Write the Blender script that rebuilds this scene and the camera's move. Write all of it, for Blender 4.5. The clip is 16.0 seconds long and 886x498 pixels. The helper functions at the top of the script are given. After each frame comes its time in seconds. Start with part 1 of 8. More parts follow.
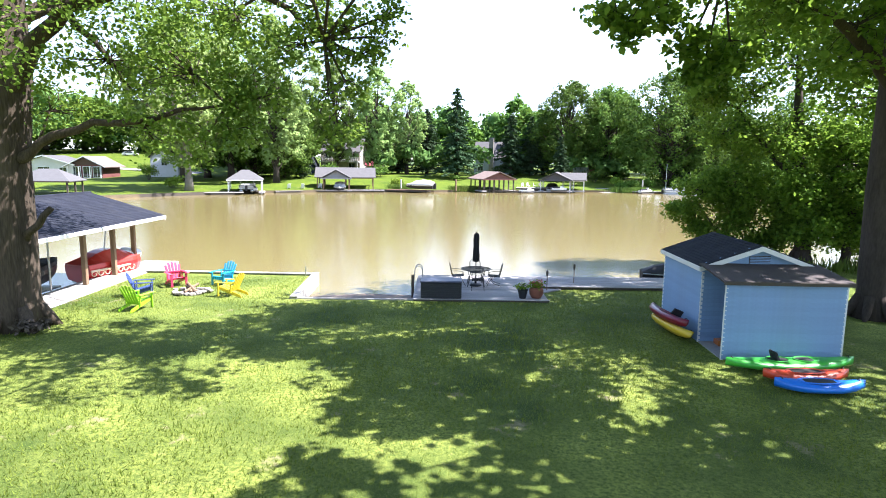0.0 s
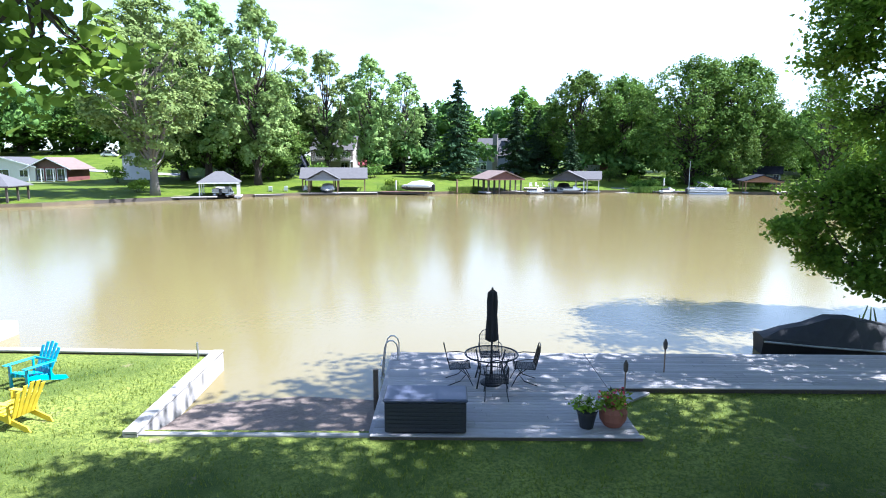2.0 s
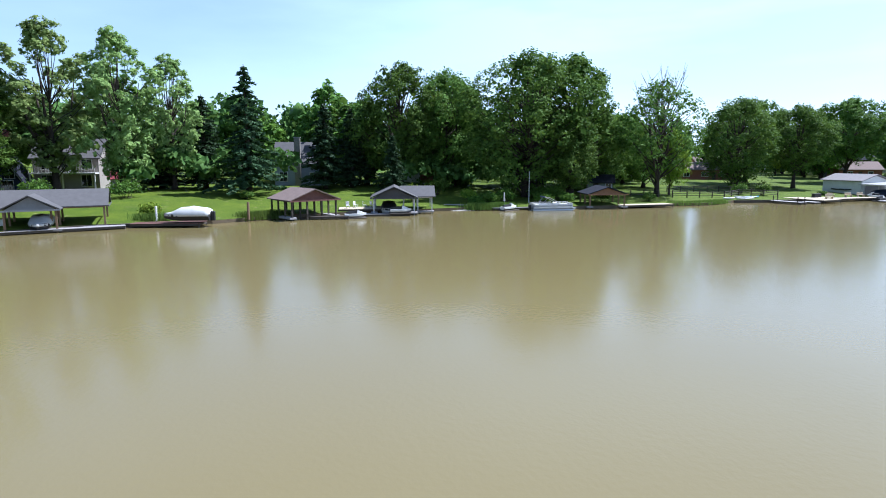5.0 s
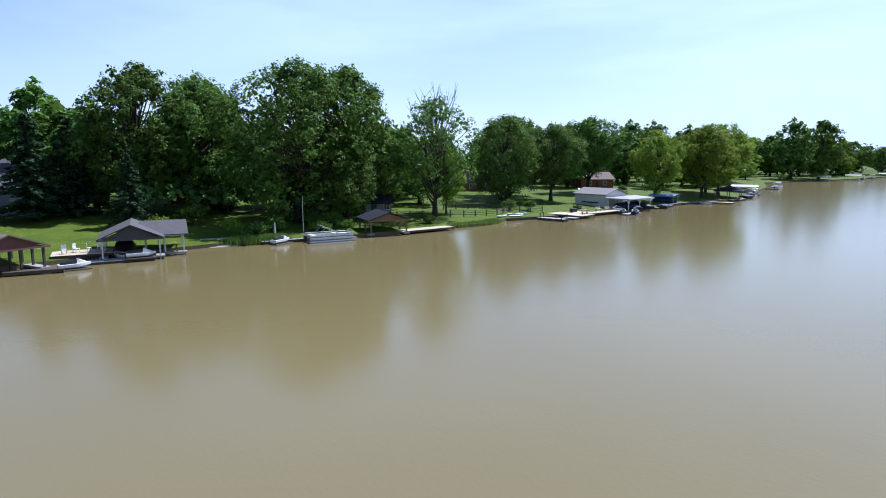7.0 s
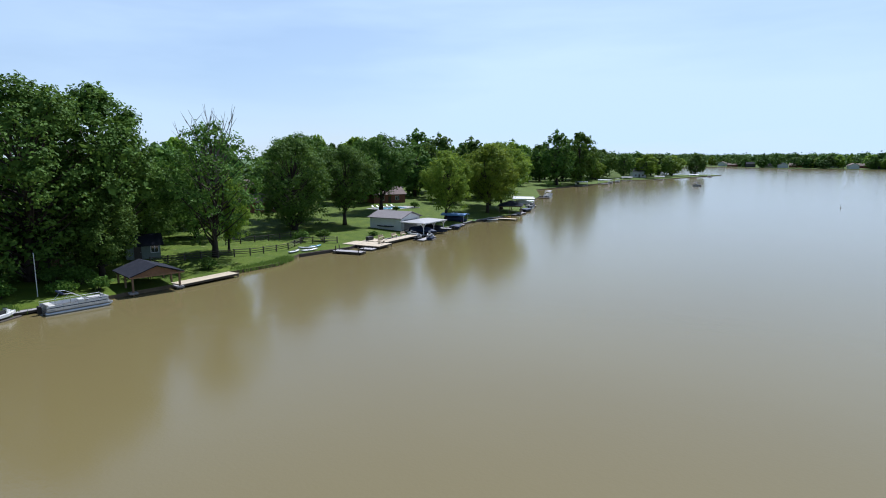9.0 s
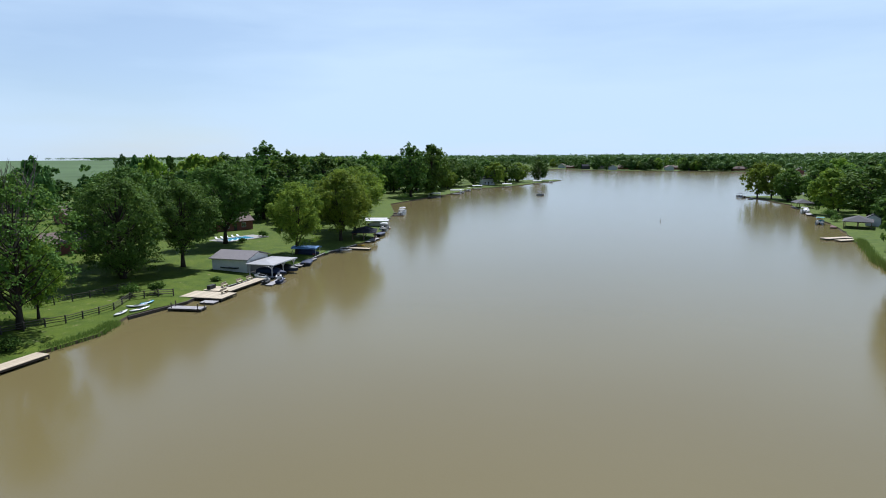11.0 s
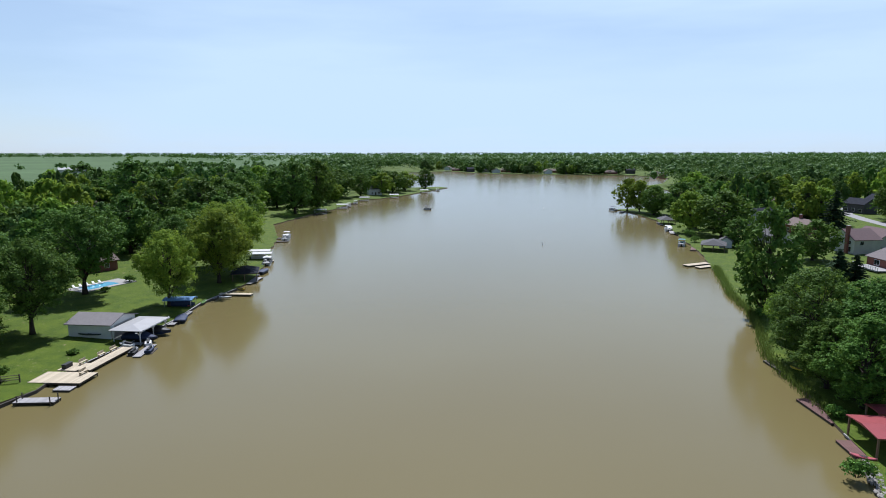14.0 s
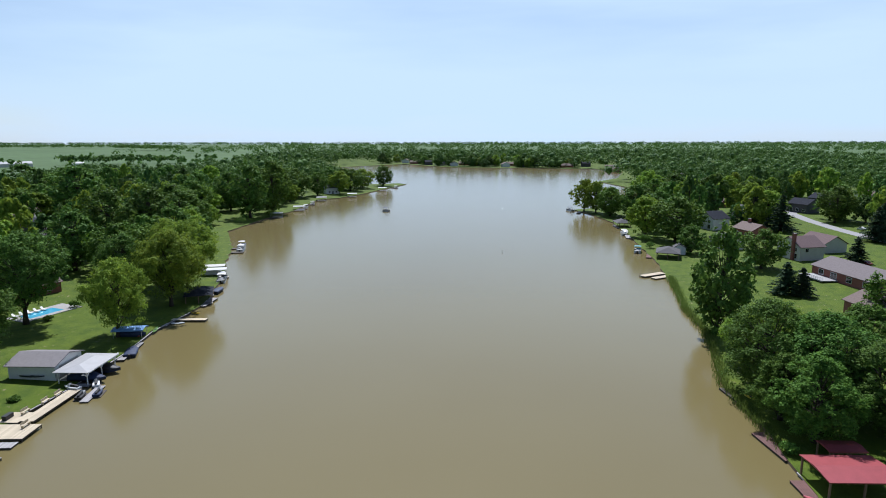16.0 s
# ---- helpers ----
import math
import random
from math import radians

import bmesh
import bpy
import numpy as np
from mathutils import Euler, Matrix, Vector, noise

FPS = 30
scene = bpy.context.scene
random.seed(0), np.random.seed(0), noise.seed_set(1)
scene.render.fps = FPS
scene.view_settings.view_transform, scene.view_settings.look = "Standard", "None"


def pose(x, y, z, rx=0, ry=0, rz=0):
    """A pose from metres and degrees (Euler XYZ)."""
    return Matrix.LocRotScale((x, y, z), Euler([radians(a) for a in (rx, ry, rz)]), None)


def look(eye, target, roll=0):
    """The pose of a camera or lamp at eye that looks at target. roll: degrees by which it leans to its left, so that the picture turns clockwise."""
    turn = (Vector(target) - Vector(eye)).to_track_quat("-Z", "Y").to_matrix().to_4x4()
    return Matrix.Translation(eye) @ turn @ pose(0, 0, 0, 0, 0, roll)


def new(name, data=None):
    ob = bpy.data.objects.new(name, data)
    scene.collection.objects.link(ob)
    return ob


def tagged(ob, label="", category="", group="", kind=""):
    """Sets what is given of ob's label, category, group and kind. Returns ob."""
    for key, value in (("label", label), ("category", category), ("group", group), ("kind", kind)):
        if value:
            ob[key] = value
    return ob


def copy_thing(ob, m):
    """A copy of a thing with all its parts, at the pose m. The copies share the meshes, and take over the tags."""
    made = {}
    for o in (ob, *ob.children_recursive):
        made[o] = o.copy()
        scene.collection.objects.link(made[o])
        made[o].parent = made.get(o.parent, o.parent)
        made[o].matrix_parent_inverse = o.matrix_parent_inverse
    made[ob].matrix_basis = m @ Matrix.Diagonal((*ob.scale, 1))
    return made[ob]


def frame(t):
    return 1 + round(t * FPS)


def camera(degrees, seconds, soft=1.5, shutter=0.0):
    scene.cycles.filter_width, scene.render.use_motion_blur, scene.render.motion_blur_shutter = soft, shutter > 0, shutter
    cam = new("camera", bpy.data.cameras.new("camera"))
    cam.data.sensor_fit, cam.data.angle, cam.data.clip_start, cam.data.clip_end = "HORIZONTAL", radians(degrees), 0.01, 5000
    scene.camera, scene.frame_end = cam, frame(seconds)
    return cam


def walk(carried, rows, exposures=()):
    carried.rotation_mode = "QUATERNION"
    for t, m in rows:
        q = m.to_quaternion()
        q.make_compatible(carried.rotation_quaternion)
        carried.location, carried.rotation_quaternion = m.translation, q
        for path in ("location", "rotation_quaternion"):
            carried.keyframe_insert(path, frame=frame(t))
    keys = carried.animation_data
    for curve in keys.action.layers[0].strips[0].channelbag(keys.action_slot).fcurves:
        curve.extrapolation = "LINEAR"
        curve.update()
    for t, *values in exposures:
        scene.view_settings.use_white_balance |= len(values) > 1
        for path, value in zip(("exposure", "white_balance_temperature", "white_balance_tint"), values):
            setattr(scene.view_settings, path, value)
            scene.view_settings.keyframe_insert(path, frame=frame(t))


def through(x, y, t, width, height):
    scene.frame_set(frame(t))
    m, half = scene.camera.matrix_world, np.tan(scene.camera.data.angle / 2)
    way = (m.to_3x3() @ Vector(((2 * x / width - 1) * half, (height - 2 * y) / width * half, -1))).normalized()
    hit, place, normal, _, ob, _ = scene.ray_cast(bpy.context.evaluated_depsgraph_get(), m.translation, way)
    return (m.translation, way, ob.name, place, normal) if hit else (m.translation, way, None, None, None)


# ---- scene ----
cam = camera(73.3, 16.0, 1.0)
PATH = [
    (0, (3.02, 4.95, 5.687), (3.014, 6.929, 5.398), 0.7),
    (0.5, (3.062, 7.01, 5.637), (3.055, 8.989, 5.347), 0.6),
    (1, (3.178, 9.584, 5.612), (3.168, 11.563, 5.321), 0.3),
    (1.5, (3.24, 12.706, 5.603), (3.226, 14.684, 5.31), 0.3),
    (2, (3.295, 16.43, 5.685), (3.282, 18.408, 5.391), 0.2),
    (2.2, (3.366, 18.014, 5.701), (3.349, 19.994, 5.421), 0.4),
    (2.5, (3.424, 20.573, 5.724), (3.427, 22.551, 5.43), 0.1),
    (3, (3.188, 24.871, 5.86), (3.251, 26.849, 5.567), 0.1),
    (3.2, (3.273, 26.826, 5.938), (3.369, 28.802, 5.645), 0.0),
    (5.3, (5.105, 42.747, 8.165), (5.837, 44.584, 7.865), -0.1),
    (5.5, (5.399, 44.076, 8.386), (6.204, 45.882, 8.087), -0.1),
    (6, (6.38, 46.458, 9.136), (7.349, 48.182, 8.836), -0.0),
    (6.5, (7.526, 48.365, 10.068), (8.653, 49.989, 9.768), 0.0),
    (7, (8.743, 49.951, 11.089), (10.018, 51.462, 10.788), 0.0),
    (7.5, (10.022, 51.013, 12.249), (11.43, 52.401, 11.947), -0.1),
    (8, (11.469, 52.056, 13.489), (12.995, 53.314, 13.186), -0.1),
    (8.5, (12.766, 53.639, 14.802), (14.395, 54.758, 14.497), -0.1),
    (9, (14.034, 54.975, 16.266), (15.746, 55.963, 15.96), -0.1),
    (9.5, (15.005, 56.127, 17.9), (16.789, 56.979, 17.592), -0.0),
    (9.7, (15.362, 56.087, 18.389), (17.167, 56.892, 18.083), -0.1),
    (11.8, (17.995, 54.746, 26.632), (19.921, 55.184, 26.318), -0.1),
    (12, (18.152, 54.897, 27.139), (20.084, 55.309, 26.826), -0.0),
    (12.5, (18.88, 55.153, 28.944), (20.825, 55.499, 28.63), -0.0),
    (13, (19.628, 55.417, 30.72), (21.581, 55.712, 30.404), -0.0),
    (13.5, (20.244, 55.485, 32.521), (22.203, 55.729, 32.201), -0.1),
    (14, (20.917, 55.633, 34.279), (22.881, 55.823, 33.953), -0.1),
    (14.5, (21.548, 55.85, 36.127), (23.515, 55.989, 35.792), -0.1),
    (15, (22.186, 56.006, 37.936), (24.153, 56.11, 37.592), -0.1),
    (15.5, (22.795, 56.203, 39.751), (24.762, 56.277, 39.397), -0.1),
    (16, (23.527, 56.313, 41.521), (25.493, 56.364, 41.157), -0.1),
]
EXPOSURES = [(0.0, 2.28, 6050, 20), (1.0, 2.2, 5850, 18), (1.5, 2.1, 5650, 18), (2.0, 2.02, 5480, 17), (2.5, 1.84, 5420, 15), (3.0, 1.5, 5350, 14), (3.2, 1.45, 5350, 14), (5.3, 1.0, 5400, 16), (6.0, 0.85, 5350, 17), (7.0, 0.65, 5380, 20), (9.0, 0.33, 5620, 15), (12.0, 0.25, 5750, 14), (16.0, 0.28, 5750, 14)]
walk(cam, [(t, look(eye, target, roll)) for t, eye, target, roll in PATH], EXPOSURES)

# ---- light: clear summer sky with thin haze, high sun from the east (+x) ----
SUN_AZ, SUN_EL = radians(88), radians(56)      # azimuth clockwise from +y
world = bpy.data.worlds.new("sky")
scene.world = world
world.use_nodes = True
wn, wl = world.node_tree.nodes, world.node_tree.links
wn.clear()
sky = wn.new("ShaderNodeTexSky")
sky.sky_type, sky.sun_disc = "NISHITA", False
sky.sun_elevation, sky.sun_rotation = SUN_EL, SUN_AZ
sky.altitude, sky.air_density, sky.dust_density, sky.ozone_density = 200, 1.0, 0.4, 1.5
# thin high cirrus: a faint whitening of the sky in long soft streaks
wtc = wn.new("ShaderNodeTexCoord")
wmap = wn.new("ShaderNodeMapping")
wmap.inputs["Scale"].default_value = (1.2, 0.7, 5.0)
wnoise = wn.new("ShaderNodeTexNoise")
wnoise.inputs["Scale"].default_value, wnoise.inputs["Detail"].default_value = 1.6, 6
wramp = wn.new("ShaderNodeMapRange")
wramp.inputs["From Min"].default_value, wramp.inputs["From Max"].default_value = 0.36, 0.68
wramp.inputs["To Min"].default_value, wramp.inputs["To Max"].default_value = 0.42, 0.92
wmix = wn.new("ShaderNodeMix")
wmix.data_type = "RGBA"
wmix.inputs["B"].default_value = (7.0, 8.7, 9.9, 1)
wbg = wn.new("ShaderNodeBackground")
wbg.inputs["Strength"].default_value = 0.077
wout = wn.new("ShaderNodeOutputWorld")
wl.new(wtc.outputs["Generated"], wmap.inputs["Vector"])
wl.new(wmap.outputs["Vector"], wnoise.inputs["Vector"])
wl.new(wnoise.outputs["Fac"], wramp.inputs["Value"])
wsep = wn.new("ShaderNodeSeparateXYZ")
wl.new(wtc.outputs["Generated"], wsep.inputs["Vector"])
whigh = wn.new("ShaderNodeMapRange")      # haze thins out with height
whigh.inputs["From Min"].default_value, whigh.inputs["From Max"].default_value = 0.22, 0.75
whigh.inputs["To Min"].default_value, whigh.inputs["To Max"].default_value = 1.3, 0.08
wl.new(wsep.outputs["Z"], whigh.inputs["Value"])
wmul = wn.new("ShaderNodeMath")
wmul.operation, wmul.use_clamp = "MULTIPLY", True
wl.new(wramp.outputs["Result"], wmul.inputs[0])
wl.new(whigh.outputs["Result"], wmul.inputs[1])
wside = wn.new("ShaderNodeMapRange")      # haze is denser towards the sun
wside.inputs["From Min"].default_value, wside.inputs["From Max"].default_value = -0.1, 0.9
wside.inputs["To Min"].default_value, wside.inputs["To Max"].default_value = 0.3, 1.03
wl.new(wsep.outputs["X"], wside.inputs["Value"])
wmul2 = wn.new("ShaderNodeMath")
wmul2.operation, wmul2.use_clamp = "MULTIPLY", True
wl.new(wmul.outputs[0], wmul2.inputs[0])
wl.new(wside.outputs["Result"], wmul2.inputs[1])
wl.new(wmul2.outputs[0], wmix.inputs["Factor"])
wl.new(sky.outputs["Color"], wmix.inputs["A"])
wl.new(wmix.outputs["Result"], wbg.inputs["Color"])
wl.new(wbg.outputs["Background"], wout.inputs["Surface"])

sun_data = bpy.data.lights.new("sun", "SUN")
sun_data.energy, sun_data.angle, sun_data.color = 5.0, radians(0.53), (1.0, 0.97, 0.91)
sun = new("sun", sun_data)
sun_way = Vector((math.sin(SUN_AZ) * math.cos(SUN_EL), math.cos(SUN_AZ) * math.cos(SUN_EL), math.sin(SUN_EL)))
sun.matrix_basis = look(sun_way * 400, (0, 0, 0))


# ---- materials ----
def mat(name, color, rough=0.7, metal=0.0, vary=0.25, scale=3.0, bump=0.0, bump_scale=40.0, random_tint=0.0, stain=0.0, stain_color=(0.1, 0.08, 0.06), coat=0.0, tilt=None, spec=0.5):
    """A surface with tone variation at two scales, fine relief, stains and per-piece tint."""
    m = bpy.data.materials.new(name)
    m.use_nodes = True
    n, l = m.node_tree.nodes, m.node_tree.links
    b = n["Principled BSDF"]
    b.inputs["Roughness"].default_value, b.inputs["Metallic"].default_value = rough, metal
    b.inputs["Coat Weight"].default_value = coat
    b.inputs["Specular IOR Level"].default_value = spec
    tc = n.new("ShaderNodeTexCoord")
    mp = n.new("ShaderNodeMapping")
    if tilt:
        mp.inputs["Scale"].default_value = tilt
    l.new(tc.outputs["Object"], mp.inputs["Vector"])
    big = n.new("ShaderNodeTexNoise")
    big.inputs["Scale"].default_value, big.inputs["Detail"].default_value = scale, 4
    fine = n.new("ShaderNodeTexNoise")
    fine.inputs["Scale"].default_value, fine.inputs["Detail"].default_value = scale * 9, 5
    l.new(mp.outputs["Vector"], big.inputs["Vector"])
    l.new(mp.outputs["Vector"], fine.inputs["Vector"])
    add = n.new("ShaderNodeMath")
    add.operation = "ADD"
    l.new(big.outputs["Fac"], add.inputs[0])
    l.new(fine.outputs["Fac"], add.inputs[1])
    rng = n.new("ShaderNodeMapRange")
    rng.inputs["From Min"].default_value, rng.inputs["From Max"].default_value = 0.6, 1.4
    rng.inputs["To Min"].default_value, rng.inputs["To Max"].default_value = 0.82 * (1 - vary), 0.82 * (1 + vary)
    l.new(add.outputs[0], rng.inputs["Value"])
    val = rng.outputs["Result"]
    if random_tint:
        info = n.new("ShaderNodeObjectInfo")
        r2 = n.new("ShaderNodeMapRange")
        r2.inputs["To Min"].default_value, r2.inputs["To Max"].default_value = 1 - random_tint, 1 + random_tint
        l.new(info.outputs["Random"], r2.inputs["Value"])
        mul = n.new("ShaderNodeMath")
        mul.operation = "MULTIPLY"
        l.new(val, mul.inputs[0])
        l.new(r2.outputs["Result"], mul.inputs[1])
        val = mul.outputs[0]
    hsv = n.new("ShaderNodeHueSaturation")
    hsv.inputs["Color"].default_value = (*color, 1)
    l.new(val, hsv.inputs["Value"])
    out = hsv.outputs["Color"]
    if stain:
        sn = n.new("ShaderNodeTexNoise")
        sn.inputs["Scale"].default_value, sn.inputs["Detail"].default_value = scale * 0.6, 8
        l.new(tc.outputs["Object"], sn.inputs["Vector"])
        sr = n.new("ShaderNodeMapRange")
        sr.inputs["From Min"].default_value, sr.inputs["From Max"].default_value = 0.5, 0.75
        sr.inputs["To Max"].default_value = stain
        l.new(sn.outputs["Fac"], sr.inputs["Value"])
        mx = n.new("ShaderNodeMix")
        mx.data_type = "RGBA"
        mx.inputs["B"].default_value = (*stain_color, 1)
        l.new(sr.outputs["Result"], mx.inputs["Factor"])
        l.new(out, mx.inputs["A"])
        out = mx.outputs["Result"]
    l.new(out, b.inputs["Base Color"])
    if bump:
        bn = n.new("ShaderNodeTexNoise")
        bn.inputs["Scale"].default_value, bn.inputs["Detail"].default_value = bump_scale, 6
        l.new(mp.outputs["Vector"], bn.inputs["Vector"])
        bp = n.new("ShaderNodeBump")
        bp.inputs["Strength"].default_value, bp.inputs["Distance"].default_value = bump, 0.02
        l.new(bn.outputs["Fac"], bp.inputs["Height"])
        l.new(bp.outputs["Normal"], b.inputs["Normal"])
    return m


def leaf_mat(name, color, light, through=0.35, patch_scale=0.35, glow=1.9):
    """Leaves: green that varies from clump to clump, lit through from behind."""
    m = bpy.data.materials.new(name)
    m.use_nodes = True
    n, l = m.node_tree.nodes, m.node_tree.links
    b, out = n["Principled BSDF"], n["Material Output"]
    b.inputs["Roughness"].default_value = 0.6
    b.inputs["Specular IOR Level"].default_value = 0.06
    geo = n.new("ShaderNodeNewGeometry")
    info = n.new("ShaderNodeObjectInfo")
    tc = n.new("ShaderNodeTexCoord")
    patch = n.new("ShaderNodeTexNoise")
    patch.inputs["Scale"].default_value = patch_scale
    l.new(tc.outputs["Object"], patch.inputs["Vector"])
    avg = n.new("ShaderNodeMath")
    avg.operation = "ADD"
    l.new(geo.outputs["Random Per Island"], avg.inputs[0])
    l.new(patch.outputs["Fac"], avg.inputs[1])
    half = n.new("ShaderNodeMath")
    half.operation = "MULTIPLY"
    half.inputs[1].default_value = 0.5
    l.new(avg.outputs[0], half.inputs[0])
    mx = n.new("ShaderNodeMix")
    mx.data_type = "RGBA"
    mx.inputs["A"].default_value, mx.inputs["B"].default_value = (*color, 1), (*light, 1)
    l.new(half.outputs[0], mx.inputs["Factor"])
    hsv = n.new("ShaderNodeHueSaturation")
    hr = n.new("ShaderNodeMapRange")
    hr.inputs["To Min"].default_value, hr.inputs["To Max"].default_value = 0.494, 0.518
    vr = n.new("ShaderNodeMapRange")
    vr.inputs["To Min"].default_value, vr.inputs["To Max"].default_value = 0.8, 1.2
    l.new(info.outputs["Random"], hr.inputs["Value"])
    l.new(info.outputs["Random"], vr.inputs["Value"])
    l.new(hr.outputs["Result"], hsv.inputs["Hue"])
    l.new(vr.outputs["Result"], hsv.inputs["Value"])
    l.new(mx.outputs["Result"], hsv.inputs["Color"])
    l.new(hsv.outputs["Color"], b.inputs["Base Color"])
    tr = n.new("ShaderNodeBsdfTranslucent")
    warm = n.new("ShaderNodeHueSaturation")
    warm.inputs["Hue"].default_value, warm.inputs["Value"].default_value = 0.485, glow
    l.new(hsv.outputs["Color"], warm.inputs["Color"])
    l.new(warm.outputs["Color"], tr.inputs["Color"])
    ms = n.new("ShaderNodeMixShader")
    ms.inputs["Fac"].default_value = through
    l.new(b.outputs["BSDF"], ms.inputs[1])
    l.new(tr.outputs["BSDF"], ms.inputs[2])
    l.new(ms.outputs["Shader"], out.inputs["Surface"])
    return m


def lawn_mat(name, dark, light, tuft, tip):
    m = bpy.data.materials.new(name)
    m.use_nodes = True
    n, l = m.node_tree.nodes, m.node_tree.links
    b = n["Principled BSDF"]
    b.inputs["Roughness"].default_value, b.inputs["Specular IOR Level"].default_value = 0.85, 0.15
    tc = n.new("ShaderNodeTexCoord")

    def noise_at(scale, detail=5, rough=0.6):
        k = n.new("ShaderNodeTexNoise")
        k.inputs["Scale"].default_value, k.inputs["Detail"].default_value, k.inputs["Roughness"].default_value = scale, detail, rough
        l.new(tc.outputs["Object"], k.inputs["Vector"])
        return k.outputs["Fac"]

    def ramp(fac, lo, hi):
        r = n.new("ShaderNodeMapRange")
        r.inputs["From Min"].default_value, r.inputs["From Max"].default_value = lo, hi
        l.new(fac, r.inputs["Value"])
        return r.outputs["Result"]

    def mixed(fac, a, c):
        x = n.new("ShaderNodeMix")
        x.data_type = "RGBA"
        l.new(fac, x.inputs["Factor"])
        for key, v in (("A", a), ("B", c)):
            if isinstance(v, tuple):
                x.inputs[key].default_value = (*v, 1)
            else:
                l.new(v, x.inputs[key])
        return x.outputs["Result"]

    base = mixed(ramp(noise_at(0.35), 0.35, 0.65), dark, light)
    base = mixed(ramp(noise_at(14, 6, 0.75), 0.4, 0.62), base, tuft)
    base = mixed(ramp(noise_at(60, 3, 0.7), 0.52, 0.72), base, tip)
    base = mixed(ramp(noise_at(0.8, 8, 0.7), 0.61, 0.71), base, (0.27, 0.225, 0.13))
    l.new(base, b.inputs["Base Color"])
    bp = n.new("ShaderNodeBump")
    bp.inputs["Strength"].default_value, bp.inputs["Distance"].default_value = 0.7, 0.05
    l.new(noise_at(45, 6, 0.8), bp.inputs["Height"])
    l.new(bp.outputs["Normal"], b.inputs["Normal"])
    return m


def water_mat():
    m = bpy.data.materials.new("muddy_lake_water")
    m.use_nodes = True
    n, l = m.node_tree.nodes, m.node_tree.links
    b = n["Principled BSDF"]
    b.inputs["IOR"].default_value = 1.48
    b.inputs["Roughness"].default_value = 0.14
    b.inputs["Specular IOR Level"].default_value = 0.5
    tc = n.new("ShaderNodeTexCoord")

    def noise_at(scale, detail, stretch=(1, 1, 1)):
        mp = n.new("ShaderNodeMapping")
        mp.inputs["Scale"].default_value = stretch
        l.new(tc.outputs["Object"], mp.inputs["Vector"])
        k = n.new("ShaderNodeTexNoise")
        k.inputs["Scale"].default_value, k.inputs["Detail"].default_value = scale, detail
        l.new(mp.outputs["Vector"], k.inputs["Vector"])
        return k.outputs["Fac"]

    mx = n.new("ShaderNodeMix")
    mx.data_type = "RGBA"
    mx.inputs["A"].default_value, mx.inputs["B"].default_value = (0.15, 0.119, 0.046, 1), (0.168, 0.138, 0.06, 1)
    l.new(noise_at(0.02, 4), mx.inputs["Factor"])
    l.new(mx.outputs["Result"], b.inputs["Base Color"])
    wave = n.new("ShaderNodeBump")
    wave.inputs["Strength"].default_value, wave.inputs["Distance"].default_value = 0.4, 0.015
    l.new(noise_at(4.5, 4, (1, 0.85, 1)), wave.inputs["Height"])
    swell = n.new("ShaderNodeBump")
    swell.inputs["Strength"].default_value, swell.inputs["Distance"].default_value = 0.12, 0.08
    l.new(noise_at(0.3, 3, (1, 0.7, 1)), swell.inputs["Height"])
    l.new(wave.outputs["Normal"], swell.inputs["Normal"])
    l.new(swell.outputs["Normal"], b.inputs["Normal"])
    return m


def glass_mat():
    m = bpy.data.materials.new("window_glass")
    m.use_nodes = True
    b = m.node_tree.nodes["Principled BSDF"]
    b.inputs["Base Color"].default_value = (0.02, 0.025, 0.03, 1)
    b.inputs["Roughness"].default_value = 0.03
    b.inputs["Specular IOR Level"].default_value = 0.9
    return m


M_LAWN = lawn_mat("mown_lawn", (0.044, 0.082, 0.005), (0.112, 0.155, 0.009), (0.037, 0.067, 0.005), (0.148, 0.178, 0.021))
# dry patches, with the dark-to-light spread widened to suggest sun and shade
M_DRYLAWN = lawn_mat("thin_dry_lawn", (0.03, 0.06, 0.009), (0.26, 0.3, 0.058), (0.047, 0.08, 0.011), (0.215, 0.25, 0.056))
M_WATER, M_GLASS = water_mat(), glass_mat()
M_FIELD = mat("crop_field", (0.1, 0.155, 0.065), 0.9, vary=0.3, scale=0.004, spec=0.1)
M_MUD = mat("bank_earth", (0.16, 0.12, 0.07), 0.95, vary=0.4, scale=0.8, bump=0.6, bump_scale=8)
M_BARK = mat("bark", (0.06, 0.047, 0.037), 0.95, vary=0.45, scale=2.0, bump=1.0, bump_scale=9, tilt=(1, 1, 0.25), spec=0.2)
# strong tone variation stands for the furrows and for sunlit patches
M_BARK_NEAR = mat("furrowed_bark", (0.075, 0.058, 0.042), 0.95, vary=0.65, scale=2.4, bump=1.0, bump_scale=12, tilt=(1.4, 1.4, 0.16), spec=0.15)
M_BARK_PALE = mat("pale_bark", (0.2, 0.175, 0.145), 0.9, vary=0.35, scale=2.0, bump=0.8, bump_scale=8, tilt=(1, 1, 0.3), spec=0.2)
M_LEAF_NEAR = leaf_mat("cottonwood_leaves", (0.036, 0.09, 0.014), (0.2, 0.31, 0.045), 0.34, glow=2.1)
M_LEAF_GARDEN = leaf_mat("garden_maple_leaves", (0.03, 0.078, 0.011), (0.17, 0.27, 0.034), 0.4, glow=2.3)
M_LEAF_MAPLE = leaf_mat("maple_leaves", (0.02, 0.056, 0.009), (0.155, 0.245, 0.036), 0.19)
M_LEAF_MID = leaf_mat("shore_tree_leaves", (0.017, 0.05, 0.009), (0.155, 0.26, 0.043), 0.18)
M_LEAF_PALE = leaf_mat("willow_leaves", (0.09, 0.15, 0.045), (0.29, 0.37, 0.12), 0.3)
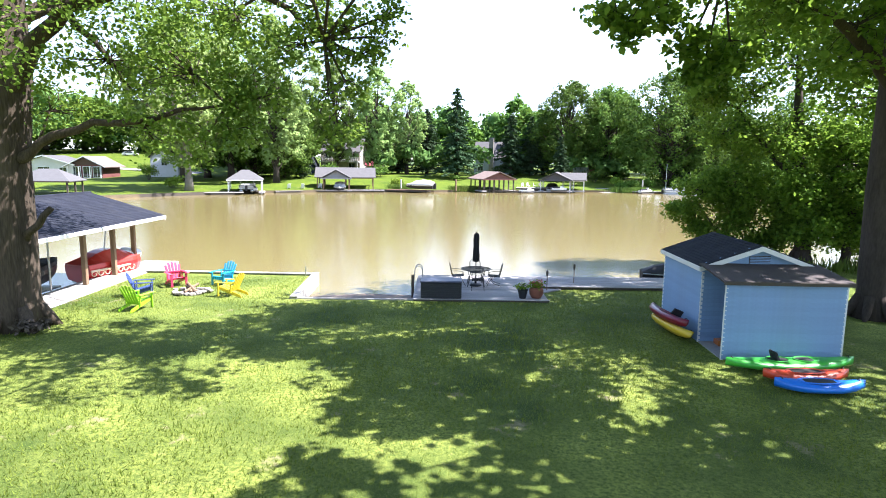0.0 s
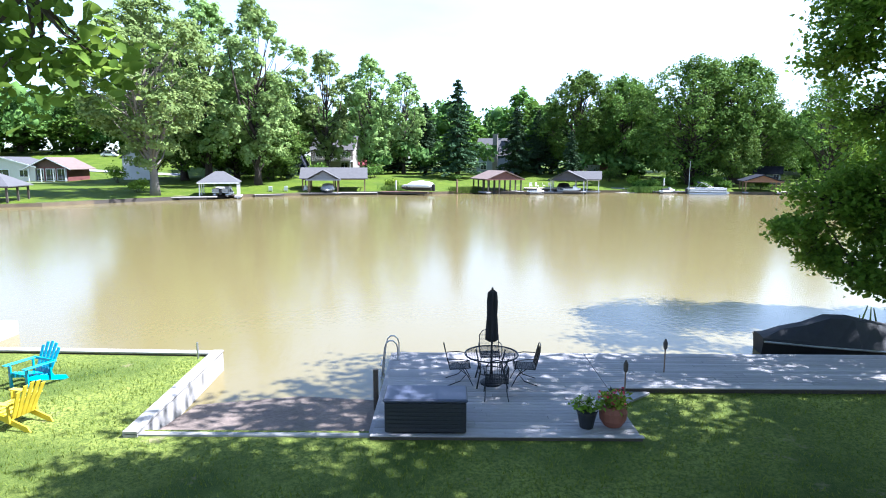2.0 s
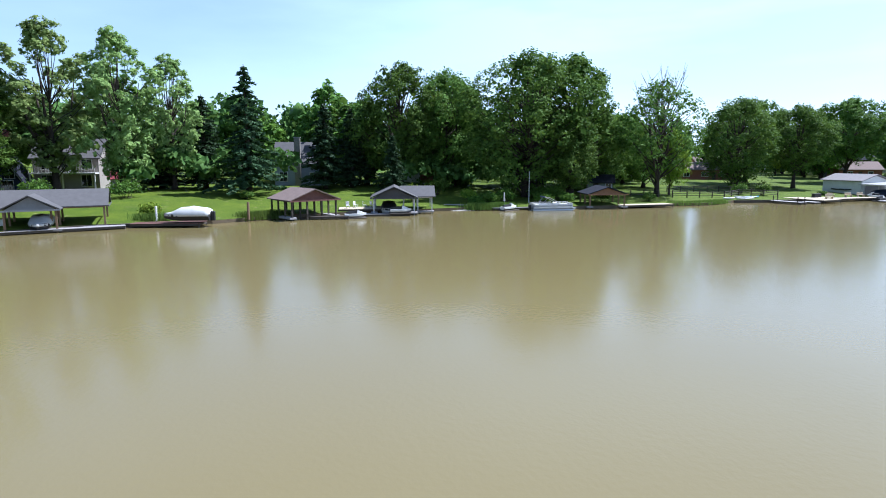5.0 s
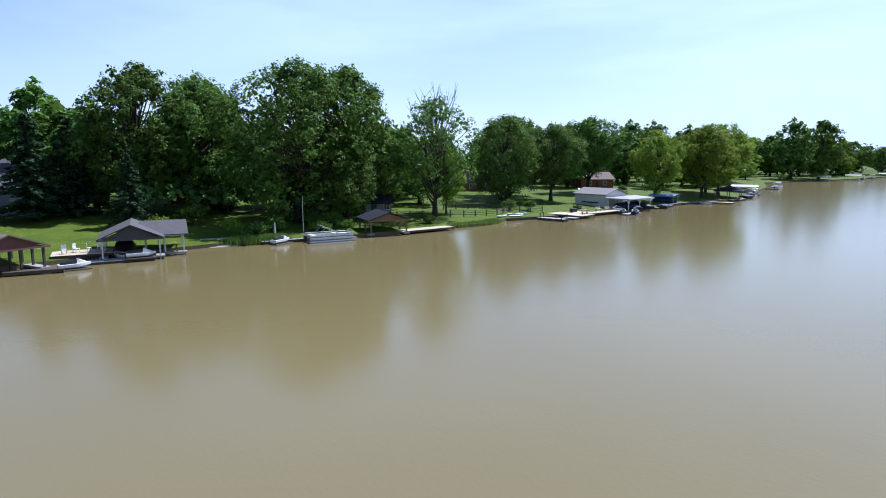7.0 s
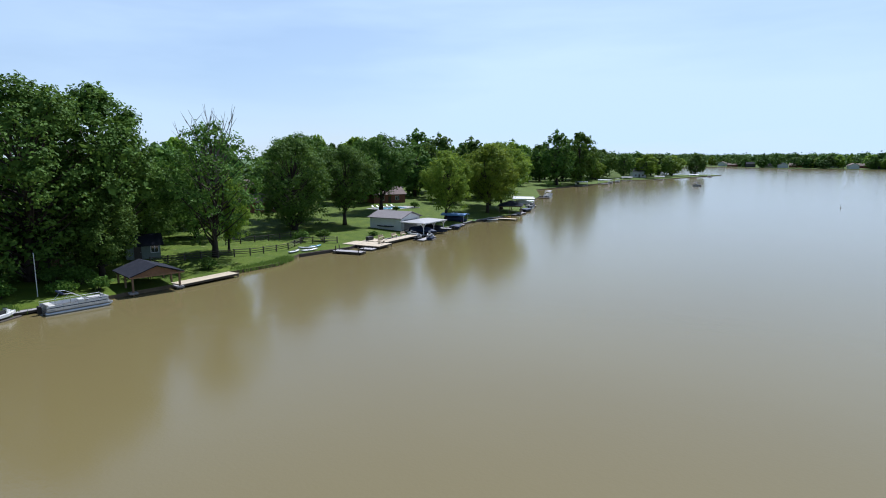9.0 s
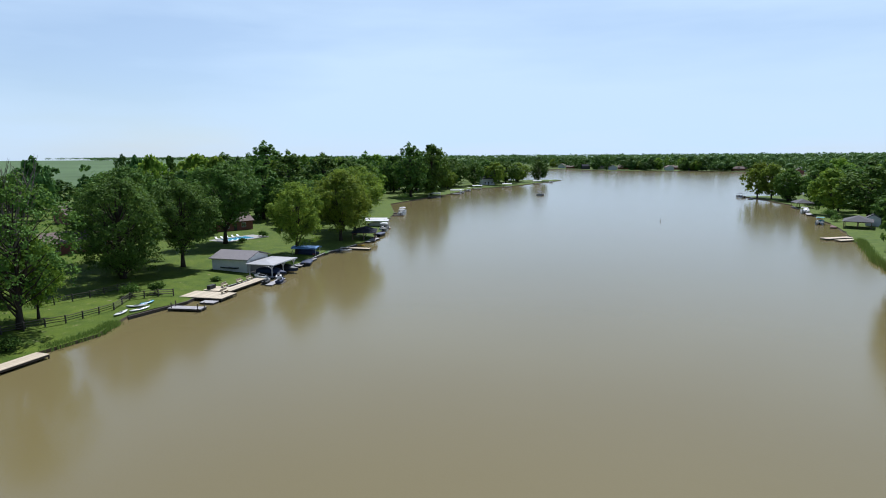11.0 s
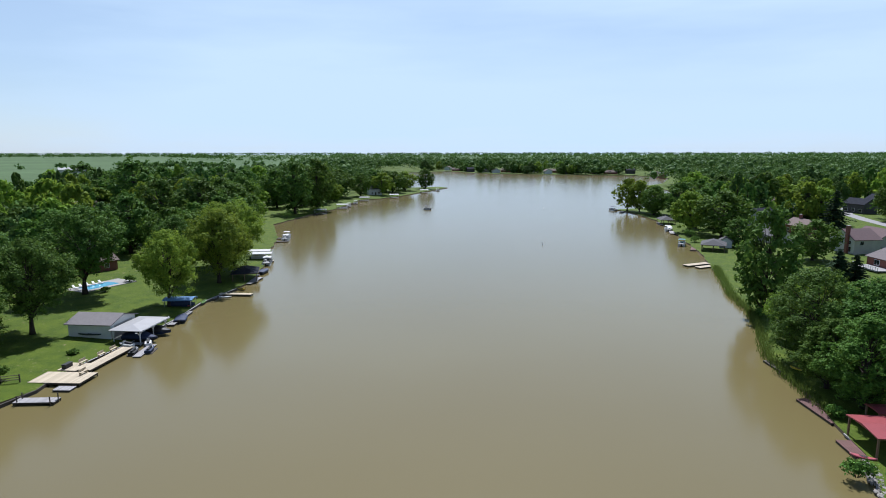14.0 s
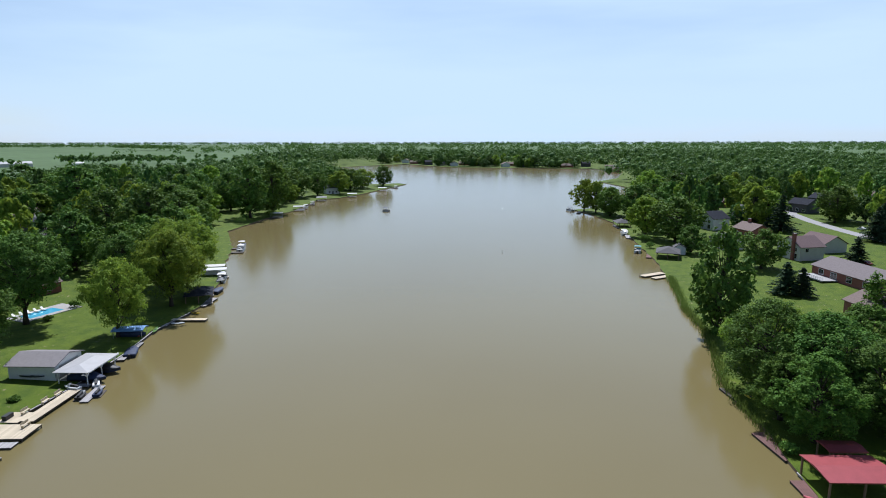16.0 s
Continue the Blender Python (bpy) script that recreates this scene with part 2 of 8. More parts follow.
M_LEAF_LIGHT = leaf_mat("light_green_leaves", (0.062, 0.13, 0.015), (0.26, 0.35, 0.042), 0.28)
M_LEAF_YELLOW = leaf_mat("yellow_green_leaves", (0.24, 0.215, 0.014), (0.4, 0.34, 0.026), 0.3)
M_NEEDLE = leaf_mat("spruce_needles", (0.0218, 0.0452, 0.0203), (0.0546, 0.0897, 0.039), 0.12)
M_WOODS = leaf_mat("woods_leaves", (0.024, 0.066, 0.018), (0.135, 0.225, 0.05), 0.14, 0.06)
M_REED = leaf_mat("reeds", (0.0546, 0.101, 0.0156), (0.125, 0.179, 0.039), 0.3)
M_CONCRETE = mat("concrete", (0.38, 0.36, 0.33), 0.85, vary=0.18, scale=1.2, bump=0.3, bump_scale=30, stain=0.5, stain_color=(0.2, 0.18, 0.15))
M_PLANK = mat("weathered_grey_plank", (0.36, 0.34, 0.33), 0.8, vary=0.22, scale=2.0, bump=0.35, bump_scale=25, random_tint=0.16, tilt=(0.3, 3, 1))
M_DOCKWOOD = mat("pale_dock_board", (0.58, 0.485, 0.335), 0.8, vary=0.2, scale=2.0, bump=0.3, random_tint=0.12, tilt=(3, 0.3, 1))
M_DARKWOOD = mat("dark_wet_timber", (0.075, 0.06, 0.045), 0.8, vary=0.35, scale=3, bump=0.4)
M_POSTWOOD = mat("brown_post_wood", (0.22, 0.14, 0.08), 0.75, vary=0.3, scale=3, bump=0.3, tilt=(3, 3, 0.4))
M_REDWOOD = mat("red_brown_dock", (0.15, 0.068, 0.055), 0.8, vary=0.25, scale=2, random_tint=0.12)
M_SIDING = mat("blue_grey_siding", (0.205, 0.34, 0.54), 0.6, vary=0.08, scale=1.5, bump=0.1, random_tint=0.04, stain=0.2, stain_color=(0.2, 0.25, 0.3))
M_WHITE = mat("white_paint", (0.78, 0.78, 0.75), 0.5, vary=0.07, scale=1.5, stain=0.2, stain_color=(0.4, 0.38, 0.33))
M_OFFWHITE = mat("cream_siding", (0.6, 0.58, 0.52), 0.6, vary=0.08, scale=1.0, stain=0.2, stain_color=(0.35, 0.33, 0.28))
M_SHINGLE = mat("dark_asphalt_shingle", (0.022, 0.025, 0.036), 0.9, vary=0.35, scale=2.5, bump=0.6, bump_scale=30, stain=0.2, stain_color=(0.08, 0.08, 0.08), spec=0.15)
M_SHINGLE_GREY = mat("grey_shingle", (0.094, 0.09, 0.09), 0.9, vary=0.2, scale=2.0, bump=0.4, bump_scale=25)
M_SHINGLE_BROWN = mat("brown_shingle", (0.18, 0.13, 0.11), 0.9, vary=0.25, scale=2.0, bump=0.4, bump_scale=25)
M_METAL_RED = mat("red_metal_roof", (0.36, 0.07, 0.075), 0.45, metal=0.2, vary=0.15, scale=1.0)
M_METAL_WHITE = mat("white_metal_roof", (0.44, 0.43, 0.415), 0.45, vary=0.06, scale=1.0, stain=0.15)
M_LEANROOF = mat("dark_brown_shingle", (0.06, 0.047, 0.043), 0.9, vary=0.35, scale=2.5, bump=0.5, bump_scale=30)
M_SILVER = mat("silver_shingle", (0.1, 0.098, 0.1), 0.8, vary=0.15, scale=2)
M_BRICK = mat("red_brick", (0.27, 0.10, 0.075), 0.85, vary=0.3, scale=6, bump=0.4)
M_STONE = mat("field_stone", (0.27, 0.245, 0.21), 0.85, vary=0.35, scale=4, bump=0.5, random_tint=0.25)
M_BLACKIRON = mat("black_wrought_iron", (0.02, 0.022, 0.025), 0.45, metal=0.5, vary=0.2, scale=8)
M_BLACKFABRIC = mat("black_canvas", (0.015, 0.015, 0.018), 0.85, vary=0.3, scale=10, bump=0.3)
M_BOX = mat("dark_wicker_resin", (0.018, 0.02, 0.024), 0.55, vary=0.3, scale=20, bump=0.4, bump_scale=60)
M_BOXLID = mat("blue_grey_resin_lid", (0.07, 0.08, 0.12), 0.45, vary=0.12, scale=3)
M_STEEL = mat("galvanised_steel", (0.55, 0.56, 0.57), 0.35, metal=0.9, vary=0.1, scale=5)
M_TARP = mat("pale_boat_tarp", (0.62, 0.62, 0.60), 0.6, vary=0.12, scale=2.5, bump=0.4, bump_scale=5)
M_BLUECANVAS = mat("blue_canvas", (0.03, 0.12, 0.33), 0.7, vary=0.15, scale=3)
M_BLUEDARK = mat("navy_canvas", (0.015, 0.03, 0.08), 0.7, vary=0.15, scale=3)
M_TEALCANVAS = mat("teal_canvas", (0.08, 0.25, 0.26), 0.7, vary=0.15, scale=3)
M_ALU = mat("brushed_aluminium", (0.6, 0.61, 0.62), 0.3, metal=0.85, vary=0.08, scale=4)
M_RUBBER = mat("black_rubber", (0.015, 0.015, 0.015), 0.6)
M_POOL = mat("pool_water", (0.09, 0.42, 0.60), 0.05, vary=0.05)
M_ASPHALT = mat("road_asphalt", (0.32, 0.31, 0.30), 0.9, vary=0.15, scale=1.0)


def plastic(name, color):
    return mat(name, color, 0.32, vary=0.1, scale=4, bump=0.05, coat=0.15)


M_TERRA = mat("terracotta", (0.28, 0.10, 0.06), 0.8, vary=0.2, scale=6)
M_PETAL_RED = plastic("red_petals", (0.55, 0.03, 0.06))
M_PETAL_PALE = plastic("pale_petals", (0.75, 0.65, 0.55))


# ---- building tools ----
def thing(name, place, label, category, group="", rz=0.0, kind=""):
    ob = new(name)
    ob.empty_display_size = 0.1
    ob.matrix_basis = pose(*place, 0, 0, rz)
    return tagged(ob, label, category, group, kind)


def mesh_of(name, bm, material, smooth=False):
    me = bpy.data.meshes.new(name)
    bm.to_mesh(me)
    bm.free()
    for m in material if isinstance(material, (list, tuple)) else (material,):
        me.materials.append(m)
    if smooth:
        me.polygons.foreach_set("use_smooth", [True] * len(me.polygons))
    return me


def part(name, bm, material, parent, label="", smooth=False, at=None):
    me = bm if isinstance(bm, bpy.types.Mesh) else mesh_of(name, bm, material, smooth)
    ob = new(name, me)
    ob.parent = parent
    if at is not None:
        ob.matrix_basis = at
    return tagged(ob, label)


def box(bm, x0, y0, z0, x1, y1, z1, bevel=0.0, m=None):
    r = bmesh.ops.create_cube(bm, size=1.0)
    vs = r["verts"]
    c = Vector(((x0 + x1) / 2, (y0 + y1) / 2, (z0 + z1) / 2))
    for v in vs:
        v.co = Vector((v.co.x * (x1 - x0), v.co.y * (y1 - y0), v.co.z * (z1 - z0))) + c
    if bevel:
        es = list({e for v in vs for e in v.link_edges})
        r2 = bmesh.ops.bevel(bm, geom=es, offset=bevel, segments=1, affect="EDGES")
        vs = list({v for f in r2["faces"] for v in f.verts} | {v for v in vs if v.is_valid})
    if m is not None:
        for v in vs:
            v.co = m @ v.co
    return bm


def B(*a, **k):
    return box(bmesh.new(), *a, **k)


def tube(bm, pts, radii, sides=6, cap=True):
    """A tapered tube through points."""
    pts = [Vector(p) for p in pts]
    if not isinstance(radii, (list, tuple)):
        radii = [radii] * len(pts)
    rings = []
    for i, p in enumerate(pts):
        d = (pts[min(i + 1, len(pts) - 1)] - pts[max(i - 1, 0)]).normalized()
        a = d.orthogonal().normalized() if i == 0 else (rings[-1][1] - d * rings[-1][1].dot(d)).normalized()
        c = d.cross(a)
        ring = [bm.verts.new(p + (a * math.cos(t) + c * math.sin(t)) * radii[i]) for t in (2 * math.pi * k / sides for k in range(sides))]
        rings.append((ring, a))
    for (r0, _), (r1, _) in zip(rings, rings[1:]):
        for k in range(sides):
            bm.faces.new((r0[k], r0[(k + 1) % sides], r1[(k + 1) % sides], r1[k]))
    if cap:
        bm.faces.new(list(reversed(rings[0][0])))
        bm.faces.new(rings[-1][0])
    return bm


def T(*a, **k):
    return tube(bmesh.new(), *a, **k)


def lathe(profile, sides=20):
    """A body of revolution from (radius, height) pairs."""
    bm = bmesh.new()
    rings = [[bm.verts.new((max(r, 0.001) * math.cos(2 * math.pi * k / sides), max(r, 0.001) * math.sin(2 * math.pi * k / sides), z)) for k in range(sides)] for r, z in profile]
    for a, b in zip(rings, rings[1:]):
        for k in range(sides):
            bm.faces.new((a[k], a[(k + 1) % sides], b[(k + 1) % sides], b[k]))
    bm.faces.new(list(reversed(rings[0])))
    bm.faces.new(rings[-1])
    return bm


def prism(bm, outline, thick, m=None):
    """An outline in x, z pushed along y by thick."""
    lo = [bm.verts.new((x, 0, z)) for x, z in outline]
    hi = [bm.verts.new((x, thick, z)) for x, z in outline]
    n = len(outline)
    bm.faces.new(lo)
    bm.faces.new(list(reversed(hi)))
    for k in range(n):
        bm.faces.new((lo[(k + 1) % n], lo[k], hi[k], hi[(k + 1) % n]))
    bmesh.ops.recalc_face_normals(bm, faces=bm.faces[:])
    if m is not None:
        for v in lo + hi:
            v.co = m @ v.co
    return bm


def loft(bm, sections, close=True):
    """A skin over cross sections with the same number of points each."""
    rings = [[bm.verts.new(p) for p in s] for s in sections]
    n = len(rings[0])
    for a, b in zip(rings, rings[1:]):
        for k in range(n if close else n - 1):
            bm.faces.new((a[k], a[(k + 1) % n], b[(k + 1) % n], b[k]))
    if close:
        bm.faces.new(list(reversed(rings[0])))
        bm.faces.new(rings[-1])
    bmesh.ops.recalc_face_normals(bm, faces=bm.faces[:])
    return bm


def slab(bm, quad, thick):
    """A four-cornered plate of some thickness, going down from its corners."""
    hi = [bm.verts.new(p) for p in quad]
    lo = [bm.verts.new((p[0], p[1], p[2] - thick)) for p in quad]
    bm.faces.new(hi)
    bm.faces.new(list(reversed(lo)))
    k = len(quad)
    for i in range(k):
        bm.faces.new((hi[i], lo[i], lo[(i + 1) % k], hi[(i + 1) % k]))
    bmesh.ops.recalc_face_normals(bm, faces=bm.faces[:])
    return bm


def arrays_mesh(name, verts, faces, material, smooth=False):
    """A mesh from number arrays: faces of one size."""
    me = bpy.data.meshes.new(name)
    k = faces.shape[1]
    me.vertices.add(len(verts))
    me.vertices.foreach_set("co", np.ascontiguousarray(verts, dtype=np.float32).ravel())
    me.loops.add(faces.size)
    me.loops.foreach_set("vertex_index", np.ascontiguousarray(faces, dtype=np.int32).ravel())
    me.polygons.add(len(faces))
    me.polygons.foreach_set("loop_start", np.arange(0, faces.size, k, dtype=np.int32))
    me.polygons.foreach_set("loop_total", np.full(len(faces), k, dtype=np.int32))
    me.update(calc_edges=True)
    me.materials.append(material)
    return me


def leaf_cloud(centres, normals, size, rng, lengthen=1.5, fold=0.25, spread=0.8):
    """Verts and faces of one folded diamond leaf (or leaf clump) at every centre."""
    n = len(centres)
    nn = normals / (np.linalg.norm(normals, axis=1, keepdims=True) + 1e-9) + rng.normal(0, spread, (n, 3))
    nn /= np.linalg.norm(nn, axis=1, keepdims=True) + 1e-9
    a = np.cross(nn, rng.normal(0, 1, (n, 3)))
    a /= np.linalg.norm(a, axis=1, keepdims=True) + 1e-9
    b = np.cross(nn, a)
    s = (size * rng.uniform(0.6, 1.35, n))[:, None]
    tip, tail = centres + a * s * lengthen * 0.5, centres - a * s * lengthen * 0.5
    left = centres + b * s * 0.5 + nn * s * fold - a * s * 0.1
    right = centres - b * s * 0.5 + nn * s * fold - a * s * 0.1
    verts = np.stack([tail, right, tip, left], 1).reshape(-1, 3)
    k = np.arange(n) * 4
    faces = np.stack([np.stack([k, k + 1, k + 2], 1), np.stack([k, k + 2, k + 3], 1)], 1).reshape(-1, 3)
    return verts, faces


def broad_leaves(centres, normals, size, rng):
    """Verts and faces of broad pointed leaves, six corners each."""
    n = len(centres)
    nn = normals + rng.normal(0, 0.6, (n, 3))
    nn /= np.linalg.norm(nn, axis=1, keepdims=True) + 1e-9
    a = np.cross(nn, rng.normal(0, 1, (n, 3)))
    a /= np.linalg.norm(a, axis=1, keepdims=True) + 1e-9
    b = np.cross(nn, a)
    s = (size * rng.uniform(0.65, 1.3, n))[:, None]
    outline = ((-0.55, 0, 0), (-0.38, 0.42, 0.10), (0.08, 0.46, 0.12), (0.68, 0, -0.05), (0.08, -0.46, 0.12), (-0.38, -0.42, 0.10))
    verts = np.stack([centres + a * s * u + b * s * w + nn * s * h for u, w, h in outline], 1).reshape(-1, 3)
    k = np.arange(n) * 6
    tri = ((0, 3, 2), (0, 2, 1), (0, 4, 3), (0, 5, 4))
    faces = np.stack([np.stack([k + i, k + j, k + m], 1) for i, j, m in tri], 1).reshape(-1, 3)
    return verts, faces


# ---- ground, lake ----
from mathutils import geometry

# near garden's own plan, set down at an offset fitted to the camera's view
GARDEN = Vector((2.4, 4.3, 0.0))


def west_bank(x, y):
    """The north-western bank's plan, shifted to fit the camera's view."""
    return (x + float(np.interp(x, [-30, -14, -3, 10, 26, 45], [2.4, 2.3, 1.8, 1.8, 0.7, 0.0])), y + float(np.interp(x, [-30, -14, -3, 10], [4.3, 3.6, 1.0, 0.0])))


NORTH = [(-300, 75), (-120, 66), (-70, 70), (-48, 84), (-39, 95), (-32, 103), (-14, 113.5), (-1, 117), (8, 122), (20, 124.5), (36, 125.5), (51, 122.5),
         (61, 121), (70, 121.8), (78, 121), (86, 124.5), (96, 122), (105, 123), (116, 121.5), (132, 121.5), (146, 123), (160, 121), (172, 121.5), (182, 124),
         (200, 128), (222, 136), (248, 143.5), (288, 161), (330, 158), (366, 152.5), (431, 153), (443, 141), (473, 129.5), (519, 118.5), (572, 105)]
NORTH = [west_bank(x, y) for x, y in NORTH]
EAST = [(586, 112), (566, 150), (640, 190), (760, 215), (850, 250), (905, 235), (1000, 160), (1010, 140), (940, 95), (904, 66), (885, -15), (866, -80), (862, -125), (780, -150)]
SOUTH = [(660, -112), (610, -80), (480, -95), (440, -85), (400, -52), (385, -30), (374, -11), (354, -17), (320, -20.5), (284, -18), (238, -12.5), (223, -11),
         (203, -7), (186, -4), (170, 0), (150, 2.5), (135, 6.5), (120, 11.5), (108, 12), (97, 13), (88, 14), (80, 17), (60, 24.5), (43, 32)] + [(x + GARDEN[0], y + GARDEN[1]) for x, y in
         ((24, 31), (14.5, 29.5), (13.4, 26.6), (4.7, 25.3), (4.5, 23.1), (-5.1, 23.1), (-5.4, 27.55), (-13.1, 27.9), (-13.8, 21.6), (-22, 21.6), (-40, 23))] + [(-120, 22), (-300, 12)]


def resample(loop, step):
    out = []
    for (x0, y0), (x1, y1) in zip(loop, loop[1:] + loop[:1]):
        k = max(1, int(math.hypot(x1 - x0, y1 - y0) / step))
        out += [(x0 + (x1 - x0) * i / k, y0 + (y1 - y0) * i / k) for i in range(k)]
    return out


RNG = np.random.default_rng(4)
SHORE = resample(NORTH + EAST + SOUTH, 5.0)
# a natural bank is never straight: small wander away from the built sea walls
SHORE = [(x + 0.35 * math.sin(x * 0.9 + y * 0.5) * (abs(x) > 30), y + 0.35 * math.sin(x * 0.7 - y * 0.3) * (abs(x) > 30)) for x, y in SHORE]
S0 = np.array(SHORE)
S1 = np.roll(S0, -1, axis=0)


def shore_distance(p):
    """Metres to the waterline and whether the places lie on land."""
    p = np.asarray(p, float).reshape(-1, 2)
    best, inside = np.full(len(p), 1e9), np.zeros(len(p), bool)
    for a, b in zip(S0, S1):
        ab = b - a
        t = np.clip(((p - a) @ ab) / (ab @ ab + 1e-12), 0, 1)
        best = np.minimum(best, np.linalg.norm(p - a - t[:, None] * ab, axis=1))
        cross = (a[1] > p[:, 1]) != (b[1] > p[:, 1])
        xs = a[0] + (p[:, 1] - a[1]) / (b[1] - a[1] + 1e-12) * ab[0]
        inside ^= cross & (p[:, 0] < xs)
    return best, ~inside


def land_height(p):
    p = np.asarray(p, float).reshape(-1, 2)
    d, land = shore_distance(p)
    north = np.clip((p[:, 1] - 60) / 20, 0, 1) * (p[:, 0] < 600)
    steep = np.interp(p[:, 0], [-75, -45, -25, 30, 60, 400], [0.035, 0.045, 0.085, 0.085, 0.045, 0.04])
    rise = north * steep * np.minimum(d, 26) + north * 0.012 * np.clip(d - 26, 0, 80) + (1 - north) * (0.025 * np.clip(d - 22, 0, 50))
    rise = rise + north * np.clip((-42 - p[:, 0]) / 14, 0, 1) * 0.085 * np.clip(d - 52, 0, 75)
    bumps = 0.05 * np.sin(p[:, 0] * 0.31) * np.cos(p[:, 1] * 0.27) * np.clip(d / 8, 0, 1)
    return 0.45 + rise + bumps


def ground_z(x, y):
    return float(land_height([(x, y)])[0])


def build_ground():
    pts = list(SHORE)
    for lo_x, hi_x, lo_y, hi_y, step, hole in ((-80, 420, -110, 230, 9, None), (-900, 1700, -900, 1000, 62, (-80, 420, -110, 230)), (-4850, 4850, -4850, 4850, 460, (-900, 1700, -900, 1000))):
        for x in np.arange(lo_x, hi_x + 1, step):
            for y in np.arange(lo_y, hi_y + 1, step):
                if hole and hole[0] < x < hole[1] and hole[2] < y < hole[3]:
                    continue
                pts.append((float(x), float(y)))
    arr = np.array(pts)
    d, _ = shore_distance(arr)
    keep = d > 1.5
    keep[:len(SHORE)] = True
    arr = arr[keep]
    ns = len(SHORE)
    v2, _, f2, *_ = geometry.delaunay_2d_cdt([Vector(p) for p in arr], [(i, (i + 1) % ns) for i in range(ns)], [], 0, 1e-4)
    v = np.array([(p.x, p.y) for p in v2])
    d, _ = shore_distance(v)
    z = land_height(v)
    f = np.array([t for t in f2 if len(t) == 3])
    cen = v[f].mean(axis=1)
    _, land = shore_distance(cen)
    f, cen = f[land], cen[land]
    verts = np.column_stack([v, z])
    # the bank: a skirt from the edge of the land down under the water
    lo = len(verts)
    sz = land_height(S0)
    rim_top = np.column_stack([S0, sz])
    rim_low = np.column_stack([S0, np.full(ns, -1.5)])
    verts = np.vstack([verts, rim_top, rim_low])
    k = np.arange(ns)
    k2 = (k + 1) % ns
    skirt = np.vstack([np.column_stack([lo + k, lo + ns + k, lo + k2]), np.column_stack([lo + k2, lo + ns + k, lo + ns + k2])])
    faces = np.vstack([f, skirt])
    me = arrays_mesh("ground", verts, faces, M_LAWN)
    me.materials.append(M_FIELD)
    me.materials.append(M_MUD)
    me.materials.append(M_DRYLAWN)
    idx = np.zeros(len(faces), np.int32)
    far = (np.abs(cen[:, 0]) > 1500) | (np.abs(cen[:, 1]) > 420)
    idx[:len(f)][far] = 1
    idx[:len(f)][(cen[:, 1] < 45) & (cen[:, 0] < 45) & (cen[:, 0] > -60) & (cen[:, 1] > -60)] = 3
    idx[len(f):] = 2
    me.polygons.foreach_set("material_index", idx)
    me.polygons.foreach_set("use_smooth", [True] * len(f) + [False] * len(skirt))
    ob = new("ground", me)
    tagged(ob, "mown green lawns, banks and fields round the lake", "ground", kind="structure")
    wbm = bmesh.new()
    bmesh.ops.create_grid(wbm, x_segments=1, y_segments=1, size=1)
    for vv in wbm.verts:
        vv.co = (350 + vv.co.x * 720, 60 + vv.co.y * 260, 0)
    tagged(new("water", mesh_of("water", wbm, M_WATER)), "muddy brown lake water with fine ripples", "lake", kind="structure")


build_ground()


# ---- trees ----
def crown_width(t, low_bulge=0.42):
    """How wide a crown is (0 to 1) at a share t of its height."""
    u = t / low_bulge if t < low_bulge else (1 - t) / (1 - low_bulge)
    return math.sqrt(max(0.0, 1 - (1 - min(u, 1)) ** 2.2)) * 0.9 + 0.1 * min(u, 1)


def boughs_for(rng, h, r, low, count, bulge=0.42, upright=1.25):
    """Leafy boughs that together make an uneven crown: centre, outward direction, radius, height stretch."""
    out = []
    z0, span = low * h, (1 - low) * h
    wave = rng.uniform(0, 6.28, 4)
    for i in range(count):
        t = ((i + 0.5) / count) ** 0.85
        a = i * 2.39996 + rng.normal(0, 0.35)
        swell = 1 + 0.13 * math.sin(2 * a + wave[0] + 3 * t) + 0.1 * math.sin(3 * a + wave[1] - 5 * t)
        rb = r * rng.uniform(0.17, 0.33) * (1.15 - 0.4 * t)
        w = max(0.0, crown_width(t, bulge) * r * swell * rng.uniform(0.78, 1.06) - rb * 0.75)
        z = z0 + rb * 0.7 + t * (span - rb * 1.7) + rng.normal(0, 0.02 * h)
        d = np.array([math.cos(a), math.sin(a), 0.25 + 0.9 * t])
        out.append((np.array([math.cos(a) * w, math.sin(a) * w, z]), d / np.linalg.norm(d), rb, upright * rng.uniform(0.8, 1.3)))
    top = h - 0.16 * r
    for k in range(4):
        a = rng.uniform(0, 6.28)
        out.append((np.array([math.cos(a) * 0.2 * r, math.sin(a) * 0.2 * r, top - rng.uniform(0.1, 0.3) * r]), np.array([0.1, 0, 0.99]), 0.2 * r, upright * 1.15))
    return out


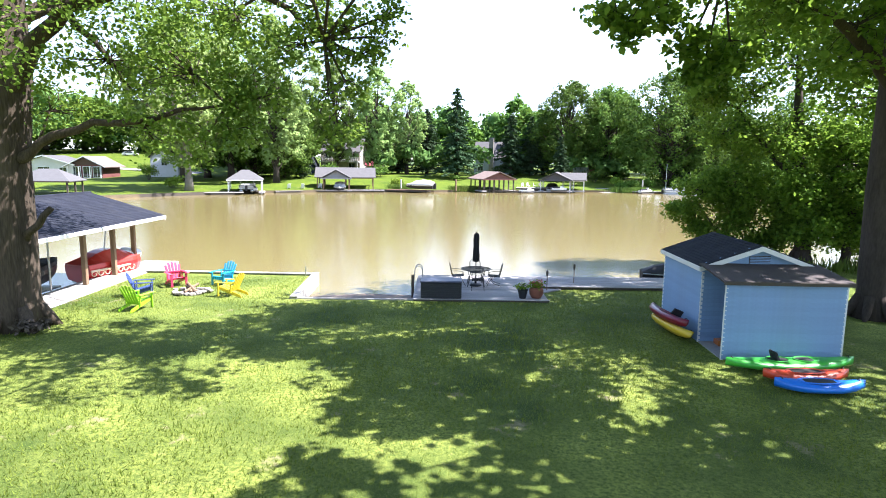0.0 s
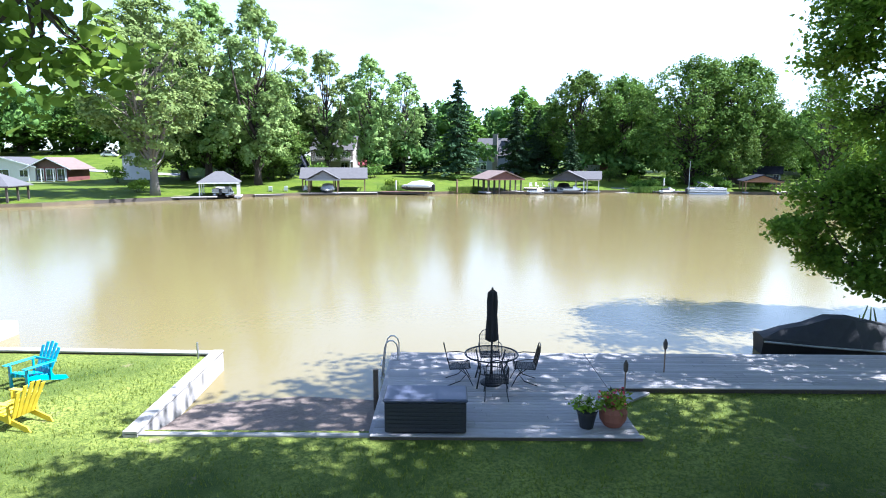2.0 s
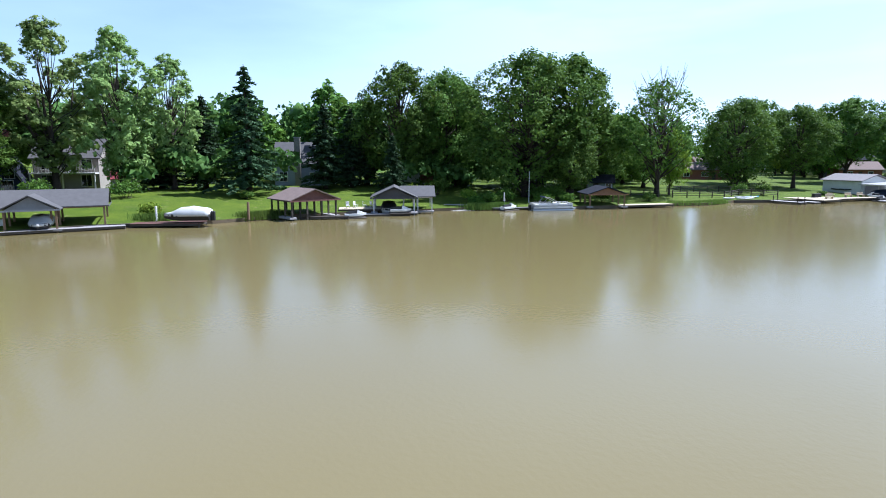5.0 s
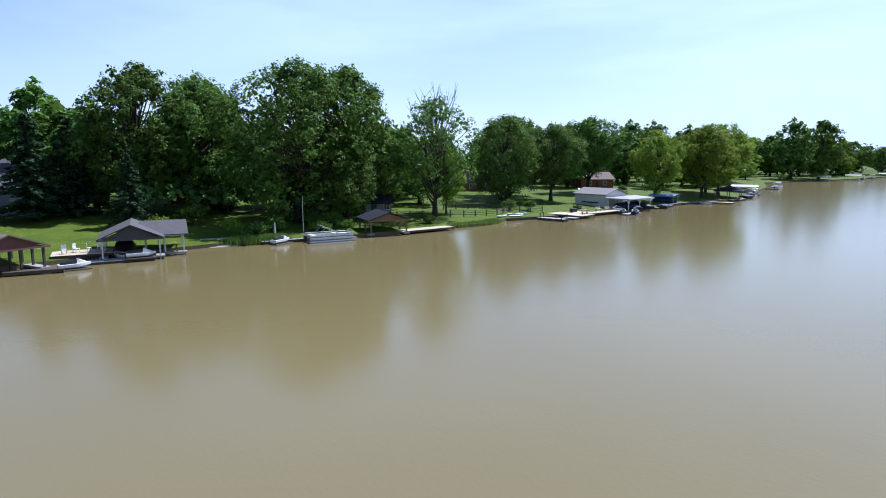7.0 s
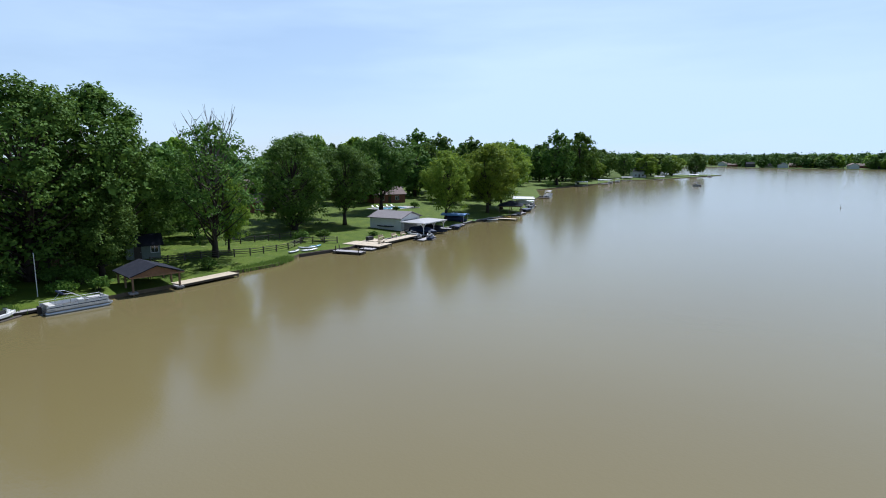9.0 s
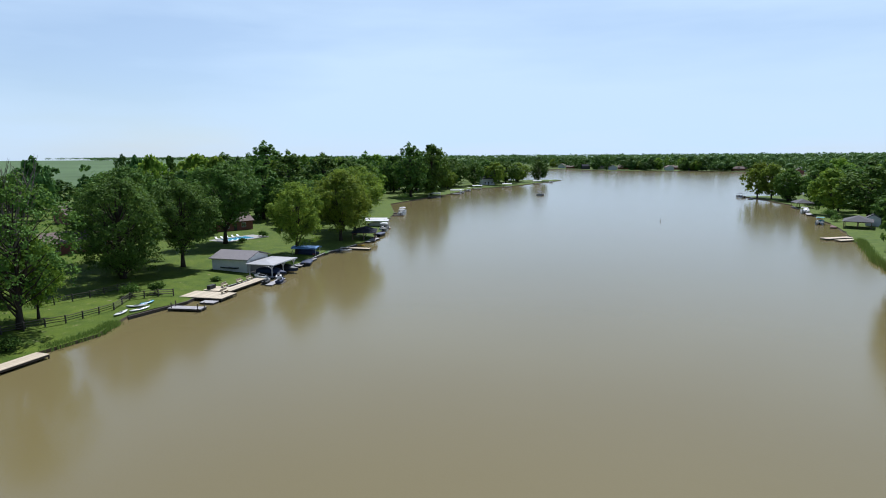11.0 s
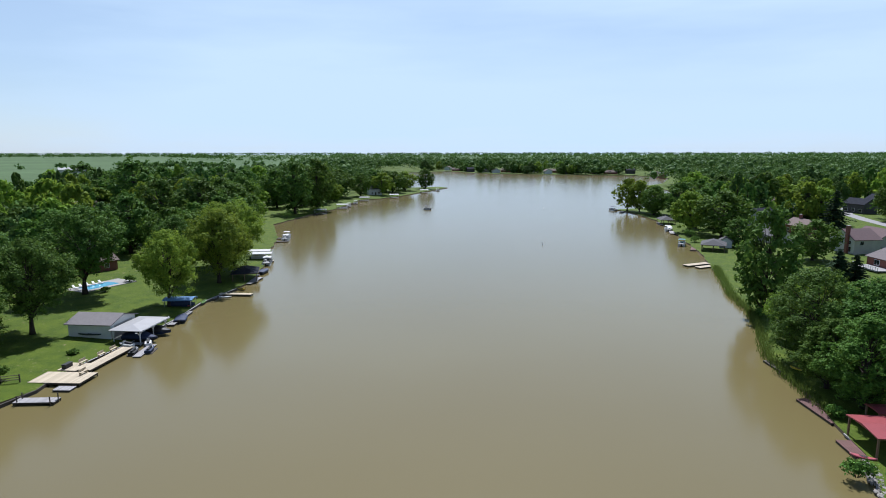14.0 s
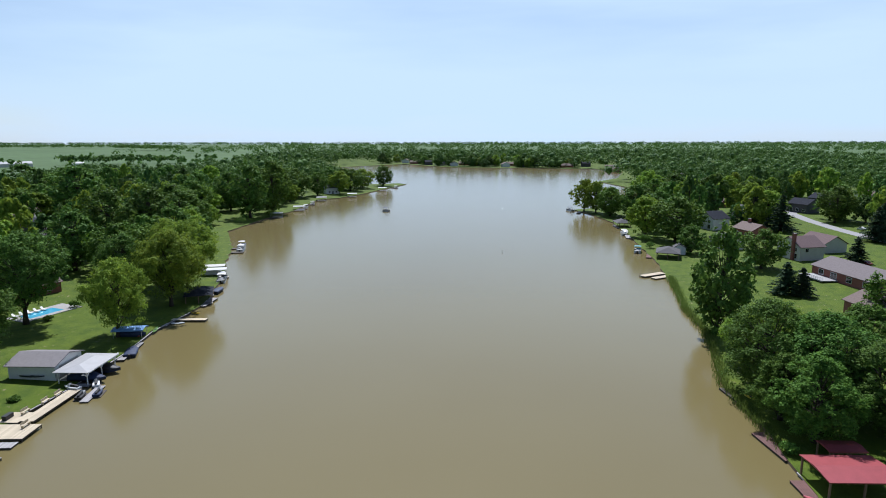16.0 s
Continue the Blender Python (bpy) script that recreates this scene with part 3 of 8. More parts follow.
def bough_leaves(rng, boughs, total, sprays=15, inner=0.05):
    """Leaves in small sprays on the outer and upper side of every bough, and a few deep inside."""
    cs, ns, sz = [], [], []
    area = sum(b[2] ** 2 for b in boughs)
    for c, d, rb, up in boughs:
        n = int(total * (1 - inner) * rb * rb / area)
        k = max(4, int(sprays * rng.uniform(0.8, 1.2)))
        q = rng.normal(0, 1, (k, 3)) + d * 0.75 + np.array([0, 0, 0.35])
        q /= np.linalg.norm(q, axis=1, keepdims=True)
        hub = c + q * rb * rng.uniform(0.55, 1.14, (k, 1)) * np.array([1, 1, up])
        which = rng.integers(0, k, n)
        spread = rng.normal(0, 1, (n, 3)) * rb * 0.18 * np.array([1, 1, 0.75])
        p = hub[which] + spread
        p[:, 2] -= 0.35 * np.linalg.norm(spread[:, :2], axis=1)
        cs.append(p)
        ns.append(q[which] * 0.9 + spread / (rb * 0.36) + np.array([0, 0, 0.45]))
        sz.append(np.ones(n))
        # oversized inner leaves, added so that the crown blocks light
        m = int(total * inner * rb * rb / area) + 1
        cs.append(c + rng.normal(0, 0.33, (m, 3)) * rb)
        ns.append(rng.normal(0, 1, (m, 3)))
        sz.append(np.full(m, 2.2))
    return np.vstack(cs), np.vstack(ns), np.concatenate(sz)


def lobe_leaves(rng, lobes, total, flat=0.8):
    cs, ns = [], []
    area = sum(rad * rad for _, rad in lobes)
    for c, rad in lobes:
        n = int(total * rad * rad / area * rng.uniform(0.75, 1.25))
        d = rng.normal(0, 1, (n, 3))
        d /= np.linalg.norm(d, axis=1, keepdims=True)
        d[:, 2] = np.where(d[:, 2] < -0.3, -d[:, 2] * 0.5, d[:, 2])
        rr = rad * rng.uniform(0.4, 1.15, n) ** 0.6
        ragged = 1 + 0.45 * np.sin(d[:, 0] * 7 + c[0]) * np.cos(d[:, 1] * 6 + c[1] + d[:, 2] * 5)
        p = c + d * (rr * ragged)[:, None] * np.array([1, 1, flat]) + rng.normal(0, 0.12 * rad, (n, 3))
        cs.append(p)
        ns.append(d + np.array([0, 0, 0.5]))
    return np.vstack(cs), np.vstack(ns)


def wood(rng, h, trunk_r, boughs, low, lean=(0.0, 0.0), forks=0, sides=9):
    """Trunk with root flare, forking leaders and a limb to each bough."""
    bm = bmesh.new()
    top = h * 0.72
    spine = []
    for i in range(9):
        t = i / 8
        spine.append(Vector((lean[0] * t * t + trunk_r * 0.5 * math.sin(3 * t + h), lean[1] * t * t + trunk_r * 0.4 * math.cos(4 * t), -0.3 + t * (top + 0.3))))
    rad = [trunk_r * (1.55 if i == 0 else 1.1 if i == 1 else 1 - 0.85 * (i / 8)) for i in range(9)]
    tube(bm, spine, rad, sides)
    for k in range(forks):
        a = 6.28 * k / forks + rng.uniform(-0.4, 0.4)
        s = spine[2 + k % 2]
        out = h * 0.13
        e = Vector((s.x + math.cos(a) * out, s.y + math.sin(a) * out, h * rng.uniform(0.62, 0.78)))
        m1 = s.lerp(e, 0.4) + Vector((math.cos(a), math.sin(a), 0)) * out * 0.25
        tube(bm, [s, m1, e], [trunk_r * 0.62, trunk_r * 0.45, trunk_r * 0.12], 7, cap=False)
    for c, d, r, up in boughs:
        t = min(max((c[2] - r * 1.5) / top, low * 0.75), 0.95) * 0.8
        s = spine[int(t * 8)].lerp(spine[min(8, int(t * 8) + 1)], t * 8 - int(t * 8))
        e = Vector(c)
        m1 = s.lerp(e, 0.45) + Vector((rng.uniform(-0.3, 0.3), rng.uniform(-0.3, 0.3), -0.12 * (e - s).length * 0.5))
        r0 = trunk_r * (0.2 + 0.22 * (1 - t))
        tube(bm, [s, m1, e, e + (e - m1).normalized() * r * 0.5], [r0, r0 * 0.65, r0 * 0.3, r0 * 0.08], 4, cap=False)
    return bm


def make_tree(name, label, seed, h, r, low=0.22, count=26, leaf=0.275, leaves=20500, leaf_m=None, bark=None, trunk_r=None, lean=(0.0, 0.0), category="tree", group="", bulge=0.42, upright=1.25, sprays=15, inner=0.05, forks=0):
    rng = np.random.default_rng(seed)
    boughs = boughs_for(rng, h, r, low, count, bulge, upright)
    ob = thing(name, (0, 0, 0), label, category, group)
    part("trunk", wood(rng, h, trunk_r or h * 0.02, boughs, low, lean, forks), bark or M_BARK, ob, smooth=True)
    c, n, z = bough_leaves(rng, boughs, leaves, sprays, inner)
    v, f = leaf_cloud(c, n, leaf * z, rng, spread=0.34)
    part("crown", arrays_mesh("crown", v, f, leaf_m or M_LEAF_MID), None, ob)
    return ob


def make_spruce(name, label, seed, h, r, group=""):
    rng = np.random.default_rng(seed)
    ob = thing(name, (0, 0, 0), label, "tree", group)
    bm = bmesh.new()
    tube(bm, [(0, 0, -0.3), (0.05, 0, h * 0.5), (0, 0, h * 0.98)], [h * 0.018, h * 0.011, 0.03], 8)
    cs, ns = [], []
    z = h * 0.10
    while z < h * 0.985:
        t = (z / h - 0.10) / 0.9
        rad = r * (1 - t) ** 0.85 * rng.uniform(0.75, 1.12) + 0.15
        for k in range(rng.integers(6, 9)):
            a = rng.uniform(0, 2 * math.pi)
            ln = rad * rng.uniform(0.55, 1.12)
            tip = Vector((math.cos(a) * ln, math.sin(a) * ln, z - ln * 0.28 + rng.uniform(-0.1, 0.1)))
            s = Vector((0, 0, z + ln * 0.05))
            tube(bm, [s, s.lerp(tip, 0.5) + Vector((0, 0, -ln * 0.08)), tip], [0.06, 0.04, 0.015], 4, cap=False)
            m = max(5, int(ln * 17))
            u = rng.uniform(0.12, 1.05, m)
            side = np.array([-math.sin(a), math.cos(a), 0])
            base = np.array(s)[None] * (1 - u[:, None]) + np.array(tip)[None] * u[:, None]
            base += side * (rng.uniform(-1, 1, m) * 0.28 * ln * (1.1 - u))[:, None]
            base[:, 2] -= rng.uniform(0, 0.35, m)
            cs.append(base)
            ns.append(np.tile([math.cos(a) * 0.5, math.sin(a) * 0.5, 0.8], (m, 1)))
        z += h * 0.027 + 0.12
    part("trunk", bm, M_BARK, ob, smooth=True)
    v, f = leaf_cloud(np.vstack(cs), np.vstack(ns), 0.3, rng, 2.1, 0.12)
    part("crown", arrays_mesh("needles", v, f, M_NEEDLE), None, ob)
    return ob


# one of each kind, then copies along the shores; (kind, x, y, height, radius, turn)
KINDS = {
    "maple_a": make_tree("shade_tree", "tall dark green shade tree on a lakeside lawn", 11, 22, 7.5, 0.12, 64, leaf_m=M_LEAF_MID, forks=3),
    "maple_b": make_tree("shade_tree", "broad dark green shade tree on a lakeside lawn", 12, 22, 8.5, 0.05, 74, leaf_m=M_LEAF_MID, forks=3, bulge=0.5),
    "maple_c": make_tree("shade_tree", "rounded leafy green tree beside the lake", 13, 22, 7.0, 0.1, 56, leaf_m=M_LEAF_MAPLE, forks=2, bulge=0.36),
    "light": make_tree("shade_tree", "light green spreading tree beside the lake", 14, 18, 8.0, 0.2, 56, leaf_m=M_LEAF_LIGHT, forks=3, bulge=0.5),
    "lawn_maple": make_tree("shade_tree", "dark green tree with a bare trunk on the lakeside lawn", 19, 20, 8.0, 0.25, 58, leaf_m=M_LEAF_MID, forks=3, bulge=0.5),
    "pale": make_tree("willow_tree", "pale grey-green willow with a leaning trunk", 15, 26, 7.5, 0.2, 48, leaf=0.31, leaves=17000, leaf_m=M_LEAF_PALE, bark=M_BARK_PALE, trunk_r=0.42, lean=(-1.6, 0), bulge=0.55, upright=1.5, sprays=10, inner=0.02, forks=4),
    "cotton": make_tree("cottonwood_tree", "tall airy pale green cottonwood", 16, 26, 6.0, 0.08, 46, leaf=0.31, leaves=15000, leaf_m=M_LEAF_PALE, trunk_r=0.4, bulge=0.6, upright=1.6, sprays=11, inner=0.02, forks=4),
    "thin": make_tree("sparse_tree", "thin-crowned tree with bare dead limbs at its top", 17, 17, 7.0, 0.16, 46, leaf=0.25, leaves=7000, leaf_m=M_LEAF_MID, inner=0.0, sprays=14, forks=4),
    "yellow": make_tree("golden_tree", "yellow-leaved tree among green ones", 18, 10, 4.0, 0.1, 30, leaves=5000, leaf_m=M_LEAF_YELLOW),
    "far_a": make_tree("shade_tree", "dark green broad-leaved tree on a distant shore", 61, 22, 7.5, 0.06, 46, leaf=0.6, leaves=4800, leaf_m=M_LEAF_MID, sprays=12),
    "far_b": make_tree("shade_tree", "rounded green tree between lakeside houses", 62, 22, 8.5, 0.05, 50, leaf=0.62, leaves=5000, leaf_m=M_LEAF_MAPLE, sprays=12, bulge=0.5),
    "far_l": make_tree("shade_tree", "light green spreading tree on a distant shore", 63, 18, 8.0, 0.1, 44, leaf=0.6, leaves=4400, leaf_m=M_LEAF_LIGHT, sprays=12),
    "wood_a": make_tree("shade_tree", "dark green tree in the gardens behind the lake", 71, 18, 7.0, 0.06, 24, leaf=0.9, leaves=1700, leaf_m=M_LEAF_MID, group="trees between the gardens", sprays=9),
    "wood_b": make_tree("shade_tree", "round dark green tree near lakeside houses", 72, 18, 8.0, 0.04, 26, leaf=0.95, leaves=1800, leaf_m=M_WOODS, group="trees between the gardens", sprays=9),
    "wood_l": make_tree("shade_tree", "fresh green tree in the gardens behind the lake", 73, 16, 7.0, 0.06, 24, leaf=0.9, leaves=1700, leaf_m=M_LEAF_LIGHT, group="trees between the gardens", sprays=9),
    "spruce": make_spruce("spruce_tree", "dark blue-green spruce on a lawn", 21, 20, 3.9),
    "spruce_b": make_spruce("spruce_tree", "narrow dark spruce tree", 22, 16, 3.2),
}
BASE_SIZE = {"lawn_maple": (20, 8.0), "wood_a": (18, 7.0), "wood_b": (18, 8.0), "wood_l": (16, 7.0), "maple_a": (22, 7.5), "maple_b": (22, 8.5), "maple_c": (22, 7.0), "far_a": (22, 7.5), "far_b": (22, 8.5), "far_l": (18, 8.0), "light": (18, 8.0), "pale": (26, 7.5), "cotton": (26, 6.0), "thin": (17, 7.0), "yellow": (10, 4.0), "spruce": (20, 3.9), "spruce_b": (16, 3.2)}
# bare limbs of the sparse tree
_rng = random.Random(5)
for _k in range(15):
    _bm = bmesh.new()
    _a, _l = _rng.uniform(0, 6.28), _rng.uniform(3.5, 7.0)
    _p = Vector((_rng.uniform(-1.5, 1.5), _rng.uniform(-1.5, 1.5), 11 + _rng.uniform(0, 3)))
    _e = _p + Vector((math.cos(_a) * _l * 0.45, math.sin(_a) * _l * 0.45, _l))
    tube(_bm, [Vector((0, 0, 9)), _p, _p.lerp(_e, 0.5) + Vector((0.2, 0, 0)), _e], [0.12, 0.09, 0.05, 0.015], 5, cap=False)
    for _j in range(3):
        _q = _p.lerp(_e, 0.4 + 0.18 * _j)
        tube(_bm, [_q, _q + Vector((_rng.uniform(-1, 1), _rng.uniform(-1, 1), 1.5))], [0.035, 0.01], 4, cap=False)
    part("dead_limb", _bm, M_BARK_PALE, KINDS["thin"], "bare grey dead limb")

FIRST = set()


def plant(kind, x, y, h, r, turn=0.0, z=None):
    """Stands a tree of that kind, height and crown radius on the ground."""
    h0, r0 = BASE_SIZE[kind]
    zz = ground_z(x, y) if z is None else z
    wide = r / r0 * (1.55 if "spruce" in kind else 1.17 if -70 < x < 82 and y > 60 else 1.05)
    m = pose(x, y, zz, 0, 0, turn) @ Matrix.Diagonal((wide, wide, (h - zz) / h0 * 1.07, 1))
    if kind not in FIRST:
        FIRST.add(kind)
        KINDS[kind].matrix_basis = m
        return KINDS[kind]
    sc = KINDS[kind].scale.copy()
    KINDS[kind].matrix_basis = Matrix.Identity(4)
    ob = copy_thing(KINDS[kind], m)
    KINDS[kind].matrix_basis = PLACED[kind]
    return ob


PLACED = {}
FAR_KIND = {"maple_a": "far_a", "maple_b": "far_b", "maple_c": "far_a", "light": "far_l"}
for kind, x, y, top, r, turn in (
        ("pale", -41.2, 97.4, 25.5, 8.0, 0), ("cotton", -43, 122, 31, 7.5, 40), ("cotton", -32, 117, 29.5, 6.5, 120), ("cotton", -50, 116, 27, 6, 250), ("maple_c", -50, 128, 24, 8, 10), ("maple_c", -40, 129, 17, 7, 60), ("maple_b", -33, 127, 14, 6, 160), ("maple_a", -46, 136, 20, 8, 210),
        ("maple_b", -92, 204, 24, 10, 200), ("maple_a", -78, 212, 22, 10, 20), ("maple_b", -108, 198, 23, 10, 80), ("maple_c", -64, 206, 22, 9, 140), ("maple_a", -120, 190, 22, 10, 10), ("maple_c", -112, 112, 22, 9, 100), ("light", -61.5, 139, 10.5, 3.6, 30), ("maple_a", -36, 142, 22, 8, 30), ("cotton", -25, 143, 26, 6, 200), ("cotton", -15.5, 141, 25, 5.0, 90),
        ("cotton", -8.5, 148, 22.5, 4.6, 45), ("maple_a", -20, 165, 22, 8, 75), ("maple_b", -48, 160, 24, 9, 15), ("maple_b", 4, 176, 18, 8, 70), ("maple_a", 21.5, 172, 21.5, 6.5, 0),
        ("maple_a", 32, 150, 23.4, 6.8, 200), ("maple_b", 42, 152, 22.8, 7, 120), ("maple_b", 51.3, 135, 23.8, 9.2, 30), ("maple_a", 61.8, 138, 24.2, 7.8, 110), ("maple_c", 86, 149, 13.5, 5.5, 70), ("maple_c", 47, 158, 21, 8, 130), ("maple_c", 48, 163, 22, 8, 10),
        ("maple_c", 63, 158, 22, 8, 90), ("maple_a", 58, 132, 12, 4.6, 250), ("maple_b", 71, 144.5, 16, 6.4, 310), ("maple_c", 27, 158, 18, 6, 200), ("maple_a", 24, 165, 18, 7, 100), ("maple_b", 77, 160, 17, 8, 160), ("thin", 76, 131.5, 20, 7.2, 0), ("light", 80.5, 134, 12, 3.2, 50), ("maple_b", 92, 165, 17, 8, 0),
        ("lawn_maple", 120.5, 156, 20, 8.8, 20), ("maple_b", 105, 143, 18.8, 8.0, 290), ("lawn_maple", 118.5, 140.5, 17.5, 7.0, 100), ("lawn_maple", 147, 151, 20.5, 9, 60), ("maple_b", 163, 171, 18.5, 8, 140), ("light", 141.6, 127.6, 16.2, 6.4, 0),
        ("light", 165, 127.5, 18.2, 8.2, 40), ("light", 177, 129, 18.8, 8.0, 130), ("light", 186, 137, 18, 7, 220), ("maple_c", 200, 174, 19.5, 8, 0), ("maple_a", 184, 150, 15, 6, 120), ("maple_b", 196, 158, 16, 7, 210), ("maple_b", 207, 150, 16, 7.5, 60), ("maple_c", 224, 154, 18, 8, 320), ("light", 243, 158, 15, 7, 10), ("maple_a", 264, 171, 20, 9, 140), ("maple_b", 282, 182, 21, 10, 240), ("maple_a", 232, 182, 23, 9, 50),
        ("maple_b", 215, 160, 16, 7, 100), ("maple_c", 250, 176, 22, 9, 10), ("maple_a", 333, 166, 27, 10, 0), ("maple_b", 352, 160, 28, 10.5, 80), ("maple_c", 300, 236, 28, 12, 0),
        ("yellow", 205, 208, 14, 5, 0), ("maple_b", 100, 178, 16, 8, 30), ("maple_c", 135, 178, 17, 8, 75), ("maple_a", 178, 190, 18, 8, 33), ("light", 470, 146, 17, 9, 10),
        ("maple_b", 497, 142, 17, 10, 0), ("light", 520, 136, 16, 9, 70), ("maple_a", 548, 122, 17, 8, 20), ("maple_c", 400, 175, 22, 11, 20), ("maple_b", 440, 172, 20, 11, 10),
        ("spruce", 3.6, 140.6, 21.4, 3.7, 0), ("spruce", -3.5, 152, 18, 3.4, 90), ("spruce_b", 17.2, 149, 16.7, 3.2, 0), ("spruce_b", 23, 153, 16.4, 3.0, 60), ("spruce_b", 28, 140, 11.4, 2.1, 130),
        ("spruce_b", -11, 151, 12, 3.6, 30), ("spruce_b", -29.8, 128, 10.0, 1.3, 10), ("light", -37, 136, 12, 2.6, 10),
        ("maple_c", 147.8, 0.5, 21.5, 6.2, 0), ("maple_b", 117.0, 6.0, 15.0, 7.0, 40), ("maple_a", 111.5, 0.5, 14.6, 7.2, 120), ("light", 125, 1.5, 12.6, 5.2, 60), ("maple_b", 103, -5, 13.2, 7.4, 200),
        ("maple_c", 118, -10, 14, 7, 30), ("light", 130, 3.0, 9, 4.2, 10), ("maple_c", 100.5, 7.5, 12, 5.4, 160), ("maple_c", 107, 8.5, 10, 4.4, 260), ("maple_b", 92, -10, 13.5, 6, 100), ("maple_b", 262, -31, 17.6, 10, 30), ("light", 276, -23, 16.6, 7.5, 100),
        ("light", 366, -16, 17.6, 7, 0), ("maple_a", 350, -27, 14, 7, 20), ("light", 359, -21, 17, 6.5, 200), ("maple_b", 343, -25, 15, 7, 300), ("maple_a", 325, -33, 18, 8, 10), ("maple_c", 312, -40, 16, 8, 90), ("light", 290, -30, 14, 7, 40), ("maple_b", 335, -38, 17, 9, 100), ("maple_a", 300, -45, 15, 8, 60), ("maple_c", 238, -28, 10, 5, 0),
        ("spruce_b", 180, -31, 9, 3.0, 0), ("spruce_b", 178, -34, 8, 2.6, 80), ("maple_b", 212, -40.5, 12.5, 6.6, 20), ("light", 300, -86, 17, 8, 200), ("spruce", 295, -78, 18, 5.5, 0), ("spruce", 284, -84, 17, 5, 50), ("spruce_b", 178, -58, 9, 2.6, 0), ("maple_b", 152, -40, 13, 6, 44),
        ("maple_a", 296, 203, 21, 9, 15), ("maple_b", 318, 189, 20, 8.5, 75), ("maple_a", 337, 195, 23, 9, 140), ("maple_b", 358, 186, 22, 9, 220), ("maple_a", 372, 176, 20, 8, 310), ("light", 305, 176, 10, 5, 20),
        ("maple_b", 388, 170, 19, 8, 40), ("light", 408, 166, 13, 6, 90), ("maple_a", 424, 172, 20, 8, 160), ("maple_b", 452, 158, 17, 7, 10), ("maple_a", 484, 156, 18, 8, 60), ("maple_b", 508, 150, 17, 8, 130), ("maple_a", 533, 140, 15, 7, 200),
        ("maple_a", 250, 160, 15, 7, 80), ("maple_b", 268, 168, 18, 8, 170), ("maple_a", 428, 356, 24, 13, 0), ("maple_b", 376, 288, 24, 14, 50), ("maple_b", 324, 272, 18, 12, 90),
        ("maple_b", 311, -124, 18, 8, 30), ("maple_a", 322, -132, 18, 8, 90), ("spruce", 256, -106, 15, 4, 10), ("spruce", 262, -112, 16, 4, 70), ("spruce_b", 215, -72, 10, 3, 30), ("maple_a", 365, -111, 18, 9, 20), ("light", 352, -104, 17, 8, 120), ("light", 431, -72, 19, 9, 10), ("maple_b", 398, -66, 16, 8, 210), ("maple_a", 415, -84, 18, 9, 300)):
    if x > 195 or y > 155 or (y < 30 and x > 140):
        kind = FAR_KIND.get(kind, kind)
    if kind in FIRST:
        plant(kind, x, y, top, r, turn)
    else:
        PLACED[kind] = plant(kind, x, y, top, r, turn).matrix_basis.copy()


def shrub(name, label, x, y, r, h, m, seed, n=900, leaf=0.22):
    rng = np.random.default_rng(seed)
    ob = thing(name, (x, y, ground_z(x, y)), label, "shrub")
    lobes = [(np.array([rng.uniform(-0.5, 0.5) * r, rng.uniform(-0.5, 0.5) * r, h * rng.uniform(0.35, 0.65)]), r * rng.uniform(0.4, 0.6)) for _ in range(6)]
    c, nn = lobe_leaves(rng, lobes, n, h / (2 * r) + 0.3)
    c[:, 2] = np.maximum(c[:, 2], 0.02)
    v, f = leaf_cloud(c, nn, leaf, rng)
    part("foliage", arrays_mesh("foliage", v, f, m), None, ob)
    bm = bmesh.new()
    for c0, r0 in lobes:
        tube(bm, [(c0[0] * 0.2, c0[1] * 0.2, -0.1), c0], [0.05, 0.02], 4, cap=False)
    tagged(part("branchwork", bm, M_BARK, ob), kind="stuff")
    return ob


# ---- far woods: a rolling sea of tree crowns beyond the first rows ----
def lump():
    """Corners and faces of a small round mass."""
    bm = bmesh.new()
    bmesh.ops.create_icosphere(bm, subdivisions=1, radius=1.0)
    bm.verts.index_update()
    v, f = np.array([p.co[:] for p in bm.verts]), np.array([[p.index for p in q.verts] for q in bm.faces])
    bm.free()
    return v, f


LUMP_V, LUMP_F = lump()


def woods(name, label, spots, seed, leaf, count, lobes=6, solid=3):
    """Tree crowns in great number: lumpy inner masses, wrapped in leafy clumps."""
    rng = np.random.default_rng(seed)
    cs, ns, cores = [], [], []
    for x, y, z, h, r in spots:
        k = max(1, lobes)
        off = rng.normal(0, 0.42, (k, 3)) * np.array([r, r, h * 0.2])
        off[0] = (0, 0, h * 0.16)
        for i, o in enumerate(off):
            n = max(4, int(count / k * rng.uniform(0.7, 1.3)))
            lr = r * rng.uniform(0.42, 0.7)
            c = np.array([x, y, z + h * 0.62]) + o
            d = rng.normal(0, 1, (n, 3))
            d /= np.linalg.norm(d, axis=1, keepdims=True)
            d[:, 2] = np.abs(d[:, 2]) * 1.05 - 0.3
            cs.append(c + d * np.array([lr, lr, lr * 0.9]) * rng.uniform(0.78, 1.12, n)[:, None])
            ns.append(d + np.array([0, 0, 0.3]))
            if i < solid:
                cores.append(c + LUMP_V * np.array([lr, lr, lr * 0.95]) * rng.uniform(0.3, 0.72, (len(LUMP_V), 1)))
    v, f = leaf_cloud(np.vstack(cs), np.vstack(ns), leaf, rng, 1.2, 0.2)
    core_f = np.vstack([LUMP_F[:0]] + [LUMP_F + len(LUMP_V) * i for i in range(len(cores))]) + len(v)
    tagged(new(name, arrays_mesh(name, np.vstack([v] + cores), np.vstack([f, core_f]), M_WOODS)), label, "woods", kind="stuff")


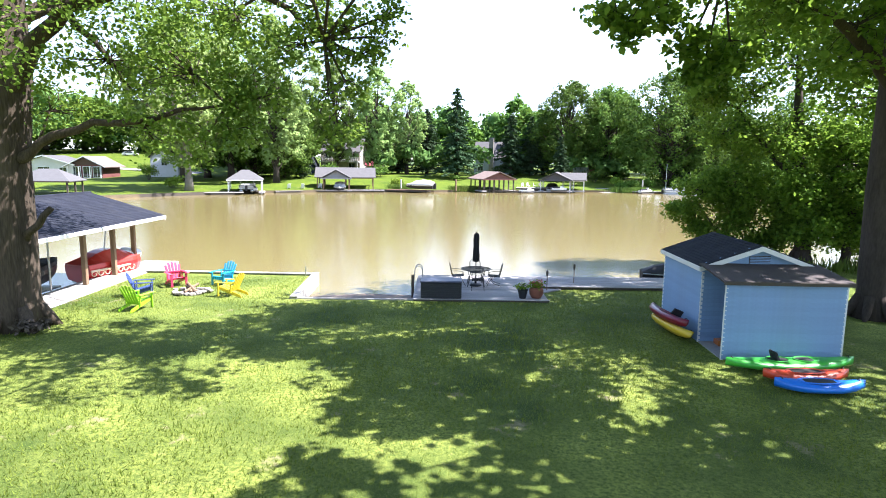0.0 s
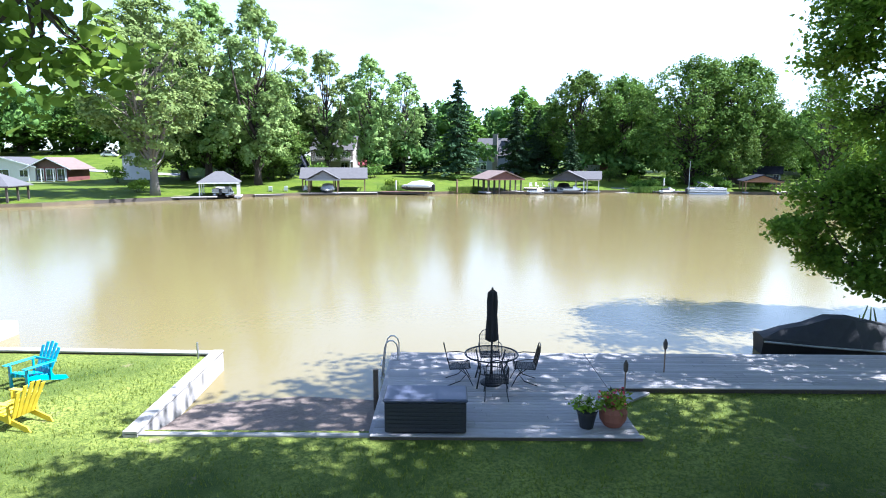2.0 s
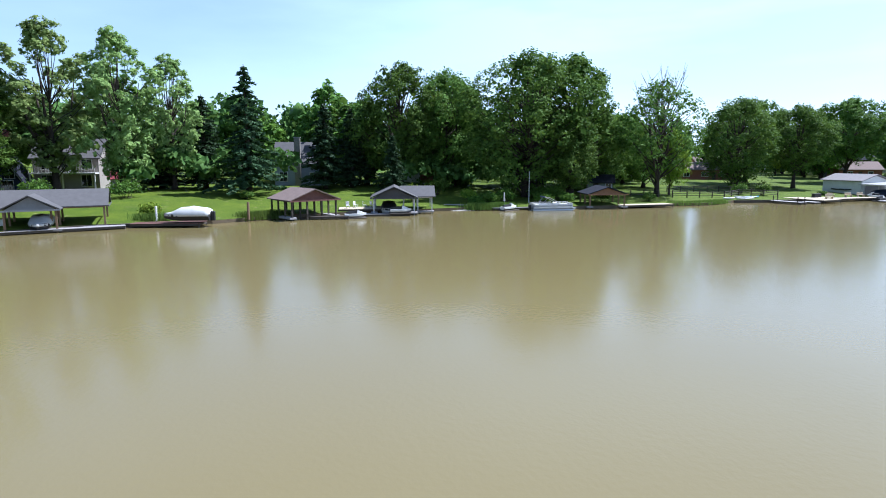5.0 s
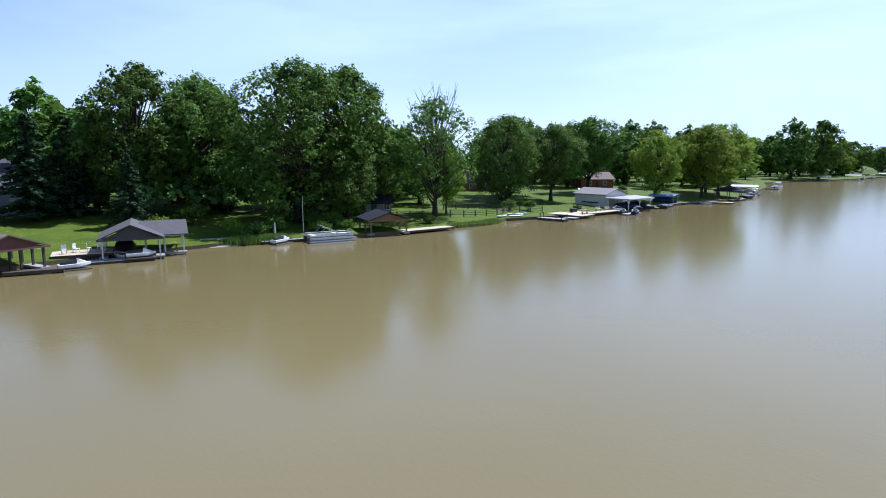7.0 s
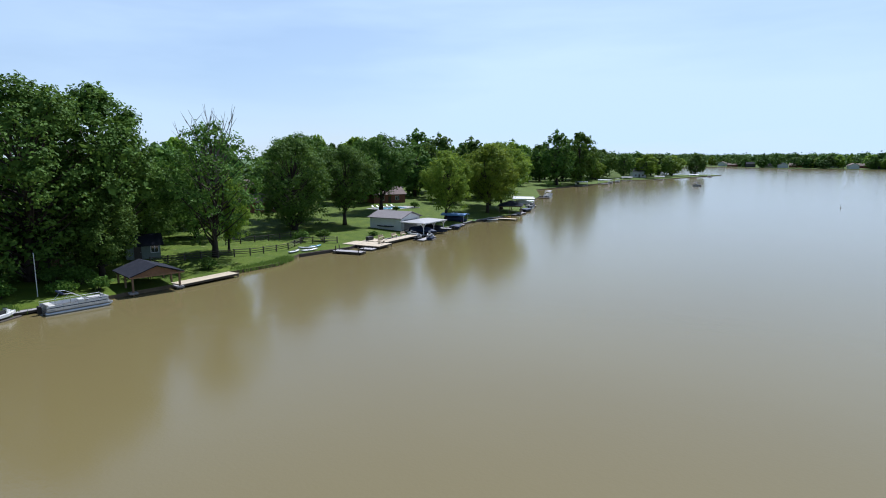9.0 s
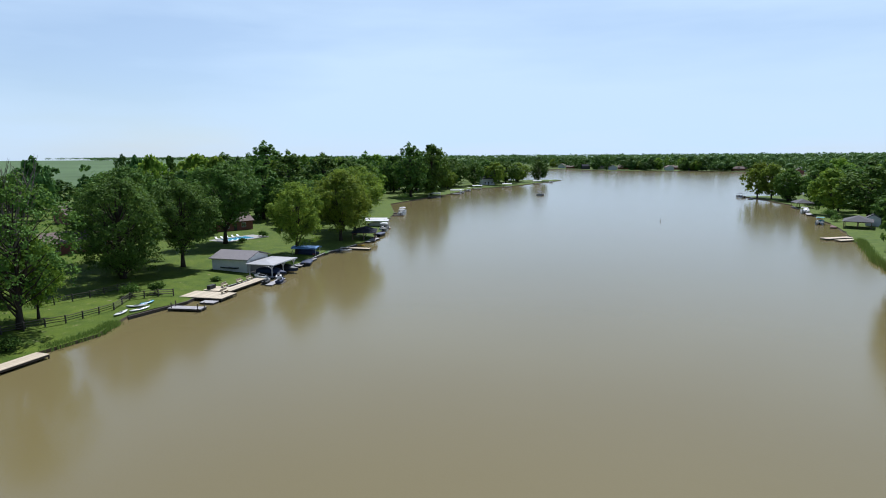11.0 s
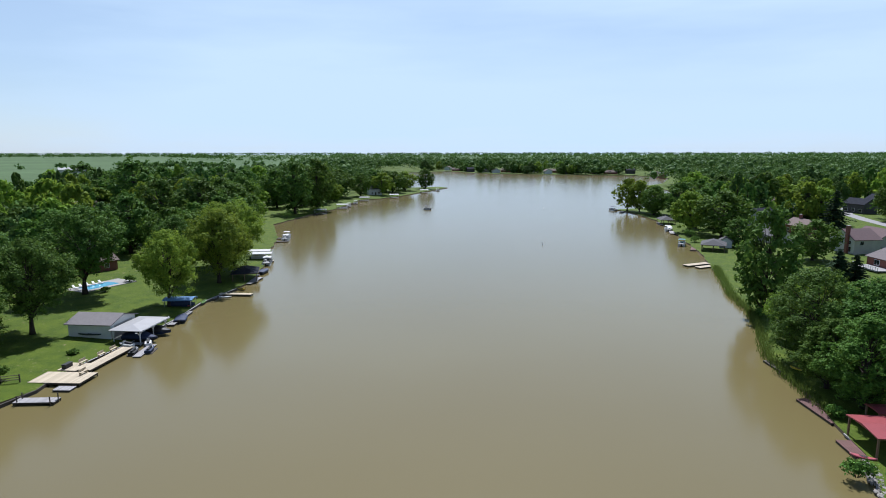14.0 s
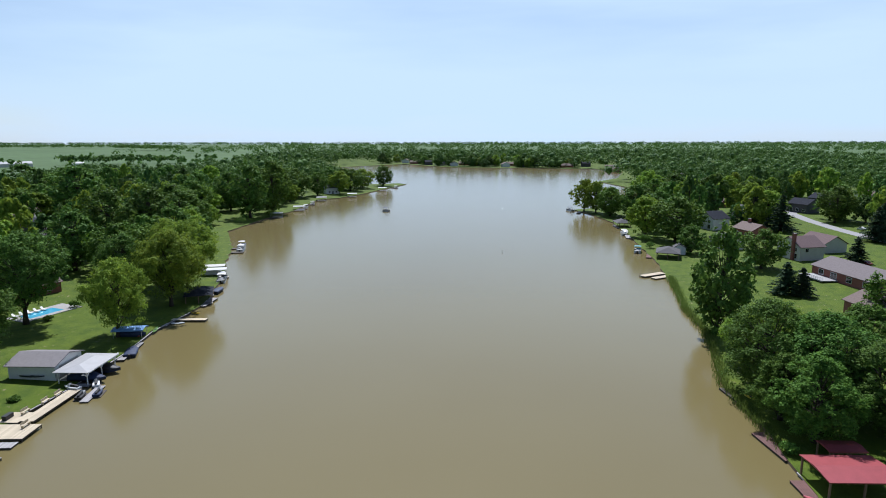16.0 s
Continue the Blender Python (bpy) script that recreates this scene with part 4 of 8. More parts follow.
def scatter(rng, x0, x1, y0, y1, n, keep):
    p = np.column_stack([rng.uniform(x0, x1, n), rng.uniform(y0, y1, n)])
    d, land = shore_distance(p)
    p = p[land & (d > 5)]
    p = np.array([q for q in p if keep(q[0], q[1])])
    z = land_height(p)
    return [(x, y, zz, rng.uniform(8, 21), rng.uniform(3.6, 8.5)) for (x, y), zz in zip(p, z)]


_r = np.random.default_rng(31)
near_spots = scatter(_r, 150, 620, 150, 420, 900, lambda x, y: y > np.interp(x, [150, 200, 240, 290, 345, 420, 620], [182, 163, 166, 184, 186, 172, 146]) and y < np.interp(x, [150, 300, 620], [270, 330, 420]))
back_spots = scatter(_r, -160, 112, 155, 235, 420, lambda x, y: y > np.interp(x, [-160, -60, 0, 60, 112], [128, 166, 172, 168, 180]) and not (-108 < x < -54 and y < 200))
back_spots += scatter(_r, -190, -110, 118, 175, 60, lambda x, y: True)
back_spots += scatter(_r, -150, -50, 205, 260, 110, lambda x, y: True)
back_spots = [(x, y, z, max(h, 13), r) for x, y, z, h, r in back_spots]
for _x in list(range(-54, -42, 3)) + list(range(-11, 12, 3)) + list(range(30, 80, 3)):
    _y = (150 if _x > -64 else 143) + 4 * math.sin(_x * 1.3)
    back_spots.append((_x, _y, ground_z(_x, _y), 6.5 + 1.5 * math.sin(_x * 0.7), 3.6))
for _x in range(-150, -48, 4):
    back_spots.append((_x, 203 + 5 * math.sin(_x), ground_z(_x, 203) - 3.2, 7.5 + 2 * math.sin(_x * 0.6), 4.2))
woods("woods_north", "dense dark trees behind the northern gardens", back_spots, 40, 0.95, 190, 6, 2)
near_spots += scatter(_r, 190, 620, -300, -20, 900, lambda x, y: y < np.interp(x, [190, 250, 330, 400, 620], [-80, -90, -50, -75, -110]) and not (-134 < y + 0.1 * (x - 290) < -94 and x < 400))
near_spots += scatter(_r, 120, 200, -260, -66, 60, lambda x, y: True)
near_spots = [(x, y, z, h, r * 1.08) for x, y, z, h, r in near_spots]
# the nearest of these stand as trees of their own, crown beside crown with gaps between
standing, beyond, HOMES = [], [], [(297, -60), (272, -66), (258, -48), (240, -76), (227, -60), (190, -58), (240, 215), (180, 178)]
SUBURB = [(330, -92), (352, -132), (388, -98), (300, -150), (335, -172), (382, -160), (426, -128), (452, -96), (448, -168), (268, -142), (236, -128), (410, -204), (350, -208), (300, -198), (262, -184), (215, -160), (214, 236), (262, 232), (176, 226), (300, 262), (352, 232)]
HOMES += SUBURB
for x, y, z, h, r in near_spots:
    if x > 470 or y < -210 or y > 330:
        beyond.append((x, y, z, h, r))
    elif math.sin(x * 0.045 + 0.6) * math.sin(y * 0.06 + 1.0) > 0.45:
        continue
    elif len(standing) < 250 and all(math.hypot(x - q[0], y - q[1]) > 0.72 * (r + q[4]) for q in standing) and all(math.hypot(x - a, y - b) > 9 + r for a, b in HOMES):
        standing.append((x, y, z, h, r))
for _i, (x, y, z, h, r) in enumerate(standing):
    _k = ("wood_a", "wood_b", "wood_l", "wood_b", "wood_l")[_i % 5]
    _o = plant(_k, x, y, z + h, r, _i * 77 % 360)
    if _k not in PLACED:
        PLACED[_k] = _o.matrix_basis.copy()
near_spots = beyond
woods("woods_near", "mixed green trees between the lakeside houses", near_spots, 41, 1.05, 145, 7, 1)
mid_spots = scatter(_r, 560, 1500, -700, 500, 2100, lambda x, y: y < np.interp(x, [560, 1500], [330, 480]))
mid_spots += scatter(_r, 150, 620, -900, -290, 700, lambda x, y: True)
mid_spots += scatter(_r, -600, -130, 80, 260, 160, lambda x, y: y > 100)
mid_spots = [(x, y, z, h, r * 1.75) for x, y, z, h, r in mid_spots]
woods("woods_middle", "green treetops stretching away from the lake", mid_spots, 42, 1.7, 76, 5, 1)
far_spots = [(x, y, 2, h * 1.1, r * 2.2) for x, y, z, h, r in scatter(_r, 1500, 4300, -3200, 1000, 2600, lambda x, y: True)]
far_spots += [(2560 + 90 * _r.random() - 0.08 * (y - 1600), y, 2, 16 + 4 * _r.random(), 13.0) for y in np.arange(1585, 2700, 4.0)]
far_spots += [(2380 + 0.86 * (y - 1440) + 80 * _r.random(), y, 2, 16 + 4 * _r.random(), 13.0) for y in np.arange(1030, 1450, 3.0)]
far_spots += [(3500 + 500 * _r.random(), y, 2, 17 + 4 * _r.random(), 18.0) for y in np.arange(1000, 4200, 6.0)]
far_spots += [(1002 - 0.34 * (y - 556) + 12 * _r.random(), y, 2, 10 + 6 * _r.random(), 7.0) for y in np.arange(520, 690, 3.0)]
far_spots += [(x, y, 2, h * 0.9, r) for x, y, z, h, r in scatter(_r, 500, 1100, 340, 900, 260, lambda x, y: (abs(y - 560 - 0.15 * x) < 14) or (x > 850 and y < 520))]
woods("woods_far", "hazy line of woods along the horizon", far_spots, 43, 4.0, 22, 3, 0)


# ---- the big trees of the near garden ----
BEFORE_GARDEN = set(bpy.data.objects)


def near_tree(name, label, base, trunk, limbs, clusters, leaf, leaf_m, seed, bark=None, broad=False, more=1.0):
    """trunk and limbs: (points, radii); clusters: (x, y, z, radius, leaves), with twigs that bear the leaves."""
    rng = np.random.default_rng(seed)
    bx, by, bz = base
    ob = thing(name, base, label, "tree")
    o = Vector(base)
    bm = bmesh.new()
    tube(bm, [Vector(p) - o for p in trunk[0]], trunk[1], 14)
    for k in range(7):
        a = k * 0.9 + 0.3
        r0 = trunk[1][0]
        tube(bm, [(math.cos(a) * r0 * 0.55, math.sin(a) * r0 * 0.55, 0.75), (math.cos(a) * r0 * 1.0, math.sin(a) * r0 * 1.0, 0.22), (math.cos(a) * r0 * 1.3, math.sin(a) * r0 * 1.3, -0.06)], [r0 * 0.26, r0 * 0.2, r0 * 0.08], 6)
    part("trunk", bm, bark or M_BARK, ob, smooth=True)
    for pts, rad in limbs:
        q = [Vector(p) - o for p in pts]
        fine, fr = [], []
        for i in range(len(q) - 1):
            for s in range(3):
                t = s / 3
                w = Vector(rng.normal(0, 0.06, 3)) if (i or s) else Vector()
                fine.append(q[i].lerp(q[i + 1], t) + w)
                fr.append(rad[i] + (rad[i + 1] - rad[i]) * t)
        fine.append(q[-1])
        fr.append(rad[-1])
        part("limb", T(fine, fr, 8), bark or M_BARK, ob, smooth=True)
    limb_pts = np.array([np.array(p) for pts, _ in limbs for p in pts])
    tw = bmesh.new()
    cs, ns, sz = [], [], []
    for x, y, z, r, n in clusters:
        n = int(n * more)
        c = np.array([x, y, z])
        root = limb_pts[np.argmin(np.linalg.norm(limb_pts - c, axis=1))]
        k = max(6, n // 42)
        d = rng.normal(0, 1, (k, 3))
        d /= np.linalg.norm(d, axis=1, keepdims=True)
        twig = c + d * (r * rng.uniform(0.15, 1.0, k) ** 0.6)[:, None] * np.array([1, 1, 0.75])
        hub = c * 0.8 + root * 0.2
        tube(tw, [Vector(root) - o, Vector(hub) - o], [0.05, 0.03], 5, cap=False)
        for t in twig:
            mid = (hub + t) / 2 + rng.normal(0, 0.12, 3)
            tube(tw, [Vector(hub) - o, Vector(mid) - o, Vector(t) - o], [0.025, 0.015, 0.006], 3, cap=False)
            m = int(n / k)
            s = rng.normal(0, 1, (m, 3)) * np.array([0.34, 0.34, 0.26]) * min(1.0, 0.5 + r * 0.22)
            cs.append(t + s - np.array(base))
            ns.append(np.tile([0.0, 0.0, 0.7], (m, 1)))
            sz.append(np.full(m, leaf))
    tagged(part("branchwork", tw, bark or M_BARK, ob), kind="stuff")
    v, f = broad_leaves(np.vstack(cs), np.vstack(ns), np.concatenate(sz), rng) if broad else leaf_cloud(np.vstack(cs), np.vstack(ns), np.concatenate(sz), rng, 1.25, 0.16)
    part("foliage", arrays_mesh("foliage", v, f, leaf_m), None, ob)
    return ob


near_tree("cottonwood_tree", "massive old cottonwood with furrowed bark and hanging leafy limbs", (-12.75, 18.6, 0.45),
          ([(-12.75, 18.6, 0.3), (-12.75, 18.6, 1.4), (-12.6, 18.6, 3.5), (-12.65, 18.6, 5.6), (-12.4, 18.7, 8), (-12.2, 18.8, 12), (-12, 19, 17)], [0.98, 0.78, 0.70, 0.73, 0.7, 0.42, 0.12]),
          [([(-12.75, 18.6, 5.2), (-11.4, 18.4, 6.1), (-9.6, 18.2, 6.7), (-7.7, 18.0, 6.8), (-5.5, 17.7, 7.2)], [0.24, 0.14, 0.105, 0.08, 0.03]),
           ([(-12.75, 18.6, 7.0), (-11.3, 18.2, 8.6), (-9.9, 17.8, 9.8), (-7.5, 17.4, 10.4), (-4.2, 17, 10.0), (-2.6, 16.8, 8.8)], [0.34, 0.26, 0.2, 0.15, 0.09, 0.03]),
           ([(-9.9, 17.8, 9.8), (-9.0, 17.9, 8.6), (-8.3, 18, 7.6)], [0.12, 0.07, 0.03]),
           ([(-12.4, 18.7, 8.5), (-13.6, 17, 10.5), (-14.8, 15, 12.5)], [0.28, 0.2, 0.07]),
           ([(-12.5, 18.4, 2.75), (-11.7, 18.2, 3.4), (-11.0, 18.15, 4.2)], [0.13, 0.12, 0.09]),
           ([(-12.3, 18.7, 9.5), (-10, 20.5, 11.5), (-7, 22, 12.5)], [0.25, 0.17, 0.06])],
          [(-9.0, 18.2, 8.4, 2.0, 1250), (-6.6, 17.6, 8.2, 1.7, 1450), (-4.9, 17.2, 7.6, 1.4, 760), (-5.2, 17.0, 9.4, 1.5, 1258), (-3.3, 16.9, 8.7, 1.15, 600), (-2.5, 16.9, 7.2, 0.85, 330),
           (-2.9, 17.0, 9.9, 1.2, 719), (-7.8, 17.2, 10.2, 2.0, 1200), (-10.5, 16.8, 10.4, 2.3, 1100), (-12.6, 15.8, 9.6, 2.0, 650), (-8.3, 18.4, 6.5, 1.2, 719), (-6.4, 18.0, 6.2, 0.9, 449),
           (-11.2, 18.9, 7.3, 1.3, 629), (-2.3, 17.0, 6.5, 0.6, 260), (-8.5, 20.5, 11.5, 2.6, 900), (-14.5, 15.2, 12.2, 2.8, 1300), (-11.8, 18.8, 14, 3.6, 1900), (-6.5, 22, 12.8, 2.6, 1258),
           # the clusters near z 11 to 12 are out of view, added to cast shade
           (-1.5, 13.2, 11.2, 1.6, 449), (-4.0, 13.6, 11.6, 1.8, 629), (0.4, 15.4, 12.0, 1.4, 377), (-2.4, 10.6, 11.4, 1.3, 295), (-6.5, 14.2, 11.8, 1.8, 629), (-9.5, 24, 12, 2.4, 809), (-10.2, 14.5, 8.6, 1.5, 809), (-13.6, 13.8, 7.9, 1.2, 539), (-1.85, 16.9, 9.23, 0.6, 260), (-0.81, 16.9, 9.51, 0.5, 220), (-1.43, 16.9, 8.37, 0.5, 230), (-1.97, 16.9, 7.57, 0.45, 200), (-2.74, 16.9, 9.16, 0.6, 260), (-1.04, 16.9, 8.94, 0.45, 190), (-2.17, 16.9, 8.44, 0.45, 200), (-4.88, 16.9, 7.03, 0.6, 260), (-4.56, 16.9, 6.4, 0.5, 170), (-3.98, 16.9, 7.41, 0.6, 220), (-4.97, 16.9, 7.63, 0.6, 260), (-5.27, 16.9, 6.37, 0.6, 240)],
          0.105, M_LEAF_NEAR, 51, M_BARK_NEAR, True, more=1.02)

near_tree("maple_tree", "tall maple with a straight dark trunk behind the garden shed", (15.7, 21.2, 0.45),
          ([(15.7, 21.2, 0.3), (15.7, 21.2, 1.2), (15.55, 21.2, 5), (15.5, 21.1, 9), (15.3, 21, 14), (15, 21, 20)], [0.72, 0.52, 0.46, 0.42, 0.28, 0.08]),
          [([(15.8, 21.1, 8.0), (13.8, 20.4, 9.6), (11.2, 19.4, 10.6), (8.2, 18, 11.0)], [0.24, 0.18, 0.11, 0.03]),
           ([(15.7, 21.1, 9.5), (13, 18.2, 11.5), (9.5, 16, 12.5), (5.8, 15.2, 11.2)], [0.24, 0.17, 0.1, 0.03]),
           ([(15.5, 21, 10.5), (16.5, 17.5, 12.5), (17, 14, 13.5)], [0.22, 0.14, 0.05]),
           ([(15.5, 21, 11), (11, 20, 13.2), (6.5, 18.6, 13.8), (2.5, 17.6, 14.0), (-0.8, 17.2, 13.6)], [0.22, 0.16, 0.11, 0.06, 0.02]),
           ([(15.5, 21, 11.5), (12.5, 23.5, 13.5), (9, 25.5, 14.5)], [0.2, 0.13, 0.05])],
          # most clusters above z 12 are unseen, added to shade lawn and deck
          [(13.4, 20.2, 10.2, 2.2, 850), (14.2, 19.0, 15.4, 2.3, 1100), (17.4, 18.4, 15.6, 2.4, 2500), (18.2, 20.6, 15.8, 2.3, 2200), (10.6, 19.2, 10.9, 1.9, 1000), (8.4, 18.0, 10.9, 1.4, 1000), (6.0, 15.4, 10.6, 1.2, 800), (5.2, 15.6, 9.7, 0.55, 260), (6.9, 16.4, 11.8, 1.6, 900),
           (15.6, 19.0, 9.6, 2.3, 800), (10.5, 15.8, 12.6, 2.6, 800), (14.5, 16.5, 12.2, 3.0, 1300), (17, 14, 13.2, 3.2, 1700), (12, 23.5, 13.8, 3.0, 1700), (9, 25.5, 14.6, 2.8, 1500),
           (15, 21, 16, 4.0, 2400), (18.5, 22, 12, 3.0, 1500), (17.5, 19.5, 8.4, 1.6, 500), (6.5, 24, 15.2, 2.4, 1200), (10.5, 23, 13.6, 2.6, 1500), (13.5, 26, 13.4, 3.0, 1800), (9.5, 27.0, 14.2, 2.4, 1300), (16.5, 24.5, 11, 3.0, 1800), (19.5, 20, 10, 3.0, 1700), (18.5, 25.5, 8.5, 2.6, 1400), (13.6, 18.2, 13.6, 2.8, 900), (7.6, 21.2, 15.0, 2.2, 1000), (20.5, 23.5, 14, 3.2, 1500), (19, 20, 11.4, 3.0, 2000), (16.5, 23, 9.6, 2.4, 1500), (21.5, 17.5, 12, 3.0, 1600), (14.5, 27.5, 11.6, 2.2, 1200), (6.5, 18.5, 12.6, 1.6, 560), (4.5, 16.8, 12.8, 1.5, 520), (3.0, 19.0, 13.4, 1.6, 520), (1.2, 17, 13.0, 1.4, 440), (5.0, 20.2, 13.8, 1.5, 520), (2.4, 14.6, 12.6, 1.3, 380), (7.5, 14.2, 12.8, 1.6, 480), (-0.8, 18.6, 13.6, 1.3, 380), (-1.0, 15.6, 12.8, 1.1, 300), (8.5, 20.0, 13.6, 1.6, 520), (17.5, 27.5, 10.6, 2.6, 1500), (4.78, 17.5, 9.65, 0.5, 240), (5.56, 17.5, 9.35, 0.55, 280), (6.45, 17.5, 9.79, 0.7, 330), (7.19, 17.5, 8.91, 0.6, 300), (7.62, 17.5, 8.17, 0.5, 240), (8.36, 17.5, 8.61, 0.7, 330), (16.5, 21.5, 15.5, 3.0, 1500), (19.5, 22.5, 17, 3.4, 1500), (22, 21.5, 16, 3.2, 1300), (24.5, 24, 15, 3, 1200), (20, 26, 15.5, 3.2, 1300), (16, 26.5, 16, 3, 1200), (12.5, 25, 16.2, 2.8, 1100), (5.3, 20.9, 14.8, 1.7, 1700), (8.7, 21.2, 15.7, 1.8, 1900), (12.1, 21.4, 16.6, 1.8, 1900), (13.5, 21.5, 14.8, 1.7, 1800), (16.6, 22.0, 15.7, 1.9, 2200), (19.7, 22.6, 16.6, 1.9, 2200), (16.3, 19.9, 14.8, 1.2, 700), (5.7, 17.6, 15.7, 1.3, 1000), (8.9, 16.8, 16.6, 1.4, 1000), (2.7, 18.9, 14.8, 1.3, 1000), (11.3, 15.6, 15.7, 1.2, 700), (22.5, 29.0, 16.6, 1.9, 1800), (18.5, 25.9, 14.8, 1.3, 800)],
          0.17, M_LEAF_GARDEN, 52, broad=True)

near_tree("waterside_tree", "leaning green tree with low sweeping branches over the water", (19.6, 32.2, 0.45),
          ([(19.6, 32.2, 0.2), (19.7, 32.2, 1.5), (19.4, 32.4, 4), (19.2, 32.8, 8), (19, 33.2, 13)], [0.55, 0.4, 0.34, 0.25, 0.06]),
          [([(19.6, 32.3, 2.4), (18.3, 32.9, 3.8), (16.8, 33.6, 4.4), (14.8, 34.5, 3.8)], [0.2, 0.14, 0.09, 0.03]),
           ([(19.4, 32.5, 4.5), (17.8, 33.2, 7.0), (16.4, 33.8, 8.8), (15.2, 34.2, 9.6)], [0.2, 0.14, 0.08, 0.03]),
           ([(19.5, 32.3, 3.5), (21.6, 32.6, 6.0), (23.5, 32.8, 8.2)], [0.2, 0.14, 0.05]),
           ([(21.6, 31.8, 0.2), (21.8, 31.8, 2.5), (22.6, 31.8, 5.0), (24.5, 31.6, 7.2)], [0.26, 0.2, 0.16, 0.05])],
          [(14.4, 34.7, 3.2, 1.0, 1000), (15.3, 34.4, 4.4, 1.5, 1700), (14.9, 34.6, 2.2, 0.8, 700), (16.9, 33.8, 4.6, 1.9, 2200), (17.0, 34.0, 2.9, 1.3, 1300), (19.3, 33.6, 4.2, 2.0, 2300),
           (16.2, 33.8, 7.2, 1.8, 1700), (15.0, 34.2, 9.4, 1.5, 1000), (17.2, 33.6, 9.8, 2.0, 900), (19.4, 33.2, 11.5, 2.4, 700), (18.8, 33.2, 7.2, 2.2, 1200), (21.5, 32.8, 9.0, 2.4, 800),
           (22.0, 32.6, 5.8, 2.2, 2000), (23.8, 32.4, 8.0, 2.2, 700), (24.6, 31.8, 5.0, 2.4, 2000), (27, 31.4, 6.5, 3.0, 2200), (26.5, 31.4, 3.0, 2.0, 1600), (30, 31, 5, 3.2, 2200),
           (18, 33.5, 13.6, 2.0, 1000), (21.5, 33, 13, 2.4, 500), (16.4, 34.2, 11.8, 1.4, 600), (25.5, 32, 11, 2.6, 500), (23, 33, 1.6, 1.2, 900), (20.2, 34.2, 2.4, 1.0, 800), (22.4, 30.2, 4.6, 1.8, 1700), (24.5, 29.4, 7.0, 2.2, 900), (25.2, 29.2, 3.4, 2.0, 1700), (28, 28, 5.5, 2.8, 2200), (27.5, 27.5, 9.5, 2.8, 1700), (21.6, 31.6, 2.6, 1.4, 1200), (23.6, 30.4, 10, 2.2, 500), (20.6, 31.2, 6.8, 1.6, 1300), (16.5, 31.4, 13, 2.6, 1500), (18.6, 34.4, 14.5, 2.6, 1300), (14.9, 33.7, 10.4, 1.4, 1000), (15.4, 34, 11.8, 1.5, 1000), (16.0, 33.7, 1.7, 1.1, 1000), (18.4, 31.4, 4.5, 1.5, 1300), (19.5, 31.2, 2.5, 1.4, 1300), (19.0, 31.4, 7, 1.4, 900), (21.2, 30.8, 4.6, 1.4, 1000), (17.4, 33.4, 1.2, 0.9, 700), (21, 33.2, 3.2, 2.2, 2200), (24, 33.4, 2.8, 2.2, 2000), (18.6, 33.4, 1.7, 1.1, 1000), (19.2, 32.6, 2.6, 1.3, 1200)],
          0.16, M_LEAF_GARDEN, 53, more=1.5)

# unseen trees added to shade the lawn; the last two only block sky
for _base, _seed, _cl in (((15.5, 7.0, 0.45), 54, [(12, 8.5, 10.5, 2.6, 884), (9.2, 11.5, 10.8, 2.2, 731), (8.5, 7.0, 11.0, 2.0, 561), (14, 12, 11, 2.8, 952), (13, 4.5, 12, 2.6, 680), (10.5, 14.0, 12.5, 2.2, 646), (16, 8, 13, 3.4, 1020), (6.6, 9.8, 11.8, 1.4, 255), (7.4, 13.2, 12.6, 1.6, 340), (16.5, 2, 12, 2.5, 510), (14.2, 9.2, 14.2, 2.8, 900), (17.8, 10.8, 14.4, 2.8, 900), (16.5, 6.2, 14.6, 2.6, 800)]),
                          ((-19.5, 8.0, 0.45), 55, [(-15.5, 9, 10.5, 2.6, 714), (-13.2, 12, 11.4, 2.0, 425), (-18, 11, 10, 3, 714), (-19, 7, 13, 3.5, 850), (-14.0, 6.0, 11.6, 2.2, 442)]),
                          ((24.0, 14.5, 0.45), 56, [(21, 16, 11, 3, 765), (21.3, 19.2, 15.2, 2.4, 700), (24.4, 19.6, 15.2, 2.4, 700), (20.5, 12, 12, 3, 765), (24, 15, 14, 4, 1020), (26, 18, 11, 3, 680), (20.5, 18.5, 13, 2.4, 510)]),
                          ((6.0, -5.0, 0.45), 57, [(4, -2.5, 11.5, 3.4, 1500), (-1, -4, 12, 3.2, 1300), (9, -1, 12, 3.2, 1300), (6, -8, 12.5, 4, 1500), (1, 1.0, 13, 3, 1200), (7, 3.5, 13.5, 2.6, 900), (5, -4, 16, 4, 1300), (11, -6, 12, 3, 900)]),
                          ((-9.0, -6.0, 0.45), 58, [(-9, -3, 12, 3.6, 1500), (-5, -5, 12.5, 3, 1200), (-12, -1, 12, 3.2, 1200), (-7, 1.0, 13.5, 3, 1100), (-9, -6, 15.5, 4, 1300), (-14, -6, 12, 3.4, 1000)])):
    _bx, _by, _bz = _base
    near_tree("shade_tree", "unseen tall broad-leaved tree added to shade the lawn and block sky", _base, ([(_bx, _by, 0.3), (_bx, _by, 1.5), (_bx - 0.1, _by, 6), (_bx, _by + 0.3, 14)], [0.7, 0.5, 0.42, 0.1]),
              [([(_bx, _by, 7 + 0.5 * i), ((_bx + c[0]) / 2, (_by + c[1]) / 2, (7 + c[2]) / 2 + 1), (c[0], c[1], c[2])], [0.2, 0.12, 0.04]) for i, c in enumerate(_cl[:5])], _cl, 0.30, M_LEAF_MAPLE, _seed, more=1.45 if _bx > 10 else 1.15)


# ---- near shore: sea wall, ramp, deck and boardwalk ----
LAWN = 0.45


